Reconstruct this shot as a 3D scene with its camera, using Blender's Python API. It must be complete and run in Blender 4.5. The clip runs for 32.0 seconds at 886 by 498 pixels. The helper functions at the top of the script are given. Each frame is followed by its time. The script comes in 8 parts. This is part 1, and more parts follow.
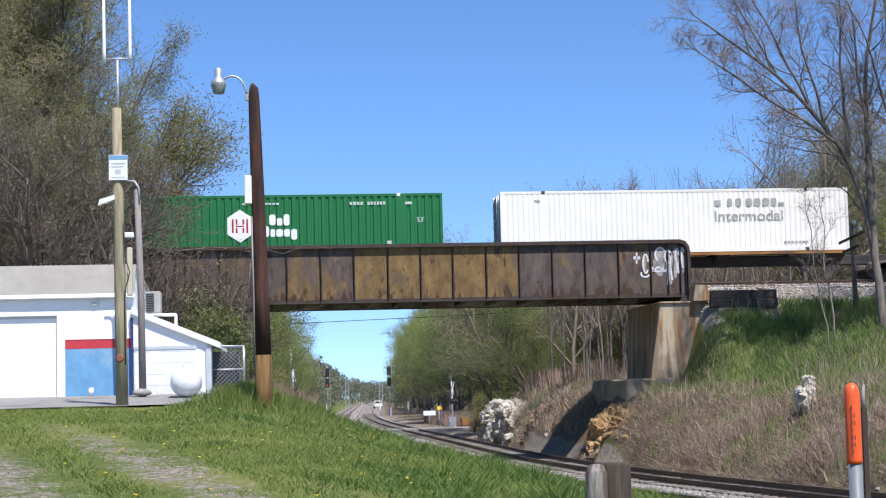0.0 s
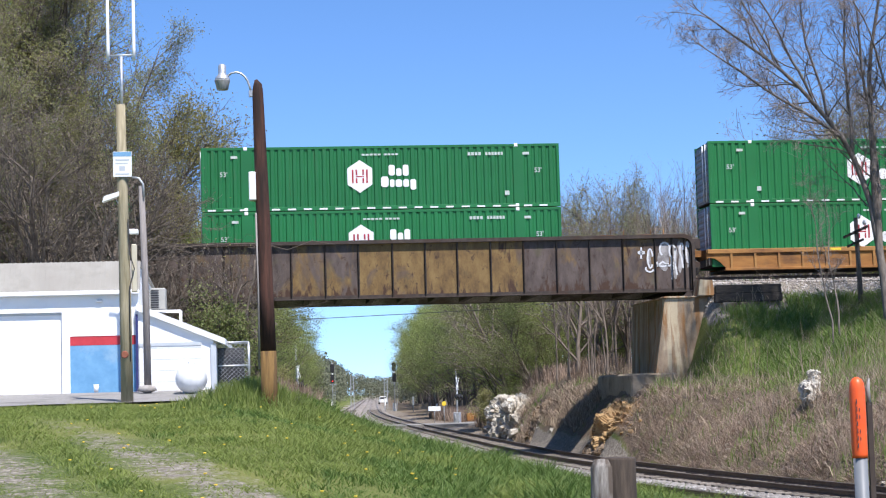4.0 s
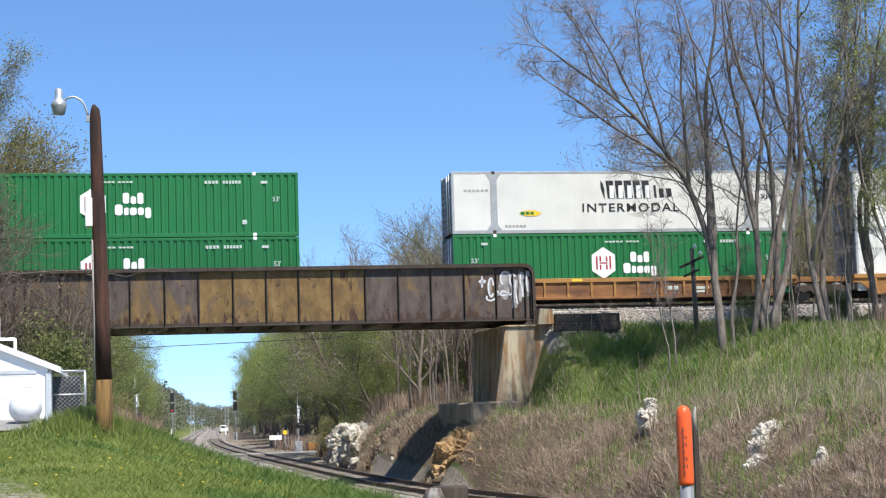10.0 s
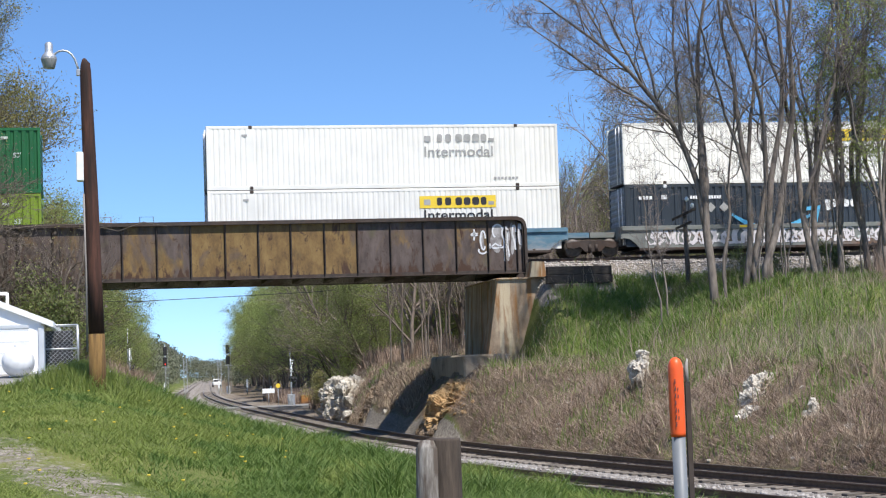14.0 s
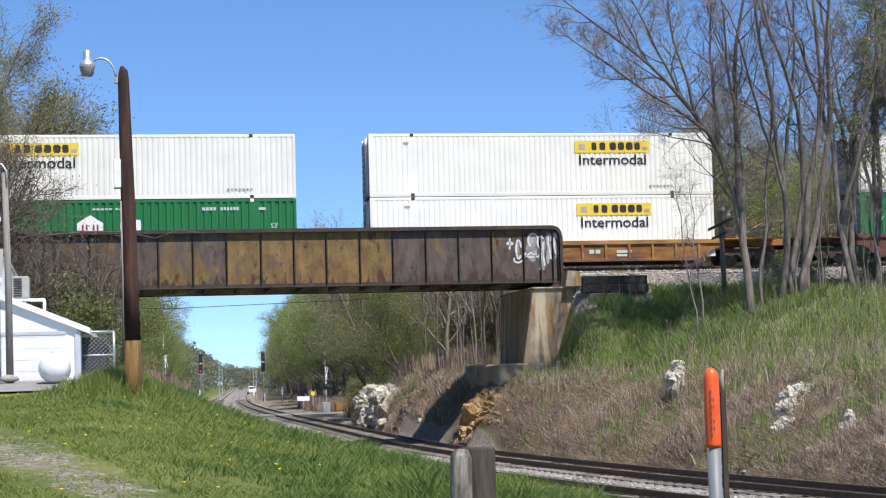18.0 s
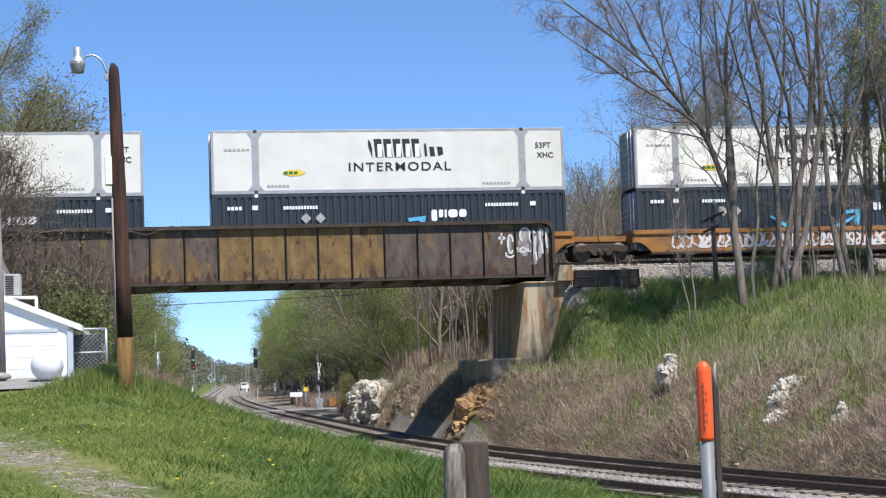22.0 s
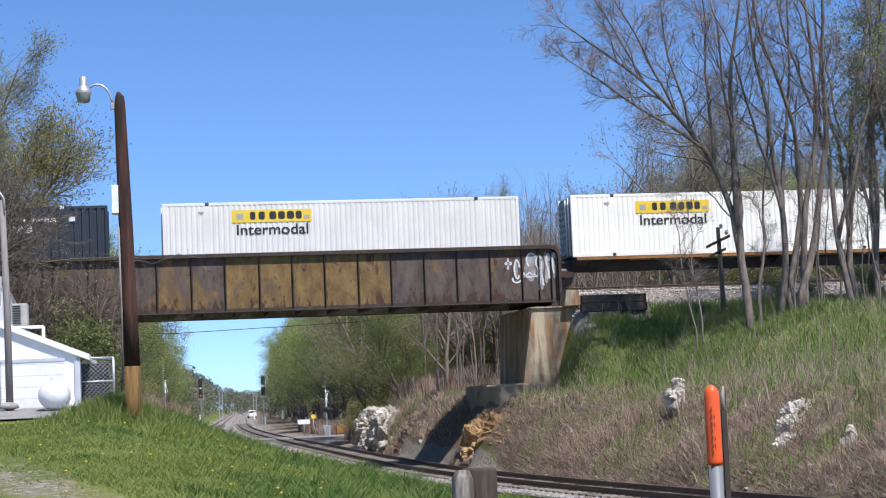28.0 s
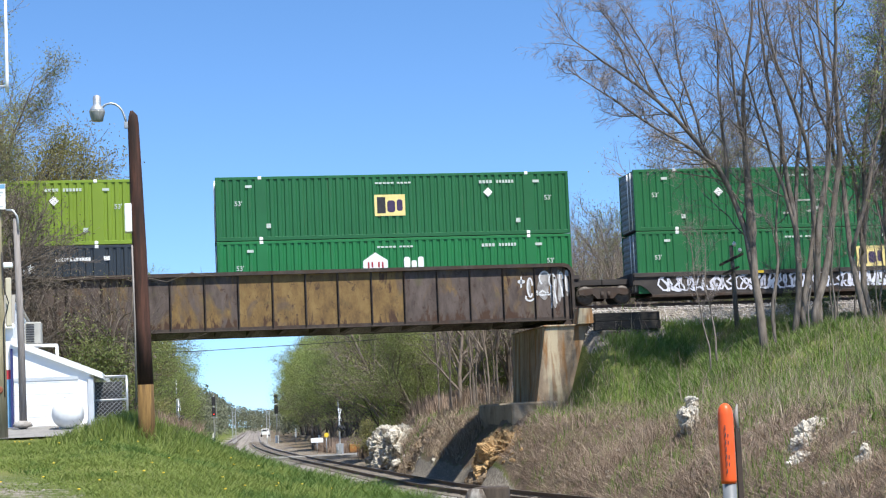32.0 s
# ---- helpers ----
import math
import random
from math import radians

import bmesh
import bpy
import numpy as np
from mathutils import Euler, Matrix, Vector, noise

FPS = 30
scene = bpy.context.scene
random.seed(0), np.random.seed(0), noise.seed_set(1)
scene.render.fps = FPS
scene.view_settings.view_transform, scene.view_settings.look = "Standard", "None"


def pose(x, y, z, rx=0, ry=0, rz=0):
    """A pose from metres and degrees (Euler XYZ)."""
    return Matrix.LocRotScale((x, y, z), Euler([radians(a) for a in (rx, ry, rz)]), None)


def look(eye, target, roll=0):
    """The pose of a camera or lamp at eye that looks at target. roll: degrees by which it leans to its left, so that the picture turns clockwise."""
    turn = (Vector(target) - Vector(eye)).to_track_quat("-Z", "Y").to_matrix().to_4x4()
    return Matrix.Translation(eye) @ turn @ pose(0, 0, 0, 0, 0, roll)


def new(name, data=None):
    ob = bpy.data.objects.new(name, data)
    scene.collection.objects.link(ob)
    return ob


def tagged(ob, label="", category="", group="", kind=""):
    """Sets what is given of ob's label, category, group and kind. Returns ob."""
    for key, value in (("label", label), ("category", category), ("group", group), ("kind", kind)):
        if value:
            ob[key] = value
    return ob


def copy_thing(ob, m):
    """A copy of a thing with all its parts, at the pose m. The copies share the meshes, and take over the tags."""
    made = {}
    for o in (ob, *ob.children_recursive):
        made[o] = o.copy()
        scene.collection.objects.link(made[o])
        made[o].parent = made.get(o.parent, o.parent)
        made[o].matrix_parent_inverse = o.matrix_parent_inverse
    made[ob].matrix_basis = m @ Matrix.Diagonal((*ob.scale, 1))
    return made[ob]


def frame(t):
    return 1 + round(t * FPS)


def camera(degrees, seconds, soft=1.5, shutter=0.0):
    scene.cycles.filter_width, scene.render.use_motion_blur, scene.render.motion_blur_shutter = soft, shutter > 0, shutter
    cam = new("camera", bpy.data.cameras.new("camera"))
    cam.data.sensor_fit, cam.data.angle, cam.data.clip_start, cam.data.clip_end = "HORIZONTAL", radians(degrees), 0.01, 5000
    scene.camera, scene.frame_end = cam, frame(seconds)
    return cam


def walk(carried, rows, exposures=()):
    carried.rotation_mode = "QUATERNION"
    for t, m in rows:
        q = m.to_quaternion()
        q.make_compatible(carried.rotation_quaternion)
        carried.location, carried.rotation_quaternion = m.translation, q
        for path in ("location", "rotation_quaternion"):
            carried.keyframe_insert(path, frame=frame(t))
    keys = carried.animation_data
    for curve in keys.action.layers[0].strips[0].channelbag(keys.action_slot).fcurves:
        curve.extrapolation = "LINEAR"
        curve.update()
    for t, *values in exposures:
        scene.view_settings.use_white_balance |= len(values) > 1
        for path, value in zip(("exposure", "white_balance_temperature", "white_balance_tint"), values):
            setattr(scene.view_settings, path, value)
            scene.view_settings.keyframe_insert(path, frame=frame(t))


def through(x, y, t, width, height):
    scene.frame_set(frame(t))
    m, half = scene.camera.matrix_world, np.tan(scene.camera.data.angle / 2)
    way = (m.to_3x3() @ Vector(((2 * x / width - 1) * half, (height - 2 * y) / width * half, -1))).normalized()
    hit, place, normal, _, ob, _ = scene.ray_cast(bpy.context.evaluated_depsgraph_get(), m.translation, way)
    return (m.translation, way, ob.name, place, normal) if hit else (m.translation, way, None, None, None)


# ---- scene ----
cam = camera(28.38, 32.0, soft=1.2)
EYE = 2.8
# seconds, metres to the right, yaw, pitch, roll of a camera turned on its stand
ROWS = [
    (0, 0.000, -5.520, 4.800, 1.390),
    (0.5, 0.000, -5.455, 4.767, 1.497),
    (1, 0.000, -5.388, 4.778, 1.389),
    (1.5, 0.000, -5.331, 4.768, 1.454),
    (2, 0.000, -5.372, 4.749, 1.423),
    (2.5, 0.000, -5.349, 4.725, 1.600),
    (3, 0.000, -5.342, 4.683, 1.697),
    (3.5, 0.000, -5.376, 4.658, 1.549),
    (5.5, 0.000, -5.344, 4.707, 1.736),
    (6, 0.000, -5.353, 4.862, 1.108),
    (6.5, 0.000, -5.621, 4.702, 1.040),
    (7, 0.005, -5.940, 4.646, 0.317),
    (7.1, 0.010, -6.372, 4.780, 0.175),
    (7.2, 0.015, -6.672, 4.804, 0.032),
    (7.3, 0.020, -7.725, 4.867, -0.110),
    (7.4, 0.025, -8.755, 5.049, -0.252),
    (7.5, 0.030, -10.041, 5.293, -0.395),
    (7.6, 0.033, -10.813, 5.844, -0.450),
    (7.7, 0.036, -11.409, 6.397, -0.505),
    (7.8, 0.039, -11.626, 6.916, -0.560),
    (7.9, 0.042, -11.697, 7.392, -0.615),
    (8, 0.045, -11.664, 7.519, -0.670),
    (8.1, 0.046, -11.906, 7.520, -0.644),
    (8.2, 0.048, -12.045, 7.484, -0.618),
    (8.3, 0.050, -12.256, 7.379, -0.592),
    (8.4, 0.051, -12.465, 6.979, -0.566),
    (8.5, 0.052, -12.681, 6.396, -0.541),
    (8.6, 0.054, -12.830, 6.207, -0.333),
    (8.7, 0.055, -12.825, 5.864, -0.126),
    (8.8, 0.057, -12.624, 5.624, 0.082),
    (8.9, 0.059, -11.977, 5.388, 0.289),
    (9, 0.060, -11.443, 5.227, 0.497),
    (9.1, 0.061, -11.080, 5.383, 0.680),
    (9.2, 0.062, -10.733, 5.566, 0.860),
    (9.3, 0.063, -10.567, 5.656, 1.030),
    (9.4, 0.064, -10.493, 5.645, 1.200),
    (9.5, 0.065, -10.493, 5.597, 1.377),
    (10, 0.065, -10.541, 5.437, 1.721),
    (10.5, 0.065, -10.638, 5.204, 1.758),
    (11, 0.065, -10.669, 4.913, 1.722),
    (11.5, 0.065, -10.914, 4.446, 1.391),
    (12, 0.065, -11.028, 4.133, 1.458),
    (12.5, 0.065, -11.047, 3.959, 1.603),
    (13, 0.065, -10.971, 3.889, 1.791),
    (13.5, 0.065, -10.843, 3.878, 1.874),
    (14, 0.065, -10.753, 3.896, 1.928),
    (14.5, 0.065, -10.654, 3.940, 1.832),
    (16.5, 0.065, -9.912, 4.094, 1.608),
    (17, 0.065, -9.788, 4.138, 1.597),
    (17.5, 0.065, -9.678, 4.166, 1.571),
    (18, 0.065, -9.600, 4.216, 1.541),
    (18.5, 0.065, -9.525, 4.236, 1.461),
    (19, 0.065, -9.495, 4.252, 1.528),
    (19.5, 0.065, -9.487, 4.266, 1.505),
    (20, 0.065, -9.468, 4.262, 1.462),
    (20.5, 0.065, -9.477, 4.247, 1.529),
    (21, 0.065, -9.623, 4.187, 1.582),
    (21.5, 0.065, -9.712, 4.089, 1.633),
    (22, 0.065, -9.859, 4.046, 1.904),
    (22.5, 0.065, -9.913, 4.081, 2.283),
    (23, 0.065, -9.905, 4.202, 2.343),
    (23.5, 0.065, -9.850, 4.327, 2.278),
    (24, 0.065, -9.776, 4.382, 2.091),
    (24.5, 0.065, -9.739, 4.437, 2.116),
    (25, 0.065, -9.685, 4.479, 2.194),
    (25.5, 0.065, -9.629, 4.551, 2.143),
    (27.5, 0.065, -9.655, 4.774, 2.342),
    (28, 0.065, -9.679, 4.903, 2.376),
    (28.5, 0.065, -9.595, 5.076, 2.303),
    (29, 0.065, -9.563, 5.204, 2.405),
    (29.5, 0.065, -9.482, 5.336, 2.322),
    (30, 0.065, -9.422, 5.399, 2.252),
    (30.5, 0.065, -9.370, 5.443, 2.275),
    (31, 0.065, -9.325, 5.466, 2.399),
    (31.5, 0.065, -9.259, 5.516, 2.449),
    (32, 0.065, -9.278, 5.515, 2.389),
]
# the clip's camera lightens for the green cars and darkens for the white ones
EXPOSURES = [(0.0, 0.47), (2.0, 0.55), (3.5, 0.62), (6.0, 0.63), (7.1, 0.62), (8.0, 0.74), (9.0, 0.74), (10.0, 0.62), (11.0, 0.42), (12.0, 0.64), (13.0, 0.92), (14.0, 0.5), (17.0, 0.46), (21.0, 0.46), (22.0, 0.5), (23.0, 0.54), (24.0, 0.46), (25.0, 0.34), (28.0, 0.42), (29.0, 0.3), (30.0, 0.52), (31.0, 0.54), (32.0, 0.69)]
walk(cam, [(t, pose(x, 0, EYE, 90 + pitch, 0, yaw) @ pose(0, 0, 0, 0, 0, -roll)) for t, x, yaw, pitch, roll in ROWS], [(t, e, 6470 if 7 < t < 13.5 else 6360 if 13.5 < t < 26 or t > 31.5 else 6240 if t == 6.0 else 6160, 9 if 7 < t < 13.5 else 11 if 13.5 < t < 26 else 8 if t > 31.5 else 12 if t == 6.0 else 14) for t, e in EXPOSURES])

# ---- light ----
SUN_FROM = Vector((0.20, -0.46, 0.86)).normalized()
world = bpy.data.worlds.new("sky")
scene.world = world
world.use_nodes = True
_n, _l = world.node_tree.nodes, world.node_tree.links
_n.clear()
_sky = _n.new("ShaderNodeTexSky")
_sky.sky_type = "NISHITA"
_sky.sun_disc = False
_sky.sun_elevation = math.asin(SUN_FROM.z)
_sky.sun_rotation = math.atan2(SUN_FROM.x, SUN_FROM.y)
_sky.air_density, _sky.dust_density, _sky.ozone_density = 0.65, 0.05, 2.0
_bg = _n.new("ShaderNodeBackground")
_bg.inputs["Strength"].default_value = 0.146
_out = _n.new("ShaderNodeOutputWorld")
# the clear horizon of a dry spring day: the sky's gradient starts a few degrees up
_tc = _n.new("ShaderNodeTexCoord")
_up = _n.new("ShaderNodeVectorMath")
_up.operation = "ADD"
_up.inputs[1].default_value = (0, 0, 0.06)
_nm = _n.new("ShaderNodeVectorMath")
_nm.operation = "NORMALIZE"
_l.new(_tc.outputs["Generated"], _up.inputs[0])
_l.new(_up.outputs[0], _nm.inputs[0])
_l.new(_nm.outputs[0], _sky.inputs["Vector"])
_sat = _n.new("ShaderNodeHueSaturation")
_sat.inputs["Saturation"].default_value = 1.16
_sat.inputs["Hue"].default_value = 0.501
_l.new(_sky.outputs[0], _sat.inputs["Color"])
_l.new(_sat.outputs[0], _bg.inputs[0])
_l.new(_bg.outputs[0], _out.inputs[0])
sun = new("sun", bpy.data.lights.new("sun", "SUN"))
sun.data.energy, sun.data.angle, sun.data.color = 5.0, radians(0.53), (1.0, 0.95, 0.87)
sun.matrix_world = look(SUN_FROM * 100, (0, 0, 0))

# ---- geometry kit ----
class Geo:
    """Vertices and faces that become one mesh."""

    def __init__(self):
        self.v, self.f, self.smooth = [], [], []

    def face(self, pts, smooth=False):
        n = len(self.v)
        self.v.extend(tuple(p) for p in pts)
        self.f.append(tuple(range(n, n + len(pts))))
        self.smooth.append(smooth)
        return self

    def box(self, x0, x1, y0, y1, z0, z1, c=0.0):
        """A box; c chamfers the upright and lying edges."""
        n = len(self.v)
        if c <= 0:
            self.v.extend([(x, y, z) for z in (z0, z1) for x, y in ((x0, y0), (x1, y0), (x1, y1), (x0, y1))])
            fs = [(3, 2, 1, 0), (4, 5, 6, 7), (0, 1, 5, 4), (1, 2, 6, 5), (2, 3, 7, 6), (3, 0, 4, 7)]
        else:
            for z, e in ((z0, c), (z0 + c, 0), (z1 - c, 0), (z1, c)):
                a, b, d, g = x0 + e, x1 - e, y0 + e, y1 - e
                self.v.extend([(a + c, d, z), (b - c, d, z), (b, d + c, z), (b, g - c, z), (b - c, g, z), (a + c, g, z), (a, g - c, z), (a, d + c, z)])
            fs = [tuple(range(7, -1, -1)), tuple(range(24, 32))]
            for k in range(3):
                for i in range(8):
                    j = (i + 1) % 8
                    fs.append((k * 8 + i, k * 8 + j, k * 8 + 8 + j, k * 8 + 8 + i))
        self.f.extend(tuple(n + i for i in q) for q in fs)
        self.smooth.extend([False] * len(fs))
        return self

    def prism(self, pts, axis, a, b):
        """A polygon in the plane across the axis, pushed from a to b along it."""
        n, k = len(self.v), len(pts)
        for w in (a, b):
            for p, q in pts:
                self.v.append((w, p, q) if axis == "x" else (p, w, q) if axis == "y" else (p, q, w))
        fs = [tuple(range(k))[::-1], tuple(range(k, 2 * k))] + [(i, (i + 1) % k, k + (i + 1) % k, k + i) for i in range(k)]
        self.f.extend(tuple(n + i for i in q) for q in fs)
        self.smooth.extend([False] * len(fs))
        return self

    def tube(self, pts, radii, sides=8, caps=True):
        """A tapered tube along points."""
        pts = [Vector(p) for p in pts]
        if isinstance(radii, (int, float)):
            radii = [radii] * len(pts)
        n = len(self.v)
        u = None
        for i, p in enumerate(pts):
            d = (pts[min(i + 1, len(pts) - 1)] - pts[max(i - 1, 0)]).normalized()
            if u is None:
                u = d.orthogonal().normalized()
            u = (u - d * u.dot(d)).normalized()
            w = d.cross(u)
            for k in range(sides):
                a = 2 * math.pi * k / sides
                self.v.append(tuple(p + (u * math.cos(a) + w * math.sin(a)) * radii[i]))
        for i in range(len(pts) - 1):
            for k in range(sides):
                j = (k + 1) % sides
                self.f.append((n + i * sides + k, n + i * sides + j, n + (i + 1) * sides + j, n + (i + 1) * sides + k))
                self.smooth.append(True)
        if caps:
            self.f.append(tuple(n + k for k in range(sides))[::-1])
            self.f.append(tuple(n + (len(pts) - 1) * sides + k for k in range(sides)))
            self.smooth.extend([False, False])
        return self

    def lathe(self, profile, sides=20, axis="z", at=(0, 0, 0)):
        """A turned shape from (radius, height) pairs."""
        n = len(self.v)
        for r, h in profile:
            for k in range(sides):
                a = 2 * math.pi * k / sides
                c, s = r * math.cos(a), r * math.sin(a)
                p = (c, s, h) if axis == "z" else (h, c, s) if axis == "x" else (c, h, s)
                self.v.append((p[0] + at[0], p[1] + at[1], p[2] + at[2]))
        for i in range(len(profile) - 1):
            for k in range(sides):
                j = (k + 1) % sides
                self.f.append((n + i * sides + k, n + i * sides + j, n + (i + 1) * sides + j, n + (i + 1) * sides + k))
                self.smooth.append(True)
        self.f.append(tuple(n + k for k in range(sides))[::-1])
        self.f.append(tuple(n + (len(profile) - 1) * sides + k for k in range(sides)))
        self.smooth.extend([False, False])
        return self

    def mesh(self, name, material):
        me = bpy.data.meshes.new(name)
        me.from_pydata(self.v, [], self.f)
        me.polygons.foreach_set("use_smooth", self.smooth)
        if material:
            me.materials.append(material)
        me.update()
        return me


def part(name, geo, material, parent=None, label=""):
    """One mesh object under a thing or a part."""
    ob = new(name, geo.mesh(name, material) if isinstance(geo, Geo) else geo)
    if parent:
        ob.parent = parent
    if label:
        ob["label"] = label
    return ob


def thing(name, label, category, group="", kind="", at=(0, 0, 0), rz=0):
    """An Empty at the base of a thing."""
    ob = tagged(new(name), label, category, group, kind)
    ob.empty_display_size = 0.2
    ob.matrix_basis = pose(*at, 0, 0, rz)
    return ob


def whole(name, geo, material, label, category, group="", kind=""):
    """A thing of one mesh."""
    return tagged(part(name, geo, material), label, category, group, kind)


def smooth(a, b, x):
    t = min(1.0, max(0.0, (x - a) / (b - a)))
    return t * t * (3 - 2 * t)


def fast_mesh(name, verts, faces, material, mat_index=None):
    """A mesh from arrays; all faces with the same number of corners."""
    verts, faces = np.asarray(verts, np.float32), np.asarray(faces, np.int32)
    me = bpy.data.meshes.new(name)
    k = faces.shape[1]
    me.vertices.add(len(verts))
    me.vertices.foreach_set("co", verts.ravel())
    me.loops.add(faces.size)
    me.loops.foreach_set("vertex_index", faces.ravel())
    me.polygons.add(len(faces))
    me.polygons.foreach_set("loop_start", np.arange(0, faces.size, k, dtype=np.int32))
    me.polygons.foreach_set("loop_total", np.full(len(faces), k, np.int32))
    me.materials.append(material)
    me.update(calc_edges=True)
    return me


# ---- materials ----
def shader(name, rough=0.8, metal=0.0, spec=0.4):
    m = bpy.data.materials.new(name)
    m.use_nodes = True
    b = m.node_tree.nodes["Principled BSDF"]
    b.inputs["Roughness"].default_value = rough
    b.inputs["Metallic"].default_value = metal
    b.inputs["Specular IOR Level"].default_value = spec
    return m, m.node_tree, b


def node(nt, kind, **values):
    n = nt.nodes.new(kind)
    for k, v in values.items():
        n.inputs[k.replace("_", " ")].default_value = v
    return n


def noise_at(nt, coords, scale, detail=4.0, rough=0.55, stretch=(1, 1, 1), distort=0.0):
    mp = node(nt, "ShaderNodeMapping")
    mp.inputs["Scale"].default_value = stretch
    nt.links.new(coords, mp.inputs[0])
    n = node(nt, "ShaderNodeTexNoise", Scale=scale, Detail=detail, Roughness=rough, Distortion=distort)
    nt.links.new(mp.outputs[0], n.inputs["Vector"])
    return n.outputs["Fac"]


def ramp(nt, fac, stops):
    r = nt.nodes.new("ShaderNodeValToRGB")
    r.color_ramp.elements.remove(r.color_ramp.elements[1])
    for i, (p, c) in enumerate(stops):
        e = r.color_ramp.elements[0] if i == 0 else r.color_ramp.elements.new(p)
        e.position, e.color = p, (*c, 1) if len(c) == 3 else c
    nt.links.new(fac, r.inputs[0])
    return r.outputs[0]


def mix(nt, fac, a, b, mode="MIX"):
    m = nt.nodes.new("ShaderNodeMix")
    m.data_type, m.blend_type = "RGBA", mode
    for sock, val in ((m.inputs[0], fac), (m.inputs[6], a), (m.inputs[7], b)):
        if isinstance(val, (int, float)):
            sock.default_value = val
        elif isinstance(val, tuple):
            sock.default_value = (*val, 1)
        else:
            nt.links.new(val, sock)
    return m.outputs[2]


def bump(nt, b, fac, strength, dist=0.02):
    n = node(nt, "ShaderNodeBump", Strength=strength, Distance=dist)
    nt.links.new(fac, n.inputs["Height"])
    nt.links.new(n.outputs[0], b.inputs["Normal"])


def coat(name, c1, c2, rough=0.8, metal=0.0, scale=3.0, c3=None, scale3=0.6, amount3=0.55, bumpy=0.2, dist=0.01, stretch=(1, 1, 1), vary=0.0, spec=0.4):
    """A worn surface: grain between c1 and c2, larger blots of c3, relief, and a shift from piece to piece."""
    m, nt, b = shader(name, rough, metal, spec)
    co = nt.nodes.new("ShaderNodeTexCoord").outputs["Object"]
    g = noise_at(nt, co, scale, 6, 0.6, stretch)
    col = ramp(nt, g, [(0.3, c1), (0.7, c2)])
    if c3:
        big = noise_at(nt, co, scale3, 5, 0.65, stretch)
        col = mix(nt, ramp(nt, big, [(amount3 - 0.08, (0, 0, 0)), (amount3 + 0.1, (1, 1, 1))]), col, c3)
    if vary:
        info = nt.nodes.new("ShaderNodeObjectInfo")
        hsv = node(nt, "ShaderNodeHueSaturation")
        mr = node(nt, "ShaderNodeMapRange")
        mr.inputs["To Min"].default_value, mr.inputs["To Max"].default_value = 1 - vary, 1 + vary
        nt.links.new(info.outputs["Random"], mr.inputs[0])
        nt.links.new(mr.outputs[0], hsv.inputs["Value"])
        nt.links.new(col, hsv.inputs["Color"])
        col = hsv.outputs[0]
    nt.links.new(col, b.inputs["Base Color"])
    if bumpy:
        bump(nt, b, noise_at(nt, co, scale * 3, 5, 0.6, stretch), bumpy, dist)
    return m


def leafy(name, c1, c2, c3, rough=0.6, through=0.35):
    """Leaves or blades, each its own tint, that let some light through."""
    m, nt, b = shader(name, rough, 0, 0.25)
    g = nt.nodes.new("ShaderNodeNewGeometry")
    col = ramp(nt, g.outputs["Random Per Island"], [(0.0, c1), (0.5, c2), (1.0, c3)])
    nt.links.new(col, b.inputs["Base Color"])
    tr = nt.nodes.new("ShaderNodeBsdfTranslucent")
    nt.links.new(col, tr.inputs[0])
    mx = nt.nodes.new("ShaderNodeMixShader")
    mx.inputs[0].default_value = through
    nt.links.new(b.outputs[0], mx.inputs[1])
    nt.links.new(tr.outputs[0], mx.inputs[2])
    nt.links.new(mx.outputs[0], nt.nodes["Material Output"].inputs[0])
    return m


M_STEEL = coat("rail_steel", (0.075, 0.05, 0.038), (0.15, 0.105, 0.08), 0.6, 0.3, 6, bumpy=0.15)
M_RAILTOP = coat("rail_head", (0.16, 0.14, 0.125), (0.28, 0.26, 0.24), 0.35, 0.8, 10, bumpy=0.05)
M_TIE = coat("tie_wood", (0.1, 0.085, 0.07), (0.22, 0.19, 0.16), 0.9, 0, 5, stretch=(1, 6, 6), vary=0.35, bumpy=0.5)
M_BALLAST = coat("ballast_stone", (0.17, 0.15, 0.132), (0.43, 0.395, 0.36), 0.95, 0, 14, (0.13, 0.105, 0.085), 0.35, 0.52, 0.9, 0.05)
M_STONE = coat("loose_stone", (0.23, 0.21, 0.19), (0.48, 0.45, 0.42), 0.95, 0, 5, (0.22, 0.2, 0.18), 3, 0.55)
M_STONE_OLD = coat("old_loose_stone", (0.34, 0.3, 0.27), (0.6, 0.55, 0.5), 0.95, 0, 4, (0.2, 0.165, 0.145), 2, 0.58)
M_YARD = coat("pale_worn_asphalt", (0.19, 0.18, 0.165), (0.3, 0.285, 0.265), 0.95, 0, 9, (0.14, 0.13, 0.12), 0.5, 0.6, 0.3)
M_ASPHALT = coat("worn_dusty_asphalt", (0.13, 0.125, 0.115), (0.22, 0.21, 0.195), 0.9, 0, 18, (0.28, 0.255, 0.22), 0.3, 0.52, 0.3)
M_CONCRETE = coat("old_concrete", (0.22, 0.165, 0.115), (0.38, 0.31, 0.23), 0.9, 0, 1.6, (0.17, 0.085, 0.035), 0.8, 0.5, 0.5, 0.03, stretch=(1, 1, 0.25))
M_FOOT = coat("footing_concrete", (0.23, 0.185, 0.13), (0.39, 0.325, 0.24), 0.95, 0, 1.8, (0.15, 0.11, 0.07), 0.9, 0.55, 0.5, 0.03)


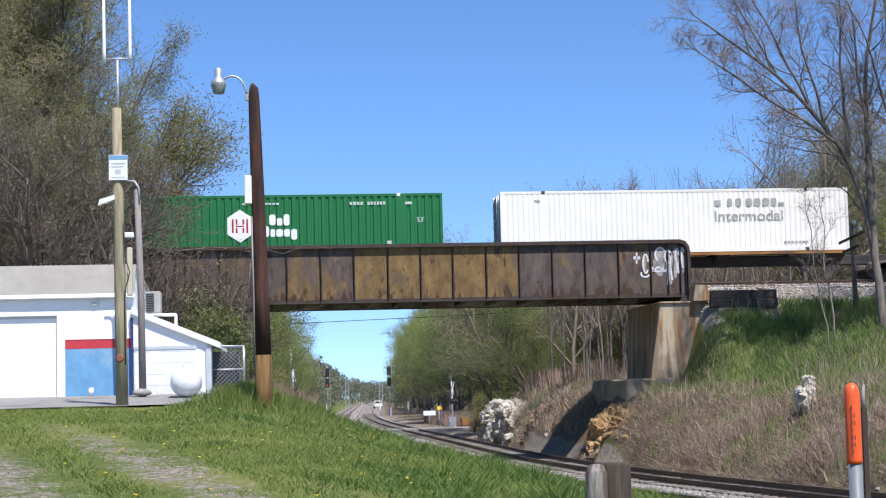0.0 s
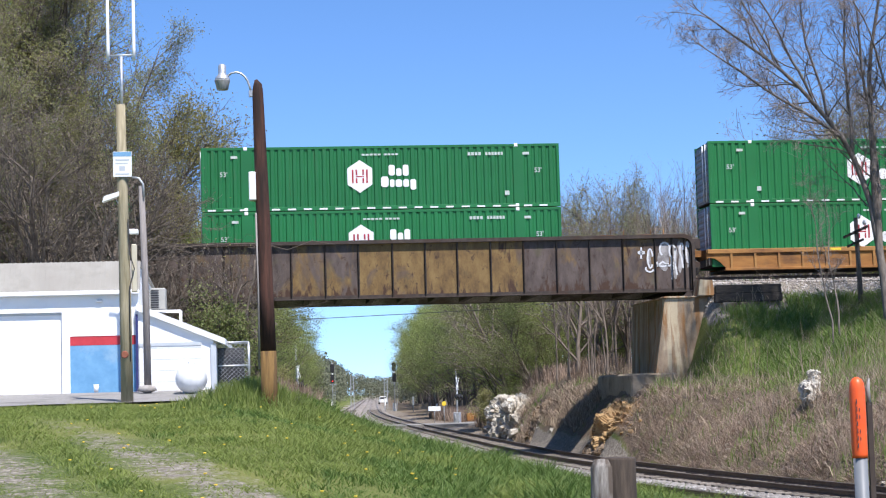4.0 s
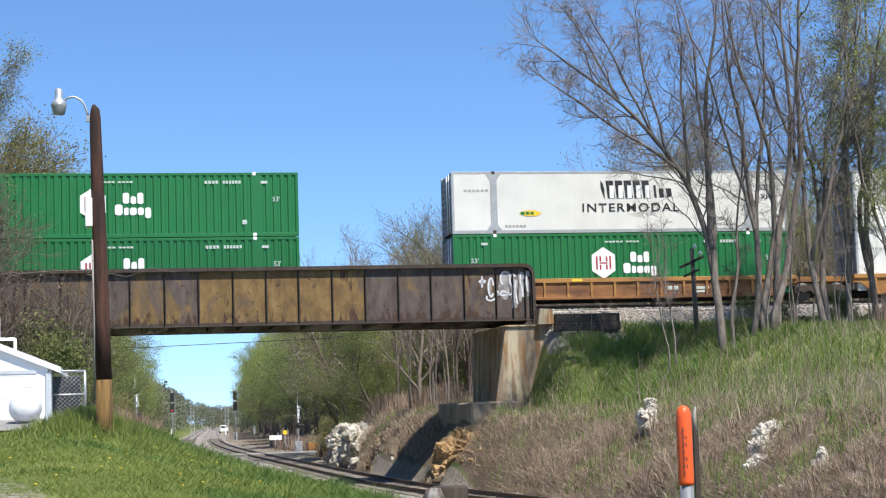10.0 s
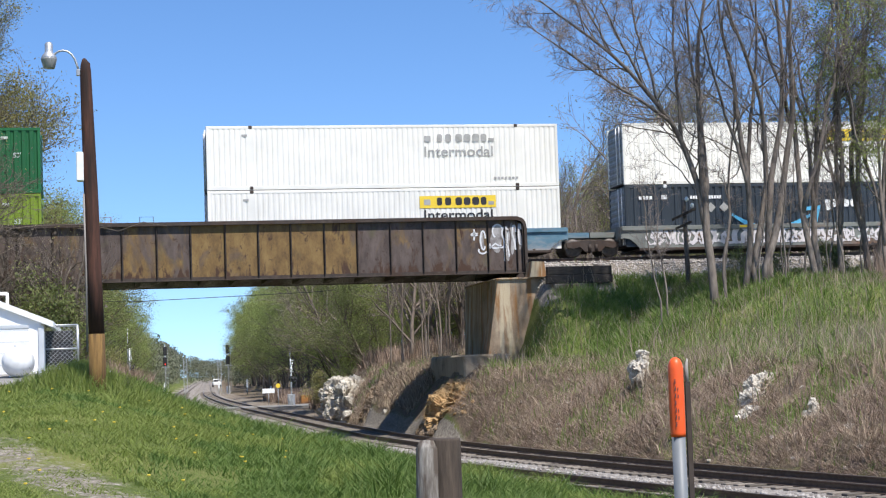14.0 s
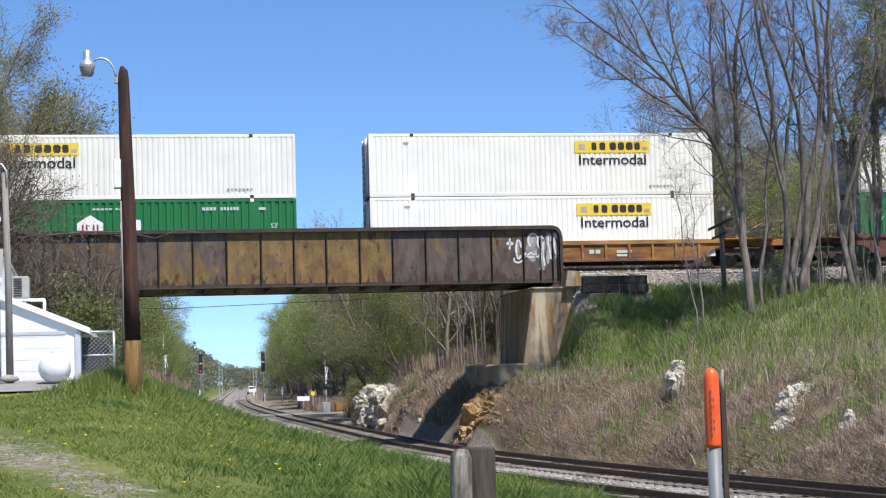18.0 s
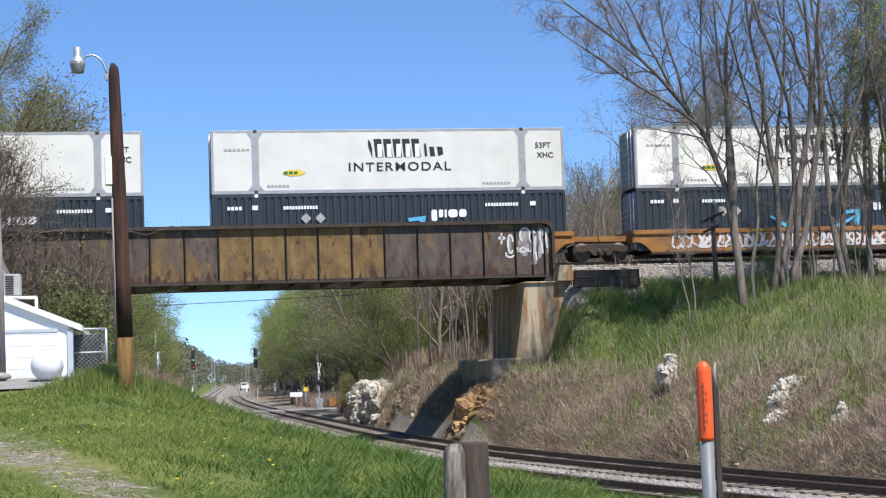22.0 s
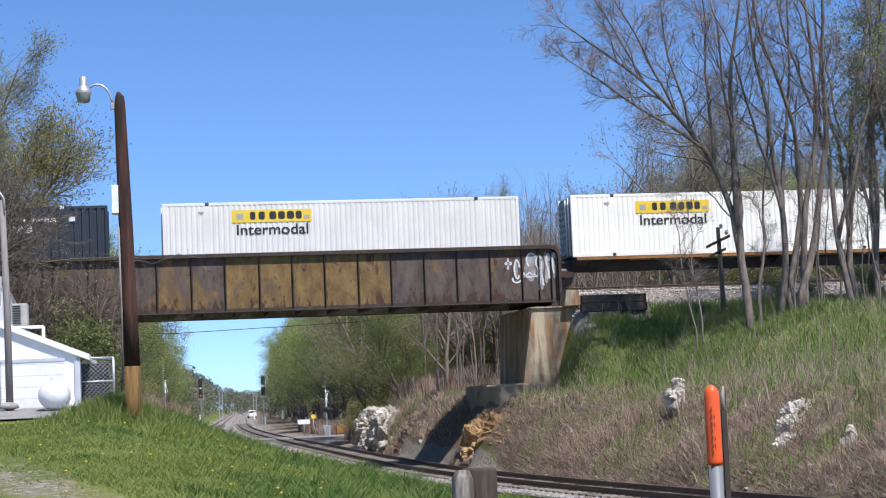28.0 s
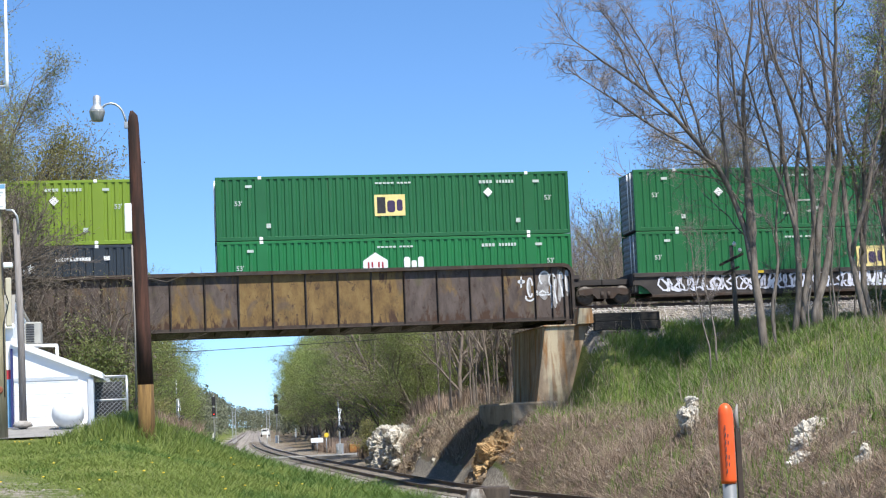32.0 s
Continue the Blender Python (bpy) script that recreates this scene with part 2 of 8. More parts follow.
def streaked(name):
    """Old concrete with long cream and rust runs down its faces."""
    m, nt, b = shader(name, 0.92, 0, 0.2)
    co = nt.nodes.new("ShaderNodeTexCoord").outputs["Object"]
    col = ramp(nt, noise_at(nt, co, 1.6, 6, 0.65, (1, 1, 0.5)), [(0.3, (0.2, 0.14, 0.09)), (0.7, (0.4, 0.31, 0.215))])
    run = noise_at(nt, co, 2.1, 5, 0.6, (1, 1, 0.1), 0.3)
    col = mix(nt, ramp(nt, run, [(0.5, (0, 0, 0)), (0.6, (0.85, 0.85, 0.85))]), col, (0.27, 0.13, 0.045))
    run2 = noise_at(nt, co, 1.5, 5, 0.7, (1.3, 1.3, 0.13), 0.5)
    col = mix(nt, ramp(nt, run2, [(0.53, (0, 0, 0)), (0.62, (0.9, 0.9, 0.9))]), col, (0.46, 0.39, 0.27))
    col = mix(nt, ramp(nt, noise_at(nt, co, 0.8, 4, 0.6), [(0.56, (0, 0, 0)), (0.7, (0.5, 0.5, 0.5))]), col, (0.12, 0.12, 0.04))
    nt.links.new(col, b.inputs["Base Color"])
    bump(nt, b, noise_at(nt, co, 5, 6, 0.6), 0.5, 0.03)
    return m


M_ABUT = streaked("streaked_concrete")
M_IRON = coat("bridge_iron", (0.03, 0.024, 0.021), (0.075, 0.055, 0.045), 0.75, 0.1, 4, (0.05, 0.028, 0.018), 0.9, 0.55, 0.3)
M_TIMBER = coat("black_timber", (0.022, 0.018, 0.015), (0.06, 0.05, 0.042), 0.9, 0, 3, stretch=(1, 5, 5), bumpy=0.5)


def web_paint(name, ochre):
    """Old grey paint on iron, worn through to ochre rust; ochre says how much."""
    m, nt, b = shader(name, 0.72, 0, 0.3)
    co = nt.nodes.new("ShaderNodeTexCoord").outputs["Object"]
    grey = ramp(nt, noise_at(nt, co, 2.6, 7, 0.65, (1, 1, 0.35)), [(0.3, (0.05, 0.036, 0.032)), (0.72, (0.135, 0.105, 0.092))])
    rust = ramp(nt, noise_at(nt, co, 2.2, 7, 0.7, (1, 1, 0.5)), [(0.28, (0.085, 0.05, 0.024)), (0.5, (0.17, 0.105, 0.04)), (0.72, (0.25, 0.165, 0.065))])
    k = 0.68 - 0.3 * ochre
    col = mix(nt, ramp(nt, noise_at(nt, co, 0.75, 6, 0.6, (1, 1, 0.55), 0.8), [(k - 0.07, (0, 0, 0)), (k + 0.07, (1, 1, 1))]), grey, rust)
    col = mix(nt, ramp(nt, noise_at(nt, co, 3.4, 7, 0.72, (1, 1, 0.7), 0.6), [(0.58, (0, 0, 0)), (0.66, (0.85, 0.85, 0.85))]), col, (0.05, 0.028, 0.02))
    col = mix(nt, ramp(nt, noise_at(nt, co, 1.1, 5, 0.65), [(0.58, (0, 0, 0)), (0.7, (0.5, 0.5, 0.5))]), col, (0.11, 0.1, 0.05))
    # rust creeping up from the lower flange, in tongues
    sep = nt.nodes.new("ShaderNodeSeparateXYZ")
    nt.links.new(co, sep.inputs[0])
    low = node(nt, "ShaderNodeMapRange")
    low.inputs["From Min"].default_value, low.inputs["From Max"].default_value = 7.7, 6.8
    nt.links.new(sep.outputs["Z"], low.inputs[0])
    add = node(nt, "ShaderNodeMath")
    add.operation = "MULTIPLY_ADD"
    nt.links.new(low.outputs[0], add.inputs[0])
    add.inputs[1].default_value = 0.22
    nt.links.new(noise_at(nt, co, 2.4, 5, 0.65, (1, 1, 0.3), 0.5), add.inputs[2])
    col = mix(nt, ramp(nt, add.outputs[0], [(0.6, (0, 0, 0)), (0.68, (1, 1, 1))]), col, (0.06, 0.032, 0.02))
    nt.links.new(col, b.inputs["Base Color"])
    bump(nt, b, noise_at(nt, co, 9, 5), 0.25)
    return m


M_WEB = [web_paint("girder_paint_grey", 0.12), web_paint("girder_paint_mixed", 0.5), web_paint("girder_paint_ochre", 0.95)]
M_WHITE = coat("white_paint", (0.72, 0.72, 0.7), (0.84, 0.84, 0.82), 0.55, 0, 3, (0.62, 0.61, 0.58), 0.5, 0.62, 0.05)
M_POLE = coat("creosote_pole", (0.034, 0.015, 0.01), (0.1, 0.04, 0.025), 0.85, 0, 2.5, (0.022, 0.011, 0.008), 0.8, 0.52, 0.7, stretch=(6, 6, 0.6))
M_POLE_BARE = coat("bare_pole_wood", (0.11, 0.06, 0.018), (0.22, 0.13, 0.04), 0.9, 0, 3, (0.06, 0.035, 0.015), 1.2, 0.55, 0.7, stretch=(6, 6, 0.6))
M_UPOLE = coat("weathered_pole", (0.2, 0.17, 0.1), (0.38, 0.33, 0.22), 0.9, 0, 3, (0.16, 0.13, 0.08), 0.8, 0.6, 0.4, stretch=(6, 6, 0.5))
M_GREYPOLE = coat("grey_pole", (0.16, 0.14, 0.125), (0.3, 0.27, 0.25), 0.85, 0, 3, bumpy=0.3, stretch=(6, 6, 0.5))
M_GALV = coat("galvanised_metal", (0.36, 0.37, 0.38), (0.55, 0.56, 0.57), 0.45, 0.6, 8, bumpy=0.05)
M_BARK = coat("bark", (0.12, 0.095, 0.078), (0.27, 0.225, 0.19), 0.95, 0, 4, bumpy=0.6, stretch=(3, 3, 0.7), vary=0.15)
M_BARKDARK = coat("dark_bark", (0.07, 0.055, 0.045), (0.17, 0.14, 0.115), 0.95, 0, 4, bumpy=0.6, stretch=(3, 3, 0.7), vary=0.15)
M_BARKMID = coat("grey_brown_bark", (0.068, 0.053, 0.041), (0.165, 0.135, 0.108), 0.95, 0, 4, bumpy=0.6, stretch=(3, 3, 0.7), vary=0.2)
M_LEAF = leafy("spring_leaves", (0.21, 0.265, 0.075), (0.3, 0.36, 0.105), (0.39, 0.43, 0.16), 0.6, 0.5)
M_LEAF_FINE = leafy("fine_olive_leaves", (0.2, 0.205, 0.095), (0.28, 0.285, 0.125), (0.35, 0.34, 0.17), 0.7, 0.5)
M_LEAF_OLIVE = leafy("olive_buds", (0.22, 0.21, 0.095), (0.31, 0.305, 0.115), (0.4, 0.375, 0.17), 0.7, 0.5)
M_LEAF_GOLD = leafy("golden_buds", (0.25, 0.2, 0.085), (0.3, 0.27, 0.1), (0.24, 0.25, 0.085), 0.7, 0.45)
M_LEAF_DARK = leafy("deep_spring_leaves", (0.13, 0.16, 0.058), (0.19, 0.225, 0.08), (0.26, 0.285, 0.115), 0.65, 0.45)
M_GRASS = leafy("grass_blades", (0.16, 0.21, 0.042), (0.215, 0.27, 0.062), (0.285, 0.32, 0.1), 0.6, 0.5)
M_GRASS_DEEP = leafy("deep_grass_blades", (0.085, 0.15, 0.025), (0.135, 0.205, 0.045), (0.2, 0.265, 0.075), 0.5, 0.5)
M_WEED = leafy("dry_weed_stems", (0.2, 0.15, 0.11), (0.33, 0.255, 0.185), (0.5, 0.415, 0.31), 0.8, 0.3)
M_FARWOOD = leafy("far_leaves", (0.185, 0.175, 0.13), (0.185, 0.2, 0.125), (0.205, 0.215, 0.145), 0.8, 0.4)
M_BRUSH = leafy("red_brown_twigs", (0.17, 0.122, 0.095), (0.28, 0.205, 0.158), (0.4, 0.31, 0.24), 0.85, 0.2)
M_SLOPEGRASS = leafy("slope_grass_blades", (0.12, 0.195, 0.04), (0.185, 0.27, 0.068), (0.28, 0.335, 0.115), 0.6, 0.5)
M_SLOPEDEEP = leafy("deep_slope_blades", (0.115, 0.185, 0.038), (0.175, 0.245, 0.058), (0.25, 0.3, 0.09), 0.6, 0.5)
M_VINE = coat("vine_stems", (0.075, 0.06, 0.048), (0.17, 0.14, 0.112), 0.95, 0, 4)
M_DEADLEAF = leafy("dead_vine_leaves", (0.085, 0.068, 0.052), (0.135, 0.11, 0.086), (0.2, 0.168, 0.13), 0.85, 0.2)
M_TWIG = coat("pinkish_brown_twigs", (0.17, 0.137, 0.122), (0.3, 0.25, 0.225), 0.95, 0, 4, bumpy=0)
M_BARKPALE = coat("pale_grey_bark", (0.115, 0.094, 0.078), (0.26, 0.218, 0.182), 0.95, 0, 3, (0.085, 0.068, 0.057), 1.2, 0.58, 0.6, stretch=(3, 3, 0.6), vary=0.15)

# ---- ground ----
def track_x(y):
    """Centre of the farther lower track, which bends towards the camera's right."""
    if y < 84:
        return 11.7 + 0.00217 * (84 - y) ** 2
    if y < 150:
        return 11.7
    u = min(y, 310.0) - 150
    return 11.7 + 0.004 * u + 0.00015 * u * u + 0.052 * max(0.0, y - 310)


def wood_x(y):
    """Line that the edge of the wood beside the lower tracks follows."""
    return 11.7 if y < 150 else 11.7 + 0.052 * (y - 150) - 0.5 * (1 - math.exp(-(y - 150) / 12))


GAP = 4.55
RAIL_U = 7.7
TRAIN_Y = 79.45


def ground_z(x, y):
    """Height of the land; lower rails lie at 0, the upper ones at RAIL_U."""
    tx = track_x(max(y, 0.0))
    wob = 0.25 * noise.noise((x * 0.21, y * 0.21, 0.3)) + 0.10 * noise.noise((x * 0.8, y * 0.8, 2.0))
    # land on the near side, rising to the yard
    yard = 1.25 + 1.3 * smooth(6, 36, y) + 0.45 * smooth(40, 54, y)
    if y > 90:
        yard = 3.0 - 1.5 * smooth(95, 150, y)
    crest = 0.95 - 0.15 * smooth(20, 50, y)
    edge = 5.8 - 0.5 * smooth(30, 60, y)
    k = min(1.0, max(0.0, (x + 0.6) / (edge + 0.6)))
    left = yard + (crest - yard) * (0.75 * k + 0.25 * k * k * (3 - 2 * k))
    foot = tx - GAP - 2.6
    left += (-0.45 - left) * smooth(min(edge - 0.3, foot - 2.0), foot, x)
    # bank and hillside beyond the tracks
    e = x - tx - 2.0 + 0.75 * smooth(68, 73, y) * (1 - smooth(93, 98, y))
    steep = 0.62 + 0.5 * smooth(64, 71, y)
    bank = min(e * steep, 2.6 + 0.3 * smooth(66, 74, y)) + max(0.0, e - 4.2) * (0.13 + 0.24 * smooth(58, 67, y))
    bank *= 1 + 0.05 * smooth(60, 70, y) * noise.noise((x * 0.9, y * 0.45, 8.0))
    if y > 113:
        bank = bank + (0.03 * max(0.0, e) - bank) * smooth(116, 121, y)
    hill = min(bank, 6.1 - (71.5 - y) * 0.10 if y < 71.5 else 6.1) if y < 90 else min(bank, 3.3 + 0.03 * max(0.0, e - 4))
    z = left if x < foot else (-0.45 if e < 0 else -0.45 + smooth(0, 0.8, e) * (0.45 - 0.3 * smooth(115, 121, y)) + hill)
    if e > 0.5 or x < foot - 1:
        z += wob * (0.8 if e > 0.5 else 0.3)
    if 72 < y < 104 and 0.2 < e < 5:
        z += smooth(0.2, 1.0, e) * smooth(72, 75, y) * (0.35 * noise.noise((x * 0.7, y * 0.7, 6.0)) + 0.22 * noise.noise((x * 1.9, y * 1.9, 7.0)))
    # embankment of the upper line on both sides of the bridge
    inside = smooth(-3.0, -6.0, x) if x < 5 else smooth(17.6, 19.0, x)
    if inside > 0:
        top = RAIL_U - 0.42
        a = abs(y - (TRAIN_Y + 0.1))
        if x > 5:
            slope = top if a < 3.2 else top - (a - 3.2) * (0.62 if y < TRAIN_Y else 0.5)
        else:
            slope = top if a < 3.0 else top - (a - 3.0) * 0.75
        z = z + (max(z, slope) - z) * inside
    if abs(x) > 60 or y > 170:
        z += (0.8 * noise.noise((x * 0.01, y * 0.01, 5.0))) * (1 if e > 8 or x < foot - 8 else 0)
    return z


def axis_steps(lo, hi, fine, far_lo, far_hi):
    a = list(np.arange(lo, hi + 1e-6, fine))
    s, p = fine, lo
    while p > far_lo:
        s *= 1.22
        p -= s
        a.insert(0, p)
    s, p = fine, hi
    while p < far_hi:
        s *= 1.22
        p += s
        a.append(p)
    return np.array(a)


def ground_material():
    m, nt, b = shader("grassland", 0.95, 0, 0.15)
    co = nt.nodes.new("ShaderNodeTexCoord").outputs["Object"]
    fine, mid, big = noise_at(nt, co, 9, 6, 0.7), noise_at(nt, co, 1.3, 6, 0.65), noise_at(nt, co, 0.23, 5, 0.6)
    grass = ramp(nt, fine, [(0.25, (0.045, 0.07, 0.018)), (0.5, (0.085, 0.115, 0.03)), (0.78, (0.15, 0.175, 0.06))])
    grass = mix(nt, ramp(nt, big, [(0.4, (0, 0, 0)), (0.65, (0.7, 0.7, 0.7))]), grass, (0.2, 0.2, 0.06))
    dry = ramp(nt, fine, [(0.25, (0.07, 0.05, 0.036)), (0.5, (0.165, 0.122, 0.087)), (0.78, (0.3, 0.235, 0.175))])
    dry = mix(nt, ramp(nt, mid, [(0.52, (0, 0, 0)), (0.66, (0.8, 0.8, 0.8))]), dry, (0.13, 0.145, 0.04))
    stones = node(nt, "ShaderNodeTexVoronoi", Scale=9.0)
    nt.links.new(co, stones.inputs["Vector"])
    grav = ramp(nt, fine, [(0.25, (0.13, 0.108, 0.083)), (0.5, (0.255, 0.222, 0.18)), (0.75, (0.46, 0.415, 0.36))])
    grav = mix(nt, 0.5, grav, ramp(nt, stones.outputs["Distance"], [(0.0, (0.8, 0.8, 0.8)), (0.7, (0.25, 0.25, 0.25))]), "OVERLAY")
    clay = ramp(nt, mid, [(0.3, (0.16, 0.09, 0.045)), (0.5, (0.33, 0.2, 0.09)), (0.7, (0.42, 0.3, 0.17))])

    def mask(name, push=0.35):
        at = nt.nodes.new("ShaderNodeAttribute")
        at.attribute_name = name
        add = node(nt, "ShaderNodeMath")
        add.operation = "MULTIPLY_ADD"
        nt.links.new(mix(nt, 0.45, mid, fine), add.inputs[0])
        add.inputs[1].default_value = push * 2
        nt.links.new(at.outputs["Fac"], add.inputs[2])
        return ramp(nt, add.outputs[0], [(0.38 + push, (0, 0, 0)), (0.62 + push, (1, 1, 1))])

    col = mix(nt, mask("dry"), grass, dry)
    col = mix(nt, mask("gravel", 0.5), col, grav)
    col = mix(nt, mask("clay", 0.25), col, clay)
    nt.links.new(col, b.inputs["Base Color"])
    bump(nt, b, fine, 0.9, 0.06)
    return m


M_GROUND = ground_material()


def masks(x, y, z):
    tx = track_x(max(y, 0.0))
    e = x - tx - 2.0
    gravel = dry = clay = 0.0
    if tx - GAP - 2.5 < x < tx + 2.2:
        gravel = 1.0 - smooth(1.5, 2.2, x - tx)
    if y < 75 and e > 0:
        dry = smooth(-0.3, 0.6, e) * (1 - smooth(2.3, 3.0, z + 0.5 * noise.noise((x * 0.3, y * 0.3, 0))))
        dry = max(dry, 0.75 * smooth(28, 34, x) * (1 - smooth(60, 70, y)))
    if y > 84 and e > 0:
        dry = 0.75
    # yard drive of broken stone and bare soil in front of the camera
    if x < 2.2 and y < 34:
        u = x + 1.3 + 0.31 * (y - 22)
        for c, w in ((0.0, 0.75), (-2.0, 0.7)):
            gravel = max(gravel, 0.5 * (1 - smooth(0.0, w + 1.0, abs(u - c))) * (1 - 0.35 * smooth(22, 34, y)))
    # ballast shoulder of the upper line
    a = y - TRAIN_Y
    if (x > 18.4 or x < -5.5) and -6.2 < a < 4.6:
        gravel = max(gravel, smooth(-6.2, -4.6, a + 0.8 * noise.noise((x * 0.5, 3.0, 0))))
    if x < 17.5 and 68 < y < 118 and e > -0.2:
        k = noise.noise((x * 0.5, y * 0.25, 4.0))
        clay = smooth(72.0, 73.5, y) * smooth(-0.9, 0.2, e) * (0.8 + 0.5 * k) * (1 - smooth(77, 80, y)) * (1 - smooth(2.0, 2.8, z))
        dry = max(dry, 0.8)
    if y > 112 and 0 < e < 3:
        gravel = 0.45 * (1 - smooth(1.0, 6.0, e))
        dry = 0.9
    return gravel, dry, clay


GRID = []


def land(x, y):
    """Heights of the ground mesh at arrays of places."""
    xs, ys, zs = GRID
    i = np.clip(np.searchsorted(xs, x) - 1, 0, len(xs) - 2)
    j = np.clip(np.searchsorted(ys, y) - 1, 0, len(ys) - 2)
    u, v = (x - xs[i]) / (xs[i + 1] - xs[i]), (y - ys[j]) / (ys[j + 1] - ys[j])
    return (zs[j, i] * (1 - u) + zs[j, i + 1] * u) * (1 - v) + (zs[j + 1, i] * (1 - u) + zs[j + 1, i + 1] * u) * v


def build_ground():
    xs = axis_steps(-14.0, 40.0, 0.42, -2600, 2600)
    ys = axis_steps(4.0, 124.0, 0.45, -900, 4200)
    pts = [(x, y, ground_z(x, y)) for y in ys for x in xs]
    nx = len(xs)
    GRID.extend([xs, ys, np.array([p[2] for p in pts]).reshape(len(ys), nx)])
    i = np.arange(nx - 1)[None, :] + nx * np.arange(len(ys) - 1)[:, None]
    faces = np.stack([i, i + 1, i + 1 + nx, i + nx], -1).reshape(-1, 4)
    me = fast_mesh("ground", pts, faces, M_GROUND)
    me.polygons.foreach_set("use_smooth", [True] * len(faces))
    vals = np.array([masks(*p) for p in pts], np.float32)
    for k, name in enumerate(("gravel", "dry", "clay")):
        at = me.attributes.new(name, "FLOAT", "POINT")
        at.data.foreach_set("value", np.ascontiguousarray(vals[:, k]))
    tagged(new("ground", me), "uneven grassy ground with a gravel drive and dry railway bank", "ground", kind="structure")


build_ground()

# ---- railway tracks ----
RAIL_SHAPE = [(-0.075, -0.18), (0.075, -0.18), (0.075, -0.165), (0.012, -0.145), (0.012, -0.05), (0.037, -0.035), (0.037, -0.006), (0.028, 0.0), (-0.028, 0.0), (-0.037, -0.006), (-0.037, -0.035), (-0.012, -0.05), (-0.012, -0.145), (-0.075, -0.165)]


def sweep(path, shape, close=True):
    """A cross-section carried along a level path of (x, y, z)."""
    g, k = Geo(), len(shape)
    for i, p in enumerate(path):
        a, b = path[max(i - 1, 0)], path[min(i + 1, len(path) - 1)]
        dx, dy = b[0] - a[0], b[1] - a[1]
        n = math.hypot(dx, dy)
        nx, ny = dy / n, -dx / n
        g.v.extend([(p[0] + nx * s, p[1] + ny * s, p[2] + h) for s, h in shape])
    for i in range(len(path) - 1):
        for j in range(k if close else k - 1):
            q = (j + 1) % k
            g.f.append((i * k + j, (i + 1) * k + j, (i + 1) * k + q, i * k + q))
            g.smooth.append(False)
    if close:
        g.f.append(tuple(range(k)))
        g.f.append(tuple((len(path) - 1) * k + j for j in range(k))[::-1])
        g.smooth.extend([False, False])
    return g


def offset_path(path, d):
    res = []
    for i, p in enumerate(path):
        a, b = path[max(i - 1, 0)], path[min(i + 1, len(path) - 1)]
        dx, dy = b[0] - a[0], b[1] - a[1]
        n = math.hypot(dx, dy)
        res.append((p[0] + dy / n * d, p[1] - dx / n * d, p[2]))
    return res


TIE_MESH = Geo().box(-1.3, 1.3, -0.115, 0.115, -0.36, -0.175, 0.015).mesh("tie", M_TIE)


def far_ties(spots, name, parent):
    g = Geo()
    for x, y, z, a in spots:
        c, s = math.cos(a), math.sin(a)
        n = len(g.v)
        g.box(-1.3, 1.3, -0.115, 0.115, -0.34, -0.175)
        g.v[n:] = [(x + c * p[0] - s * p[1], y + s * p[0] + c * p[1], z + p[2]) for p in g.v[n:]]
    tagged(part(name, g, M_TIE, parent), kind="stuff")


def build_track(name, path, near, label, bed_half=1.9):
    """Ballast, two rails and the ties of one track; near(x, y) picks the ties that are objects of their own."""
    root = thing(name, label, "railway track", kind="structure")
    bed = [(-bed_half - 0.9, -0.75), (-bed_half, -0.27), (-1.35, -0.23), (1.35, -0.23), (bed_half, -0.27), (bed_half + 0.9, -0.75)]
    part("ballast", sweep(path, bed, False), M_BALLAST, root, "grey crushed-stone ballast")
    for d in (-0.753, 0.753):
        rail = part("rail", sweep(offset_path(path, d), RAIL_SHAPE), M_STEEL, root, "rusty steel rail with a worn top")
        part("rail_head", sweep(offset_path(path, d), [(-0.026, 0.0), (0.026, 0.0), (0.026, 0.003), (-0.026, 0.003)]), M_RAILTOP, rail)
    far, dist, nxt = [], 0.0, 0.0
    for a, b in zip(path, path[1:]):
        seg = math.hypot(b[0] - a[0], b[1] - a[1])
        while nxt < dist + seg:
            k = (nxt - dist) / seg
            x, y, z = (a[j] + (b[j] - a[j]) * k for j in range(3))
            turn = math.atan2(b[1] - a[1], b[0] - a[0]) - math.pi / 2
            if near(x, y):
                t = new("tie", TIE_MESH)
                t.parent = root
                t.matrix_basis = pose(x, y, z + random.uniform(-0.015, 0.01), 0, 0, math.degrees(turn) + random.uniform(-1.5, 1.5))
            elif y < 330 and abs(x) < 130:
                far.append((x, y, z, turn))
            nxt += 0.55
        dist += seg
    far_ties(far, "farther_ties", root)


lower_y = [-40 + 2.0 * i for i in range(115)] + [190 + 12.0 * i for i in range(60)]
path_far = [(track_x(y), y, 0.0) for y in lower_y]
path_near = offset_path(path_far, -GAP)
build_track("railway_track", path_far, lambda x, y: 28 < y < 112, "main railway track curving under the bridge on grey ballast")
build_track("railway_track", path_near, lambda x, y: 24 < y < 112, "second railway track beside the main one on grey ballast")
build_track("railway_track", [(x, TRAIN_Y, RAIL_U) for x in np.arange(-900, 901, 12.0)], lambda x, y: 17 < x < 44, "upper railway track on an embankment and over the bridge", 1.75)


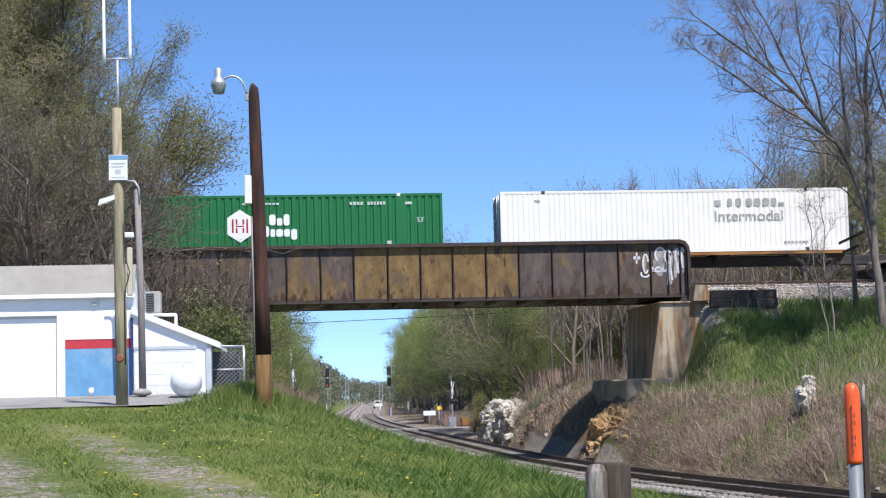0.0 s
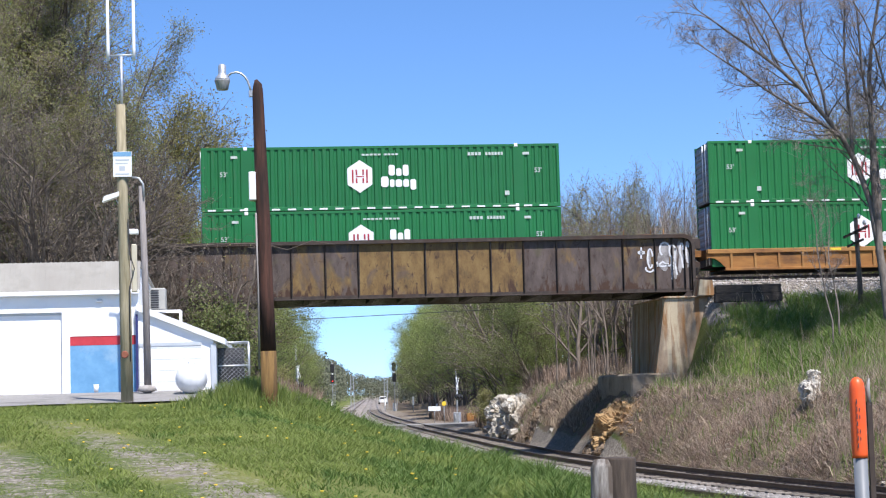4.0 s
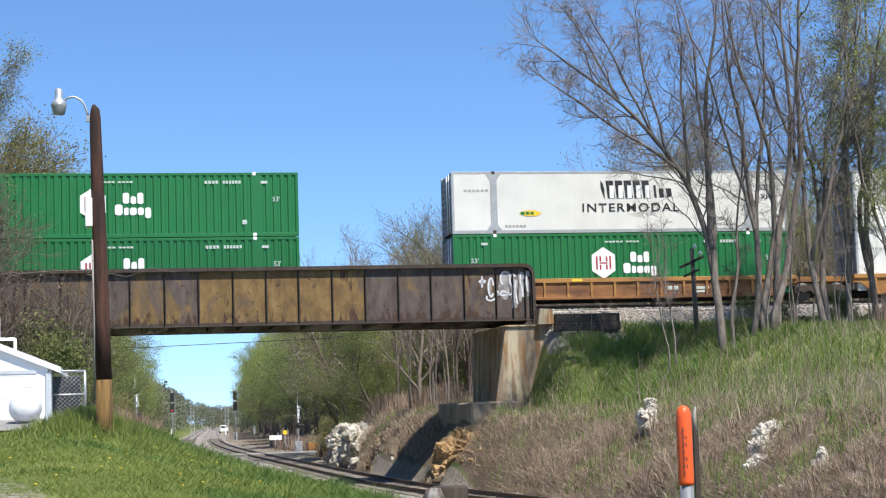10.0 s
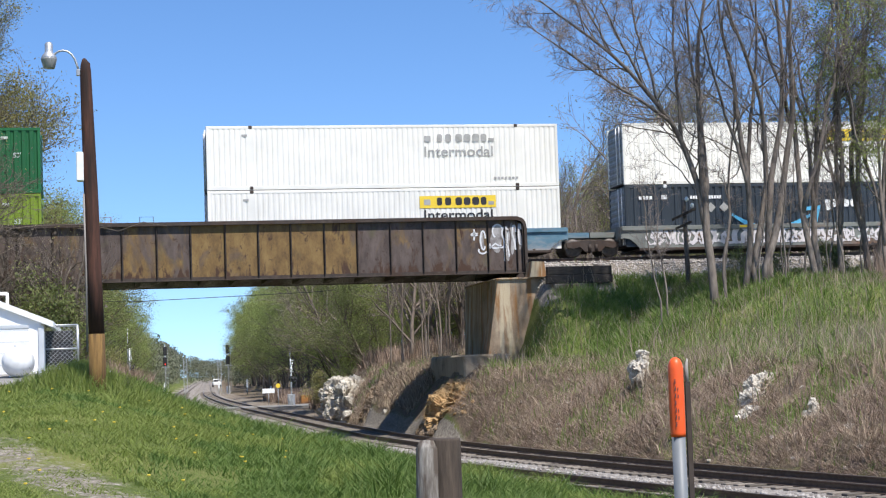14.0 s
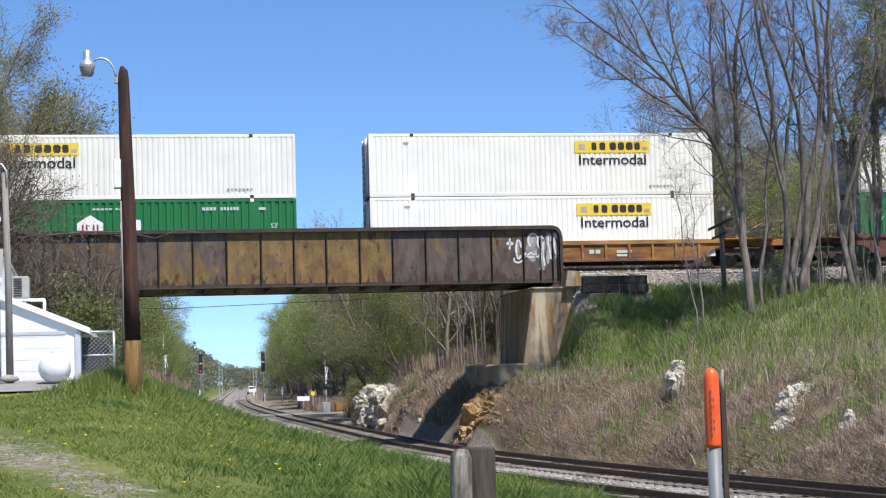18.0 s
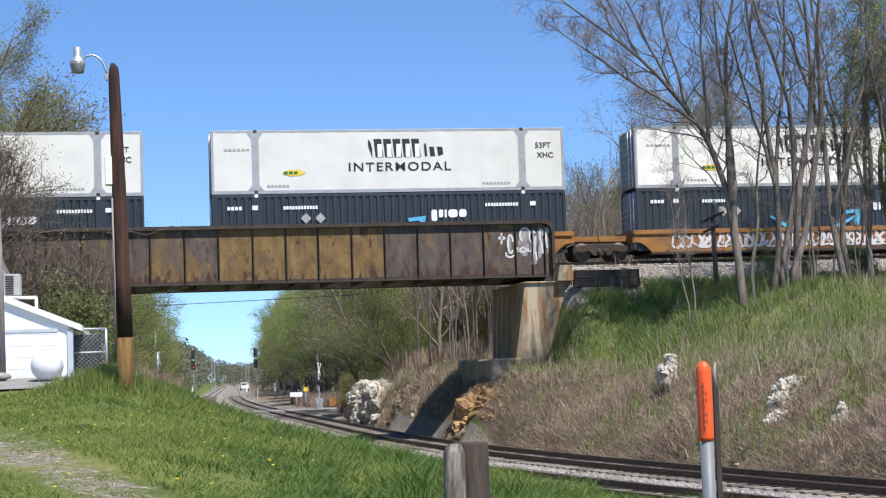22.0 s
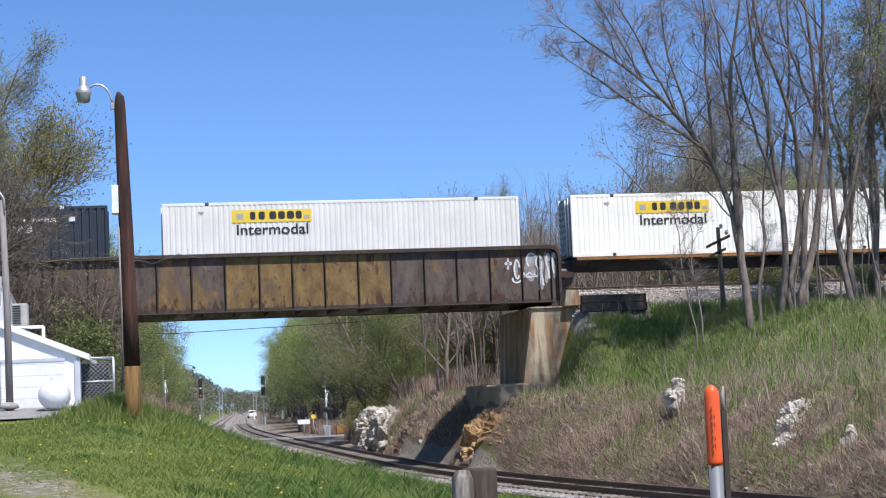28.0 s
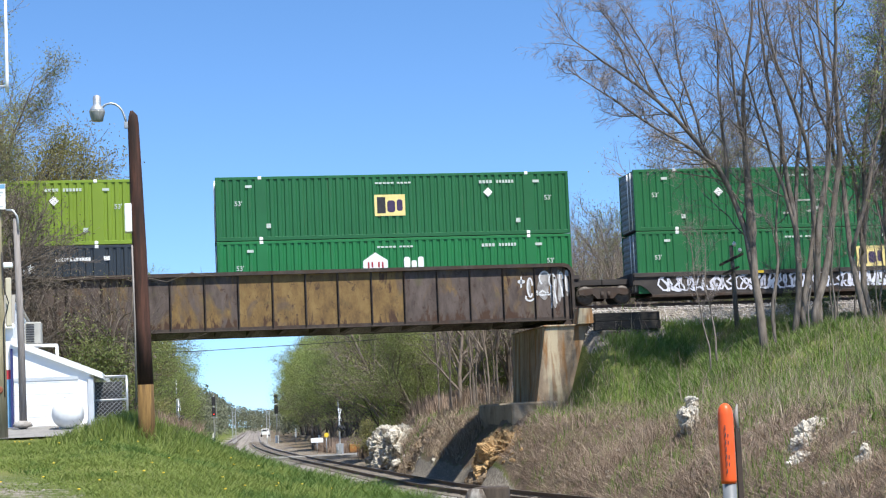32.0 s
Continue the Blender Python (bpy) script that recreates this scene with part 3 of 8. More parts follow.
def stones():
    """Loose stones on the ballast between the lower tracks, beside them and on the upper shoulder."""
    rnd = random.Random(5)
    vs, fs = [], []
    base = [(1, 0, 0), (-1, 0, 0), (0, 1, 0), (0, -1, 0), (0, 0, 1), (0, 0, -1)]
    tri = [(0, 2, 4), (2, 1, 4), (1, 3, 4), (3, 0, 4), (2, 0, 5), (1, 2, 5), (3, 1, 5), (0, 3, 5)]

    def put(x, y, z, r):
        n = len(vs)
        sc = [r * rnd.uniform(0.6, 1.3) for _ in range(3)]
        a = rnd.uniform(0, 6.28)
        c, s = math.cos(a), math.sin(a)
        for p in base:
            q = [p[i] * sc[i] + rnd.uniform(-0.2, 0.2) * r for i in range(3)]
            vs.append((x + c * q[0] - s * q[1], y + s * q[0] + c * q[1], z + q[2] * 0.75))
        fs.extend([(n + a_, n + b_, n + c_) for a_, b_, c_ in tri])

    for _ in range(9000):
        y = 26 + 64 * rnd.random() ** 1.5
        d = rnd.choice((rnd.gauss(-GAP / 2, 0.55), rnd.uniform(1.3, 2.9), rnd.gauss(-GAP / 2, 0.5), -GAP - rnd.uniform(1.4, 2.6)))
        x = track_x(y) + d * 1.02
        z = -0.26 if abs(d) < 1.9 or abs(d + GAP) < 1.9 else -0.42
        put(x, y, z, rnd.uniform(0.03, 0.075))
    for _ in range(9000):
        x, a = rnd.uniform(18.6, 44), -rnd.uniform(1.5, 5.6)
        if 18.4 < x < 22.0 and a < -4.2:
            a = -rnd.uniform(1.5, 4.2)
        put(x, TRAIN_Y + a, max(ground_z(x, TRAIN_Y + a), RAIL_U - 0.25 if a > -1.8 else -9) + 0.01, rnd.uniform(0.03, 0.08))
    k = 9000
    tagged(new("shoulder_stones", fast_mesh("shoulder_stones", vs[6 * k:], [tuple(i - 6 * k for i in q) for q in fs[8 * k:]], M_STONE_OLD)), "grey-brown stones on the embankment shoulder", "stones", kind="stuff")
    vs, fs = vs[:6 * k], fs[:8 * k]
    tagged(new("loose_ballast", fast_mesh("loose_ballast", vs, fs, M_STONE)), "loose pale ballast stones beside the rails", "stones", kind="stuff")


stones()

# road that crosses the lower tracks beyond the bridge
road = Geo()
road_pts = [(x, 158 + 0.12 * (x - 10) + 0.0 * x) for x in range(-40, 61, 4)]
for (xa, ya), (xb, yb) in zip(road_pts, road_pts[1:]):
    za, zb = max(ground_z(xa, ya) + 0.08, -0.06), max(ground_z(xb, yb) + 0.08, -0.06)
    road.face([(xa, ya - 4.0, za), (xb, yb - 4.0, zb), (xb, yb + 4.0, zb), (xa, ya + 4.0, za)])
    road.face([(xa, ya - 4.0, za - 0.6), (xb, yb - 4.0, zb - 0.6), (xb, yb - 4.0, zb), (xa, ya - 4.0, za)])
whole("road", road, M_ASPHALT, "dusty grey asphalt road crossing the railway tracks on the level", "road", kind="structure")

# ---- bridge ----
GIRDER_Y, G_LO, G_HI, G_L, G_R = 76.5, 6.93, 9.5, -6.6, 18.42
RIBS = [-5.32, -3.85, -2.38, -0.92, 0.53, 2.01, 3.46, 4.95, 6.39, 7.81, 9.29, 10.75, 12.23, 13.7, 15.2, 16.65, 17.42, 17.98, 18.22]
TINT = [0, 0, 0, 1, 0, 1, 1, 2, 2, 2, 2, 2, 0, 0, 0, 1, 0, 0, 0, 0]
bridge = thing("plate_girder_bridge", "riveted steel plate girder railway bridge with flaking grey and ochre paint", "railway bridge")


def girder(y, out):
    """One plate girder; out is the side (-1 or 1) that its stiffeners show."""
    xs = [G_L] + RIBS + [G_R]
    for a, b, t in zip(xs, xs[1:], TINT):
        g = Geo().box(a, b, y - 0.012, y + 0.012, G_LO + 0.05, G_HI - 0.05)
        if b == G_R:
            pts = [(a, G_LO + 0.05), (b, G_LO + 0.05), (b, G_HI - 0.55), (b - 0.06, G_HI - 0.3), (b - 0.2, G_HI - 0.12), (b - 0.4, G_HI - 0.05), (a, G_HI - 0.05)]
            g = Geo().prism([(p, q) for p, q in pts], "y", y - 0.012, y + 0.012)
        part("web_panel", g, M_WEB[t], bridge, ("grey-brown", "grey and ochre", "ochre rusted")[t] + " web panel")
    for x in RIBS:
        s = Geo()
        s.box(x - 0.05, x + 0.05, y + out * 0.014 - 0.006, y + out * 0.014 + 0.006, G_LO + 0.14, G_HI - 0.17)
        s.box(x - 0.008, x + 0.008, min(y, y + out * 0.15), max(y, y + out * 0.15), G_LO + 0.14, G_HI - 0.17)
        for k in range(13):
            z = G_LO + 0.28 + k * 0.165
            s.box(x + 0.018, x + 0.042, y + out * 0.02 - 0.012, y + out * 0.02 + 0.012, z, z + 0.024)
        part("stiffener", s, M_IRON, bridge)
    top = [(G_L, G_HI - 0.16), (G_R - 0.55, G_HI - 0.16), (G_R - 0.3, G_HI - 0.22), (G_R - 0.17, G_HI - 0.36), (G_R - 0.13, G_HI - 0.6), (G_R - 0.13, G_LO + 0.05), (G_R, G_LO + 0.05), (G_R, G_HI - 0.55), (G_R - 0.06, G_HI - 0.26), (G_R - 0.2, G_HI - 0.08), (G_R - 0.45, G_HI), (G_L, G_HI)]
    part("top_flange", Geo().prism(top[:1] + top[1:6] + top[6:], "y", y - 0.03 if out > 0 else y - 0.2, y + 0.2 if out > 0 else y + 0.03), M_IRON, bridge, "dark top flange rounded down at its end")
    f = Geo().box(G_L, G_R - 0.1, y - 0.2, y + 0.2, G_LO, G_LO + 0.045, 0.006)
    f.box(G_L, G_R - 0.1, min(y, y + out * 0.03), max(y, y + out * 0.03), G_LO + 0.045, G_LO + 0.17)
    part("bottom_flange", f, M_IRON, bridge)


girder(GIRDER_Y, -1)
girder(82.4, 1)
for x in np.arange(G_L + 0.5, G_R - 0.2, 1.46):
    part("floor_beam", Geo().box(x - 0.12, x + 0.12, GIRDER_Y + 0.2, 82.2, G_LO + 0.05, G_LO + 0.5), M_IRON, bridge)
part("deck", Geo().box(G_L, G_R, GIRDER_Y + 0.25, 82.15, G_LO + 0.5, G_LO + 0.62), M_TIMBER, bridge, "dark ballast deck")
for x, y in ((G_R - 0.35, GIRDER_Y), (G_R - 0.35, 82.4), (G_L + 0.5, GIRDER_Y), (G_L + 0.5, 82.4)):
    part("bearing", Geo().prism([(x - 0.26, 6.7), (x + 0.26, 6.7), (x + 0.08, G_LO), (x - 0.08, G_LO)], "y", y - 0.2, y + 0.2), M_IRON, bridge)

# white scrawl on the end panels of the near girder
M_SPRAY = coat("white_spray_paint", (0.5, 0.5, 0.52), (0.72, 0.72, 0.74), 0.7, 0, 6)


def ribbon(pts, r):
    """One flat stroke along points in the x, z plane."""
    g, k = Geo(), len(pts)
    for i, (x, z) in enumerate(pts):
        a, b = pts[max(i - 1, 0)], pts[min(i + 1, k - 1)]
        d = Vector((b[0] - a[0], b[1] - a[1]))
        d = d.normalized() if d.length > 1e-6 else Vector((1, 0))
        g.v.extend([(x + d.y * r, 0, z - d.x * r), (x - d.y * r, 0, z + d.x * r)])
    for i in range(k - 1):
        g.f.append((2 * i, 2 * i + 2, 2 * i + 3, 2 * i + 1))
        g.smooth.append(False)
    return g


def scrawl(pts, r, parent, mat):
    return part("spray_stroke", ribbon(pts, r), mat, parent, "white spray-painted stroke")


def loop(cx, cz, rx, rz, a0=0.0, a1=6.4, n=18, tilt=0.0):
    return [(cx + rx * math.cos(a) + tilt * math.sin(a) * rz, cz + rz * math.sin(a)) for a in [a0 + (a1 - a0) * k / n for k in range(n + 1)]]


SCR = [loop(16.02, 8.72, 0.12, 0.05, 0, 6.3), [(16.02, 8.95), (16.0, 8.45)], loop(16.36, 8.45, 0.1, 0.42, 0.2, 5.6), loop(16.33, 8.0, 0.16, 0.14, 2.6, 6.0), loop(16.95, 8.85, 0.2, 0.3, 0.4, 4.2), loop(16.85, 8.25, 0.22, 0.16, 2.8, 6.2), [(16.62, 8.1), (16.85, 8.3), (17.1, 8.1), (17.35, 8.28)], loop(17.25, 8.75, 0.12, 0.28, 0.1, 5.0), [(17.2, 8.45), (17.26, 8.0), (17.2, 7.5)], [(17.36, 8.9), (17.33, 8.3), (17.4, 7.7)], loop(17.62, 8.8, 0.07, 0.3, 0.0, 5.0), [(17.6, 8.5), (17.66, 8.0)], loop(17.85, 8.7, 0.05, 0.45, 0.5, 5.0)]
for s in SCR:
    o = scrawl([(x + 0.28 * (x - 15.9) / 2, z) for x, z in s], 0.038, bridge, M_SPRAY)
    o.location.y = GIRDER_Y - 0.03
M_OVERSPRAY = coat("thin_grey_overspray", (0.2, 0.185, 0.18), (0.42, 0.405, 0.4), 0.75, 0, 3.5, (0.12, 0.1, 0.095), 1.6, 0.56)
for k, (cx, cz, rx, rz) in enumerate(((16.4, 8.4, 0.1, 0.42), (17.05, 8.5, 0.27, 0.62), (17.5, 8.3, 0.14, 0.8), (17.8, 8.5, 0.12, 0.72), (18.1, 8.6, 0.09, 0.6))):
    part("overspray", Geo().face([(x + 0.05 * math.sin(5 * z + k), 0, z) for x, z in loop(cx, cz, rx, rz, 0, 6.28 * 17 / 18, 17)]), M_OVERSPRAY, bridge, "pale overspray patch").location.y = GIRDER_Y - 0.019 - 0.001 * k

# ---- abutments ----
ab = thing("abutment", "stained concrete bridge abutment with a sloping front", "abutment", "bridge abutments")
front = Geo()
lo, hi = [(15.8, 75.5), (19.6, 75.5), (19.6, 83.0), (16.6, 83.0)], [(16.85, 75.7), (19.25, 75.7), (19.25, 82.9), (16.85, 82.9)]
front.v = [(x, y, 0.2) for x, y in lo] + [(x, y, 6.64) for x, y in hi]
front.f = [(0, 1, 5, 4), (1, 2, 6, 5), (2, 3, 7, 6), (3, 0, 4, 7), (4, 5, 6, 7)]
front.smooth = [False] * 5
part("stem", front, M_ABUT, ab)
part("bridge_seat", Geo().box(16.78, 19.3, 75.6, 82.95, 6.62, 6.7, 0.02), M_ABUT, ab)
part("backwall", Geo().prism([(18.25, 6.7), (19.0, 6.7), (18.9, 7.36), (18.36, 7.4)], "y", 75.3, 82.9), M_ABUT, ab)
part("footing", Geo().box(15.1, 17.2, 75.2, 83.3, 0.0, 3.36, 0.08), M_FOOT, ab, "grey concrete footing ledge")
ab2 = thing("abutment", "concrete abutment hidden behind vines", "abutment", "bridge abutments")
part("stem", Geo().box(-8.5, -5.9, 75.6, 83.9, 0.5, 6.7, 0.05), M_CONCRETE, ab2)
tw = thing("retaining_timbers", "stack of black creosoted timbers holding the embankment ballast", "retaining wall")
for k in range(2):
    part("timber", Geo().box(18.8 + 0.04 * k, 21.8 - 0.03 * k, 74.5 + 0.03 * k, 74.8 + 0.03 * k, 6.34 + k * 0.38, 6.715 + k * 0.38, 0.025), M_TIMBER, tw)
for k in range(2):
    part("stone_block", Geo().box(19.1 + 0.75 * k, 19.75 + 0.7 * k, 74.3, 74.9, 5.75, 6.33, 0.06), M_FOOT, tw, "rough grey stone block")

# ---- the train: containers ----
def paint(name, base, rough=0.5, dirt=(0.16, 0.13, 0.1), amount=0.6, streak=0.72):
    """Container paint with fading, streaks of dirt and scuffs."""
    m, nt, b = shader(name, rough, 0, 0.4)
    co = nt.nodes.new("ShaderNodeTexCoord").outputs["Object"]
    lo = tuple(c * 0.86 for c in base)
    col = ramp(nt, noise_at(nt, co, 0.7, 5, 0.6), [(0.3, lo), (0.7, base)])
    st = ramp(nt, noise_at(nt, co, 1.5, 6, 0.7, (2.2, 1, 0.16)), [(streak - 0.12, (0, 0, 0)), (streak + 0.12, (amount, amount, amount))])
    col = mix(nt, st, col, dirt)
    info = nt.nodes.new("ShaderNodeObjectInfo")
    mr = node(nt, "ShaderNodeMapRange")
    mr.inputs["To Min"].default_value, mr.inputs["To Max"].default_value = 0.88, 1.1
    nt.links.new(info.outputs["Random"], mr.inputs[0])
    hsv = node(nt, "ShaderNodeHueSaturation")
    nt.links.new(mr.outputs[0], hsv.inputs["Value"])
    nt.links.new(col, hsv.inputs["Color"])
    nt.links.new(hsv.outputs[0], b.inputs["Base Color"])
    return m


P_GREEN = paint("green_container_paint", (0.014, 0.155, 0.045))
P_DARKGREEN = paint("dark_green_container_paint", (0.016, 0.125, 0.042))
P_DEEPGREEN = paint("deep_green_container_paint", (0.009, 0.085, 0.032))
P_LIME = paint("lime_container_paint", (0.19, 0.28, 0.027))
P_ORANGE = paint("orange_red_container_paint", (0.58, 0.10, 0.03))
P_WHITE = paint("white_container_paint", (0.86, 0.838, 0.775), 0.5, (0.5, 0.42, 0.32), 0.3, 0.76)
P_REEFER = paint("reefer_white_paint", (0.8, 0.785, 0.73), 0.35, (0.5, 0.45, 0.4), 0.15, 0.8)
P_SLATE = paint("slate_blue_container_paint", (0.032, 0.042, 0.055))
P_DOOR = coat("container_end_grey", (0.16, 0.17, 0.18), (0.3, 0.31, 0.32), 0.6, 0.1, 3)
P_REEFGREY = coat("reefer_post_grey", (0.33, 0.34, 0.35), (0.42, 0.43, 0.44), 0.45, 0.2, 4)
INK_WHITE = coat("white_lettering", (0.72, 0.72, 0.72), (0.82, 0.82, 0.82), 0.6, 0, 4)
INK_BLACK = coat("black_lettering", (0.015, 0.015, 0.017), (0.035, 0.035, 0.04), 0.6, 0, 4)
INK_GREY = coat("faded_lettering", (0.28, 0.28, 0.26), (0.42, 0.41, 0.39), 0.6, 0, 4)
INK_DULL = coat("dull_white_stencil", (0.4, 0.46, 0.42), (0.55, 0.6, 0.56), 0.7, 0, 6)
INK_INDIGO = coat("indigo_paint", (0.03, 0.02, 0.06), (0.06, 0.035, 0.1), 0.6, 0, 4)
INK_FADED = coat("faded_plate", (0.3, 0.29, 0.03), (0.42, 0.36, 0.06), 0.7, 0, 2)
INK_TEAL = coat("teal_repaint", (0.05, 0.2, 0.06), (0.1, 0.28, 0.07), 0.6, 0, 1.2, (0.2, 0.32, 0.03), 0.8, 0.55)
INK_RED = coat("red_lettering", (0.3, 0.02, 0.03), (0.38, 0.03, 0.04), 0.6, 0, 4)
INK_YELLOW = coat("yellow_sign_paint", (0.72, 0.5, 0.03), (0.8, 0.58, 0.06), 0.55, 0, 3)
INK_CREAM = coat("cream_sign_paint", (0.7, 0.56, 0.2), (0.78, 0.64, 0.28), 0.55, 0, 3)
INK_BLUE = coat("bright_blue_paint", (0.08, 0.36, 0.6), (0.12, 0.45, 0.7), 0.55, 0, 3)
CL, CW, CH = 16.154, 2.59, 2.88


def words(text, size, x, z, mat, name="lettering", squeeze=1.0, space=1.0):
    """Raised lettering on the near side, its lower left corner at x, z."""
    cu = bpy.data.curves.new("letters", "FONT")
    cu.body, cu.size, cu.offset = text, size, size * 0.012
    cu.fill_mode = "FRONT"
    cu.space_character = space
    tmp = bpy.data.objects.new("letters", cu)
    me = bpy.data.meshes.new_from_object(tmp)
    bpy.data.objects.remove(tmp)
    n = len(me.vertices)
    co = np.zeros(n * 3, np.float32)
    me.vertices.foreach_get("co", co)
    co = co.reshape(-1, 3)
    res = np.stack([x + co[:, 0] * squeeze, np.full(n, -CW / 2 - 0.012), z + co[:, 1]], 1)
    me.vertices.foreach_set("co", np.ascontiguousarray(res.astype(np.float32)).ravel())
    me.materials.clear()
    me.materials.append(mat)
    me.update()
    me.name = name
    return me


def flat(polys, lift=0.0):
    """Flat painted shapes on the near side from lists of (x, z)."""
    g = Geo()
    for p in polys:
        g.face([(x, -CW / 2 - 0.008 - lift, z) for x, z in p])
    return g


def pieces(name, polys, mat, root, label="", lift=0.0):
    """Each painted block as a part of its own."""
    for p in polys:
        part(name, flat([p], lift), mat, root, label)


def tiny(root, polys, mat, label=""):
    """Stencils too small to pick apart."""
    tagged(part("stencil", flat(polys), mat, root, label), kind="stuff")


def bars(x, z, widths, h, gap=0.06):
    polys = []
    for w in widths:
        polys.append([(x, z), (x + w, z), (x + w, z + h), (x, z + h)])
        x += w + gap
    return polys


def rect(x0, x1, z0, z1):
    return [(x0, z0), (x1, z0), (x1, z1), (x0, z1)]


def slug(x, w, z0, z1):
    """A plain block with cut corners that stands for one character of a painted name."""
    c = min(w, z1 - z0) * 0.22
    return [(x + c, z0), (x + w - c, z0), (x + w, z0 + c), (x + w, z1 - c), (x + w - c, z1), (x + c, z1), (x, z1 - c), (x, z0 + c)]


def corrugated(z0, z1, pitch, depth, side):
    """A corrugated long side between the corner posts."""
    g, y = Geo(), -CW / 2 * side
    prof = []
    n = int((CL - 0.24) / pitch)
    step = (CL - 0.24) / n
    x = -CL / 2 + 0.12
    for i in range(n):
        a = x + i * step
        post = abs(abs(a + step / 2) - 6.1) < step * 0.55
        d = 0 if post else depth
        prof += [(a, 0), (a + step * 0.46, 0), (a + step * 0.6, d), (a + step * 0.86, d)]
    prof.append((CL / 2 - 0.12, 0))
    for (xa, da), (xb, db) in zip(prof, prof[1:]):
        q = [(xa, y + side * (0.005 + da), z0), (xb, y + side * (0.005 + db), z0), (xb, y + side * (0.005 + db), z1), (xa, y + side * (0.005 + da), z1)]
        g.face(q if side > 0 else q[::-1])
    return g


SHELL = {}


def shell(root, mat, kind):
    """Body parts of a 53-foot container; the meshes are shared between those of one paint."""
    key = (mat.name, kind)
    if key not in SHELL:
        ms = []
        pitch, depth = {"ribbed": (0.325, 0.045), "fine": (0.235, 0.02), "smooth": (1.15, 0.004)}[kind]
        for s in (1, -1):
            ms.append(("side_panel", corrugated(0.16, CH - 0.12, pitch, depth, s).mesh("side_panel", mat), ""))
        ms.append(("roof", Geo().box(-CL / 2 + 0.08, CL / 2 - 0.08, -CW / 2 + 0.05, CW / 2 - 0.05, CH - 0.05, CH - 0.02).mesh("roof", mat), ""))
        ms.append(("floor", Geo().box(-CL / 2 + 0.05, CL / 2 - 0.05, -CW / 2 + 0.05, CW / 2 - 0.05, 0.06, 0.14).mesh("floor", M_IRON), ""))
        for y in (-CW / 2, CW / 2 - 0.09):
            ms.append(("top_rail", Geo().box(-CL / 2, CL / 2, y, y + 0.09, CH - 0.13, CH, 0.012).mesh("top_rail", P_REEFGREY if kind == "smooth" else mat), ""))
            ms.append(("bottom_rail", Geo().box(-CL / 2, CL / 2, y, y + 0.09, 0.0, 0.17, 0.012).mesh("bottom_rail", P_REEFGREY if kind == "smooth" else mat), ""))
        for x in (-CL / 2, CL / 2 - 0.13):
            for y in (-CW / 2, CW / 2 - 0.13):
                ms.append(("corner_post", Geo().box(x, x + 0.13, y - 0.004, y + 0.134, 0.02, CH - 0.02, 0.015).mesh("corner_post", P_REEFGREY if kind == "smooth" else mat), ""))
        for x in (-6.1, 6.1):
            for z in (0.0, CH - 0.15):
                for y in (-CW / 2 - 0.012, CW / 2 - 0.15):
                    g = Geo().box(x - 0.09, x + 0.09, y, y + 0.162, z + 0.01, z + 0.165, 0.02)
                    ms.append(("casting", g.mesh("casting", INK_WHITE if kind == "ribbed" else M_IRON), ""))
        for s in (-1, 1):
            x = s * (CL / 2 - 0.04)
            prof = [(x, 0.1)]
            for k in range(9):
                z = 0.16 + k * 0.285
                prof += [(x, z), (x + s * 0.035, z + 0.05), (x + s * 0.035, z + 0.17), (x, z + 0.22)]
            prof += [(x, CH - 0.1), (x - s * 0.05, CH - 0.1), (x - s * 0.05, 0.1)]
            ms.append(("end_wall", Geo().prism(prof, "y", -CW / 2 + 0.12, CW / 2 - 0.12).mesh("end_wall", P_DOOR if s < 0 else mat), "ribbed end wall"))
            if s < 0:
                for y in (-0.85, -0.3):
                    ms.append(("locking_bar", Geo().tube([(x - 0.06, y, 0.12), (x - 0.06, y, CH - 0.1)], 0.025, 6).mesh("locking_bar", INK_WHITE), ""))
        if kind == "smooth":
            for x in (-6.1, 6.1):
                pts = [(x - 0.35, 0.17), (x + 0.35, 0.17), (x + 0.16, 0.42), (x + 0.16, CH - 0.4), (x + 0.35, CH - 0.13), (x - 0.35, CH - 0.13), (x - 0.16, CH - 0.4), (x - 0.16, 0.42)]
                ms.append(("lifting_post", flat([pts]).mesh("lifting_post", P_REEFGREY), "grey lifting post"))
        SHELL[key] = ms
    for name, me, label in SHELL[key]:
        part(name, me, None, root, label)


def hexagon(x, z, r):
    return [(x + r * 0.87 * math.sin(a), z + r * math.cos(a)) for a in (k * math.pi / 3 for k in range(6))]


def mark_small(root, ink):
    """Small unreadable stencils and the length mark at each end."""
    for x in (-7.25, 6.9):
        part("length_mark", words("53'", 0.3, x, 1.57, INK_DULL if ink is INK_WHITE else ink), None, root)
    tiny(root, bars(3.9, 2.38, [0.12, 0.12, 0.12, 0.12], 0.14, 0.04) + bars(4.7, 2.38, [0.1] * 6, 0.14, 0.04) + bars(6.4, 2.38, [0.3], 0.12) + bars(-6.75, 2.38, [0.3], 0.12) + bars(-0.9, 2.44, [0.14] * 5, 0.08, 0.04) + bars(0.1, 2.44, [0.13] * 4, 0.08, 0.04) + bars(-5.85, 0.55, [0.2], 0.2) + bars(5.55, 0.55, [0.2], 0.2), INK_DULL if ink is INK_WHITE else ink)


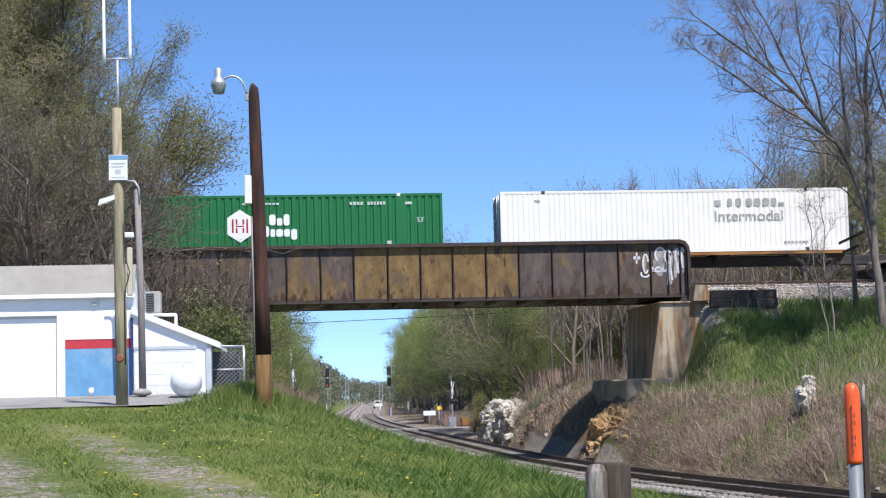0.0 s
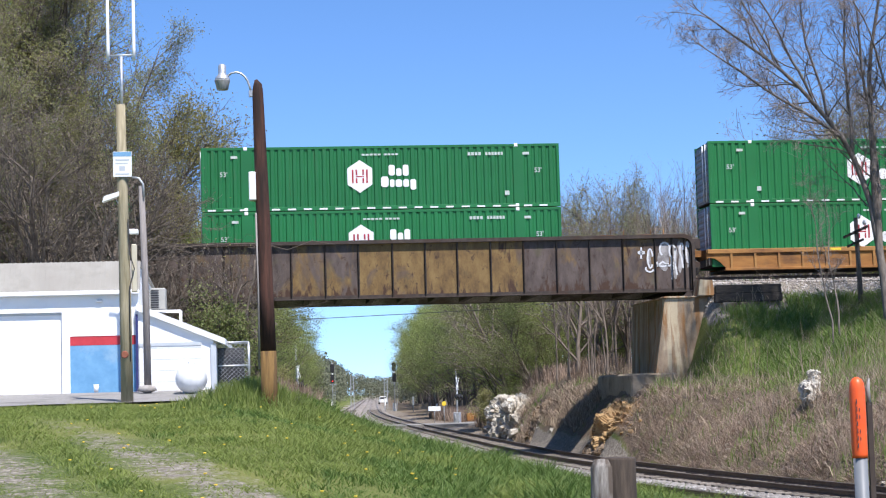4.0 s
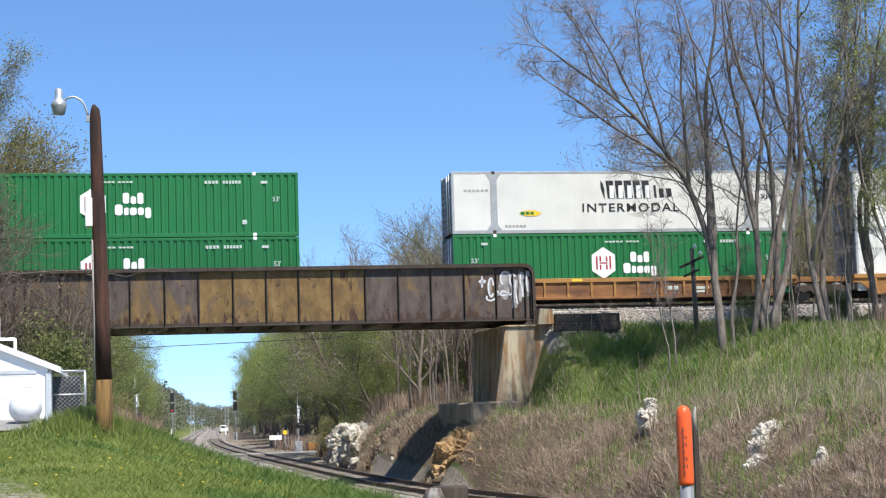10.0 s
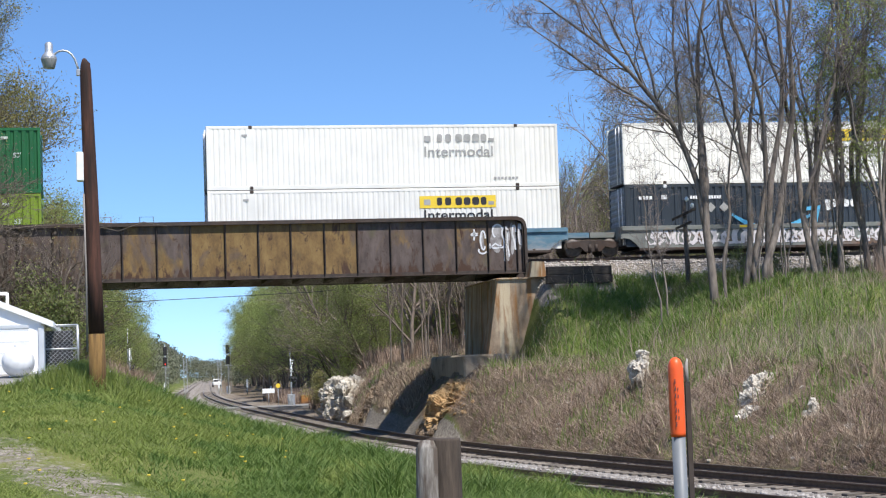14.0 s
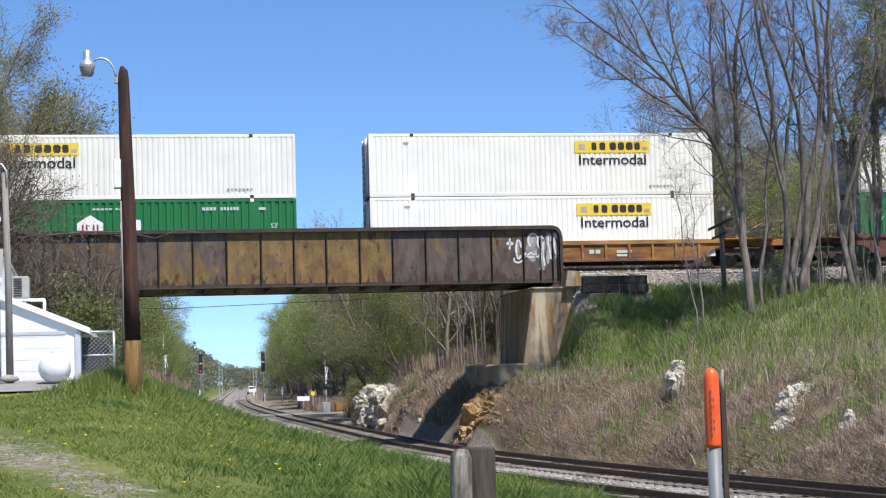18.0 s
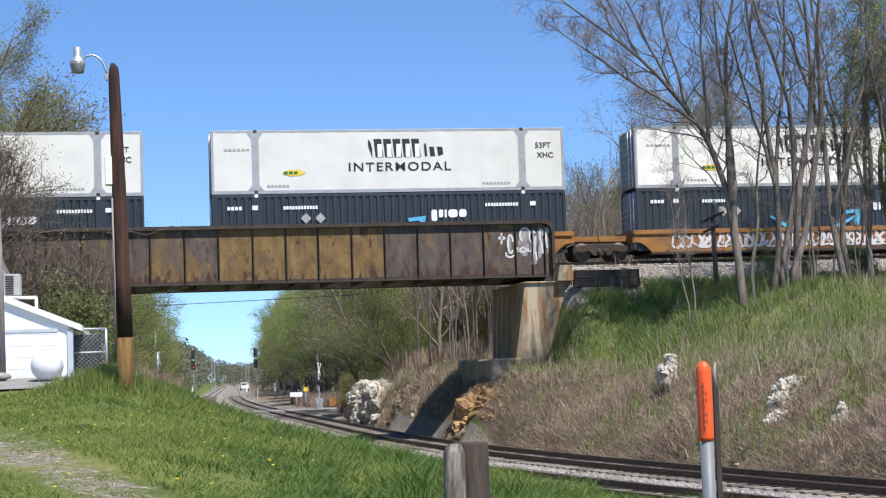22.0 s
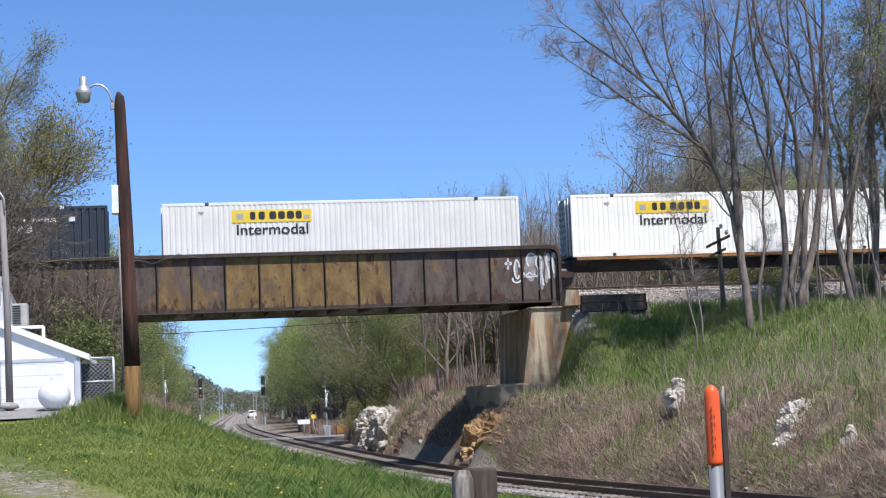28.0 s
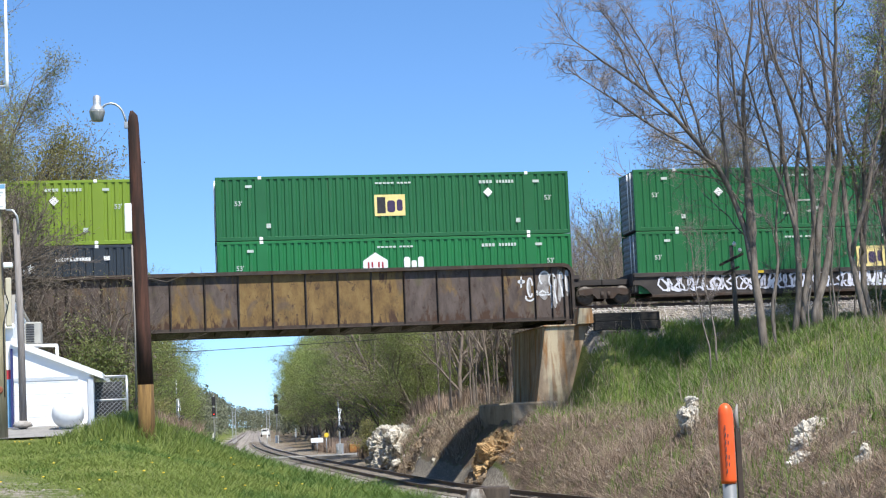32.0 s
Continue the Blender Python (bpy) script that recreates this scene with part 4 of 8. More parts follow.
def deco_hexes(root):
    part("hexagon_mark", flat([hexagon(-1.0, 1.5, 0.74)]), INK_WHITE, root, "white hexagon mark")
    part("red_emblem", flat([rect(-1.36, -1.28, 1.19, 1.81), rect(-1.19, -1.11, 1.19, 1.42), rect(-1.19, -1.11, 1.56, 1.81), rect(-0.89, -0.81, 1.19, 1.42), rect(-0.89, -0.81, 1.56, 1.81), rect(-0.72, -0.64, 1.19, 1.81), rect(-1.19, -0.81, 1.46, 1.52)], 0.004), INK_RED, root, "red bars in the hexagon")
    pieces("name_block", [slug(0.3, 0.28, 1.52, 2.0), slug(0.64, 0.24, 1.5, 1.84), slug(0.94, 0.26, 1.5, 2.0), slug(-0.05, 0.34, 1.0, 1.48), slug(0.35, 0.2, 1.0, 1.34), slug(0.6, 0.3, 1.0, 1.34), slug(0.95, 0.26, 1.0, 1.34), slug(1.27, 0.26, 0.86, 1.34)], INK_WHITE, root)
    mark_small(root, INK_WHITE)


def dashes(root):
    part("dash_line", flat(bars(-7.8, 0.03, [0.36] * 22, 0.07, 0.35)), INK_WHITE, root, "white dashes along the bottom rail")


def deco_plate(root, x=-0.25, wide=1.4, mat=None):
    part("sign_plate", flat([rect(x - wide / 2, x + wide / 2, 0.98, 1.95)]), mat or INK_CREAM, root, "cream sign plate")
    part("sign_mark", flat([rect(x - 0.58, x - 0.2, 1.1, 1.84)], 0.004), INK_BLACK, root, "tall black block on the plate")
    pieces("sign_mark", [slug(x - 0.12, 0.36, 1.14, 1.68), slug(x + 0.32, 0.26, 1.2, 1.72)], INK_INDIGO, root, "dark indigo block on the plate", lift=0.004)
    mark_small(root, INK_WHITE)
    part("diamond_mark", flat([[(4.3, 1.75), (4.52, 1.97), (4.3, 2.19), (4.08, 1.97)]]), INK_WHITE, root)


def deco_faded_plate(root):
    deco_plate(root, -0.3, 1.6, INK_FADED)
    part("repaint_patch", flat([[(0.55, 1.0), (1.5, 1.02), (2.0, 1.2), (1.95, 1.75), (1.4, 1.92), (0.55, 1.9)]]), INK_TEAL, root, "teal green repaint patch")


def deco_yellow(root, x, faded=False, framed=False, dark=False):
    ink = INK_GREY if faded and not dark else INK_BLACK
    if framed:
        part("sign_border", flat([rect(x - 0.08, x + 3.86, 1.62, 2.57)], -0.002), INK_BLACK, root)
    if not faded:
        part("sign_plate", flat([rect(x, x + 3.78 if framed else x + 3.55, 1.7 if framed else 1.96, 2.52)], 0.002), INK_YELLOW, root, "yellow sign plate")
    z = 1.94 if framed else 2.08
    pieces("name_block", [slug(x + a, w, z, z + 0.36) for a, w in ((0.8, 0.24), (1.18, 0.28), (1.66, 0.31), (2.05, 0.31), (2.44, 0.33), (2.84, 0.27))], ink, root, lift=0.006)
    pieces("sign_mark", bars(x + 0.2, z + 0.02, [0.3], 0.26) + bars(x + 3.2, z, [0.26], 0.16), INK_GREY, root, lift=0.006)
    part("lettering", words("Intermodal", 0.66, x + 0.15, 1.12 if framed else 1.42, ink, squeeze=1.12), None, root, "dark lettering")
    tiny(root, bars(5.0, 0.35, [0.12] * 7, 0.1, 0.05) + bars(-6.5, 2.4, [0.25], 0.1), INK_GREY)


def deco_prime(root):
    pieces("name_block", [[(-1.0, 2.12), (-0.82, 1.55), (-0.82, 2.02), (-0.9, 2.3), (-1.0, 2.45)]] + [[(-0.75 + k * 0.43, 2.43), (-0.4 + k * 0.43, 2.43), (-0.32 + k * 0.43, 1.6), (-0.67 + k * 0.43, 1.6)] for k in range(5)] + [[(1.55, 2.2), (1.66, 2.2), (1.7, 1.62), (1.59, 1.62)], [(1.8, 2.05), (2.02, 2.05), (2.06, 1.62), (1.84, 1.62)], [(2.15, 2.05), (2.4, 2.05), (2.44, 1.7), (2.2, 1.62)]], INK_BLACK, root)
    pieces("name_face", [rect(-0.58 + k * 0.43, -0.37 + k * 0.43, 1.6, 2.2) for k in range(5)], INK_WHITE, root, lift=0.004)
    part("lettering", words("INTERMODAL", 0.55, -1.95, 0.98, INK_BLACK, squeeze=1.2, space=1.2), None, root, "black spaced lettering")
    part("leaf_mark", flat([[(-4.95, 0.92), (-4.6, 0.8), (-4.1, 0.8), (-3.85, 0.95), (-4.2, 1.08), (-4.7, 1.05)]]), INK_YELLOW, root, "small yellow-green mark")
    part("leaf_text", flat(bars(-4.85, 0.87, [0.18, 0.18, 0.16], 0.13, 0.05), 0.004), P_GREEN, root)
    part("length_mark", words("53FT", 0.36, 6.72, 1.95, INK_BLACK), None, root)
    part("length_mark", words("XHC", 0.36, 6.8, 1.5, INK_BLACK), None, root)
    tiny(root, bars(-7.5, 1.95, [0.14] * 6, 0.1, 0.06) + bars(-5.6, 0.3, [0.12] * 6, 0.1, 0.05) + bars(4.2, 0.3, [0.12] * 8, 0.1, 0.05), INK_GREY)


def deco_slate(root, x=1.6):
    arc = []
    for k in range(15):
        a = k / 14
        arc.append((x - 4.6 + 4.3 * a, 1.45 - 1.0 * math.sin(math.pi * a) * (1 - 0.15 * a)))
    up = [(p + 0.02, q + 0.1 + 0.22 * math.sin(math.pi * i / 14)) for i, (p, q) in enumerate(arc)]
    g = Geo()
    for i in range(14):
        g.face([(p, -CW / 2 - 0.03, q) for p, q in (arc[i], arc[i + 1], up[i + 1], up[i])])
    g.face([(p, -CW / 2 - 0.031, q) for p, q in ((x - 0.9, 1.72), (x - 0.85, 1.55), (x - 0.35, 1.6), (x - 0.5, 1.1), (x - 0.25, 1.0), (x - 0.05, 1.8))])
    part("blue_arc", g, INK_BLUE, root, "light blue curved stroke")
    pieces("name_block", [slug(x + 0.2, 0.26, 1.56, 2.08), slug(x + 0.54, 0.2, 1.72, 2.08), slug(x + 0.81, 0.1, 1.72, 2.08), slug(x + 0.98, 0.43, 1.72, 2.08), slug(x + 1.48, 0.34, 1.72, 2.08)], INK_WHITE, root)
    tiny(root, bars(-7.4, 2.2, [0.13] * 4, 0.16, 0.04) + bars(-6.3, 2.2, [0.26], 0.2) + bars(-4.9, 2.2, [0.1] * 12, 0.15, 0.03) + bars(4.3, 2.2, [0.1] * 12, 0.15, 0.03) + bars(6.4, 2.2, [0.26], 0.2), INK_WHITE)
    pieces("diamond_mark", [[(c, 1.55), (c + 0.24, 1.79), (c, 2.03), (c - 0.24, 1.79)] for c in (-3.9, -3.25)], INK_GREY, root)


def deco_plain(root):
    mark_small(root, INK_WHITE)
    part("diamond_mark", flat([[(-4.0, 1.55), (-3.78, 1.77), (-4.0, 1.99), (-4.22, 1.77)]]), INK_WHITE, root)
    part("scuff", flat([[(0.2, 0.75), (0.5, 0.7), (1.3, 1.1), (1.2, 1.15)], rect(-0.9, -0.6, 0.65, 0.75), rect(-0.2, 1.0, 1.25, 1.32)]), INK_GREY, root)


BOXES = {
    "hex": ("ribbed", P_GREEN, deco_hexes, "green corrugated container with a white hexagon mark"),
    "hexd": ("ribbed", P_GREEN, lambda r: (deco_hexes(r), dashes(r)), "green corrugated container with a white hexagon mark and dashed base"),
    "hexk": ("ribbed", P_DEEPGREEN, lambda r: (deco_hexes(r), dashes(r)), "deep green corrugated container with a white hexagon mark"),
    "hexo": ("ribbed", P_ORANGE, deco_hexes, "orange-red corrugated container with a white hexagon mark"),
    "hexl": ("ribbed", P_LIME, deco_hexes, "lime green corrugated container with a white hexagon mark"),
    "plate": ("ribbed", P_DARKGREEN, deco_plate, "dark green corrugated container with a cream sign plate"),
    "plateo": ("ribbed", P_ORANGE, lambda r: deco_plate(r, 0.0), "orange corrugated container with a cream sign plate"),
    "platel": ("ribbed", P_LIME, deco_faded_plate, "lime green corrugated container with a faded sign plate"),
    "plater": ("ribbed", P_DARKGREEN, lambda r: deco_plate(r, 3.3), "dark green container with a sign plate towards one end"),
    "platef": ("ribbed", P_DARKGREEN, lambda r: deco_plate(r, -2.6), "dark green container with a sign plate before its middle"),
    "plain": ("ribbed", P_DARKGREEN, deco_plain, "scuffed dark green corrugated container with small stencils"),
    "yl": ("fine", P_WHITE, lambda r: deco_yellow(r, -5.0), "white container with a yellow sign and dark lettering"),
    "yr": ("fine", P_WHITE, lambda r: deco_yellow(r, 1.5), "white container with a yellow sign towards one end"),
    "yf": ("fine", P_WHITE, lambda r: deco_yellow(r, -5.0, framed=True), "white container with a large framed yellow sign"),
    "faded": ("fine", P_WHITE, lambda r: deco_yellow(r, 1.6, True), "white container with faded grey lettering"),
    "fadedl": ("fine", P_WHITE, lambda r: deco_yellow(r, -5.0, True, dark=True), "white container with weathered grey lettering"),
    "prime": ("smooth", P_REEFER, deco_prime, "smooth white refrigerated container with black lettering"),
    "slate": ("ribbed", P_SLATE, deco_slate, "slate-blue corrugated container with a light blue curve"),
    "slater": ("ribbed", P_SLATE, lambda r: deco_slate(r, 3.0), "slate-blue container with a light blue curve"),
}
FIRST = {}


def container(kind):
    shape, mat, deco, label = BOXES[kind]
    if kind not in FIRST:
        root = thing("shipping_container", label, "container", "containers on the train")
        shell(root, mat, shape)
        deco(root)
        FIRST[kind] = root
        return root
    return copy_thing(FIRST[kind], pose(0, 0, 0))


# ---- the train: cars ----
def car_paint(name, c1, c2, c3, amount=0.55):
    return coat(name, c1, c2, 0.75, 0, 2.2, c3, 0.7, amount, 0.25, stretch=(0.5, 1, 1.6))


CARS = {
    "rust": car_paint("rusty_orange_car_paint", (0.24, 0.10, 0.025), (0.36, 0.17, 0.045), (0.09, 0.045, 0.025)),
    "yellow": car_paint("faded_yellow_car_paint", (0.2, 0.085, 0.03), (0.3, 0.14, 0.048), (0.11, 0.05, 0.027), 0.52),
    "brown": car_paint("brown_red_car_paint", (0.085, 0.03, 0.022), (0.14, 0.05, 0.036), (0.05, 0.028, 0.022)),
    "red": car_paint("red_oxide_car_paint", (0.13, 0.026, 0.02), (0.19, 0.04, 0.03), (0.08, 0.03, 0.022), 0.66),
    "dark": car_paint("grimy_dark_car_paint", (0.025, 0.022, 0.022), (0.06, 0.05, 0.046), (0.09, 0.05, 0.03), 0.62),
    "grey": car_paint("grey_green_car_paint", (0.12, 0.13, 0.12), (0.22, 0.23, 0.21), (0.2, 0.09, 0.04), 0.6),
    "blue": car_paint("dull_blue_car_paint", (0.06, 0.14, 0.2), (0.12, 0.22, 0.29), (0.3, 0.27, 0.25), 0.55),
}
M_CARTRIM = car_paint("worn_yellow_car_trim", (0.28, 0.135, 0.04), (0.4, 0.21, 0.065), (0.17, 0.075, 0.03), 0.56)
PATCHES = {"olive": coat("olive_panel_paint", (0.22, 0.2, 0.09), (0.34, 0.31, 0.15), 0.75, 0, 2.5, (0.14, 0.1, 0.06), 1.0, 0.58), "rust": CARS["rust"], "pale": coat("pale_grey_panel_paint", (0.22, 0.26, 0.24), (0.36, 0.38, 0.36), 0.75, 0, 2.5, (0.25, 0.14, 0.07), 1.0, 0.58)}
# starts of the cars with repainted panels, and the stretch that each spray tag covers
PATCHED = {340.18: ("olive", -7.4, -0.6), 511.94: ("rust", 1.6, 7.4), 750.90: ("pale", -7.4, -5.7)}
TAGGED = {340.18: (-6.8, -2.4), 511.94: (-2.4, 1.0), 465.16: (-2.0, 2.6), 550.60: (-6.5, 3.5)}
M_WHEEL = coat("wheel_steel", (0.05, 0.042, 0.038), (0.11, 0.095, 0.085), 0.55, 0.4, 5)
SPRAYS = [coat("pink_white_spray", (0.55, 0.5, 0.5), (0.7, 0.66, 0.66), 0.7, 0, 6), coat("green_white_spray", (0.42, 0.5, 0.42), (0.62, 0.7, 0.62), 0.7, 0, 6), coat("orange_spray", (0.6, 0.2, 0.05), (0.7, 0.3, 0.1), 0.7, 0, 6), coat("lilac_white_spray", (0.5, 0.5, 0.6), (0.72, 0.72, 0.8), 0.7, 0, 6)]

TRUCK_MESHES = []


def truck(root, x):
    if not TRUCK_MESHES:
        for s in (-1, 1):
            g = Geo().prism([(-1.25, 0.5), (-1.25, 0.68), (-0.55, 0.78), (0.55, 0.78), (1.25, 0.68), (1.25, 0.5), (0.95, 0.42), (0.6, 0.5), (0.38, 0.28), (-0.38, 0.28), (-0.6, 0.5), (-0.95, 0.42)], "y", s * 1.0 - 0.07, s * 1.0 + 0.07)
            for k in (-0.16, 0.16):
                g.lathe([(0.08, 0.32), (0.08, 0.6)], 8, "z", (k, s * 1.08, 0))
            TRUCK_MESHES.append(("side_frame", g.mesh("side_frame", M_IRON), None))
        TRUCK_MESHES.append(("bolster", Geo().box(-0.22, 0.22, -1.0, 1.0, 0.42, 0.72, 0.03).mesh("bolster", M_IRON), None))
        w = Geo()
        for s in (-1, 1):
            w.lathe([(0.06, s * 0.62), (0.36, s * 0.66), (0.42, s * 0.69), (0.45, s * 0.70), (0.42, s * 0.79), (0.3, s * 0.79), (0.12, s * 0.82)][::s], 18, "y")
        w.tube([(0, -0.95, 0), (0, 0.95, 0)], 0.08, 8)
        TRUCK_MESHES.append(("wheelset", w.mesh("wheelset", M_WHEEL), (-0.88, 0.88)))
    t = part("truck", Geo().box(-0.3, 0.3, -0.3, 0.3, 0.66, 0.84).mesh("truck", M_IRON), None, root)
    t.location.x = x
    for name, me, at in TRUCK_MESHES:
        for wx in at or (0,):
            p = part(name, me, None, t)
            p.location = (wx, 0, 0.45 if at else 0)


def tag_paint(root, seed, mat, x0, x1, z0, z1, y):
    """Spray-painted loops along a car side; no readable letters."""
    rnd = random.Random(seed)
    x = x0
    while x < x1:
        w = rnd.uniform(0.45, 0.8)
        pts = [(x + w * (0.5 + 0.5 * math.cos(a + rnd.uniform(-0.4, 0.4))), (z0 + z1) / 2 + (z1 - z0) * 0.48 * math.sin(a + rnd.uniform(-0.5, 0.5))) for a in np.linspace(rnd.uniform(0, 3), rnd.uniform(5, 8), 9)]
        part("spray_stroke", ribbon(pts, rnd.uniform(0.03, 0.065)), mat, root).location.y = y
        c = x + w * rnd.uniform(0.3, 0.7)
        bar_pts = [(c + rnd.uniform(-0.16, 0.16), z0 + (z1 - z0) * k / 4) for k in range(5)]
        part("spray_stroke", ribbon(bar_pts, rnd.uniform(0.04, 0.09)), mat, root).location.y = y - 0.003
        x += w * 0.72


def well_car(color, left, right, smooth_side, trucks, spray=None, seed=0, start=0.0):
    """One well of a container car; left and right are its lengths past the container's ends."""
    names = {"rust": "rusty orange", "yellow": "faded yellow", "brown": "brown", "red": "red oxide", "dark": "grimy dark", "grey": "grey-green", "blue": "dull blue"}
    root = thing("well_car", names[color] + (" well car with smooth sides" if smooth_side else " well car with ribbed sides") + (" and spray paint" if spray is not None else ""), "railway car", "cars of the train")
    mat = CARS[color]
    a, b = -CL / 2 - 0.25, CL / 2 + 0.25
    h = 1.38 if smooth_side else 1.22
    for s in (-1, 1):
        y = s * 1.42
        g = Geo().prism([(a, h - 0.1), (a, 0.85), (a + 0.35, 0.8), (a + 0.6, 0.62), (a + 0.9, 0.3), (b - 0.9, 0.3), (b - 0.6, 0.62), (b - 0.35, 0.8), (b, 0.85), (b, h - 0.1)], "y", y - 0.02, y + 0.02)
        side = part("side_sill", g, mat, root)
        trim = M_CARTRIM if color in ("yellow", "rust") and not smooth_side else mat
        part("top_chord", Geo().box(a, b, y - 0.1, y + 0.08, h - 0.2, h, 0.015), trim, side)
        part("bottom_chord", Geo().box(a + 0.8, b - 0.8, y - 0.1, y + 0.1, 0.24, 0.36, 0.015), M_IRON if smooth_side else mat, side)
        if not smooth_side:
            for k in range(14):
                x = a + 1.1 + k * (b - a - 2.2) / 13
                part("side_rib", Geo().box(x - 0.05, x + 0.05, min(y, y + s * 0.09), max(y, y + s * 0.09), 0.36, h - 0.2), trim, side)
        else:
            for k in range(6):
                x = a + 1.6 + k * (b - a - 3.2) / 5
                part("hook", Geo().box(x - 0.06, x + 0.06, min(y, y + s * 0.06), max(y, y + s * 0.06), 0.28, 0.42), M_IRON, side)
    part("well_floor", Geo().box(a + 0.8, b - 0.8, -1.3, 1.3, 0.24, 0.34), M_IRON, root)
    for s, far in ((-1, left), (1, right)):
        e = s * (CL / 2 + 0.25)
        end = s * (CL / 2 + far)
        x0, x1 = min(e, end), max(e, end)
        p = part("end_platform", Geo().prism([(x0, 0.95), (x1, 0.95), (x1, 1.25), (x0, 1.25)] if far > 2 else [(x0, 0.95), (x1, 0.95), (x1, 1.2), (x0, 1.2)], "y", -0.55, 0.55), mat, root)
        part("bulkhead", Geo().box(e - 0.04, e + 0.04, -1.42, 1.42, 0.8, h), mat, p)
        if far > 2:
            part("walkway", Geo().box(x0 + 0.2, x1 - 0.5, -1.4, -0.55, 1.2, 1.26), mat, p)
            part("walkway", Geo().box(x0 + 0.2, x1 - 0.5, 0.55, 1.4, 1.2, 1.26), mat, p)
            part("bolster_wing", Geo().prism([(-1.42, 1.2), (1.42, 1.2), (0.7, 0.95), (-0.7, 0.95)], "x", e + s * 1.4 - 0.2, e + s * 1.4 + 0.2), mat, p)
            for y in (-1.36, 1.36):
                rail = Geo().tube([(end - s * 0.6, y, 1.25), (end - s * 0.6, y, 2.2), (end - s * 1.2, y, 2.2), (end - s * 1.2, y, 1.25)], 0.02, 5)
                part("hand_rail", rail, mat, p)
            part("coupler", Geo().box(min(end - s * 0.2, end + s * 0.16), max(end - s * 0.2, end + s * 0.16), -0.12, 0.12, 0.78, 1.0, 0.03), M_IRON, p)
            part("brake_box", Geo().box(e + s * 0.5 - 0.25, e + s * 0.5 + 0.25, -1.25, -0.8, 1.26, 1.75, 0.03), M_IRON, p)
    for x in trucks:
        truck(root, x)
    if start in PATCHED:
        k, x0, x1 = PATCHED[start]
        part("repainted_panel", Geo().box(x0, x1, -1.446, -1.44, 0.4, h - 0.2), PATCHES[k], root, k + " repainted panel")
    if spray is not None:
        tag_paint(root, seed, SPRAYS[spray], *TAGGED.get(start, (-7.2, 6.5)), 0.5, h - 0.12, -1.46 if smooth_side else -1.53)
    part("stencil", Geo().box(-2.6, -2.1, -1.528, -1.522, h - 0.15, h - 0.04), INK_YELLOW, root, "small yellow plate on the top chord")
    tagged(part("stencil", Geo().box(2.0, 2.22, -1.445, -1.44, 0.62, 0.8).box(2.3, 2.52, -1.445, -1.44, 0.62, 0.8).box(3.3, 4.0, -1.445, -1.44, 0.64, 0.76).box(3.3, 3.8, -1.445, -1.44, 0.48, 0.58), INK_DULL, root, "faded white stencils"), kind="stuff")
    if color in ("brown", "red"):
        num = words("53", 0.36, -5.9, 0.68, INK_WHITE)
        part("length_mark", num, None, root).location.y = -0.12
    return root


def spine_car(left, right, trucks):
    root = thing("spine_car", "grimy dark spine car with container platforms", "railway car", "cars of the train")
    mat = CARS["dark"]
    part("centre_sill", Geo().box(-CL / 2 - left, CL / 2 + right, -0.3, 0.3, 0.75, 1.2, 0.03), mat, root)
    for x in (-7.6, -2.2, 2.2, 7.6):
        part("cross_arm", Geo().prism([(-1.3, 1.32), (1.3, 1.32), (1.3, 1.2), (0.4, 0.9), (-0.4, 0.9), (-1.3, 1.2)], "x", x - 0.3, x + 0.3), mat, root)
    for s in (-1, 1):
        part("side_beam", Geo().box(-7.9, 7.9, s * 1.26 - 0.06, s * 1.26 + 0.06, 1.22, 1.34), CARS["rust"], root, "rusty orange side beam")
        part("hitch_platform", Geo().box(s * 6.4 - 1.1, s * 6.4 + 1.1, -0.9, 0.9, 1.16, 1.24), mat, root)
    for x in trucks:
        truck(root, x)
    return root


SPEED = 23.99
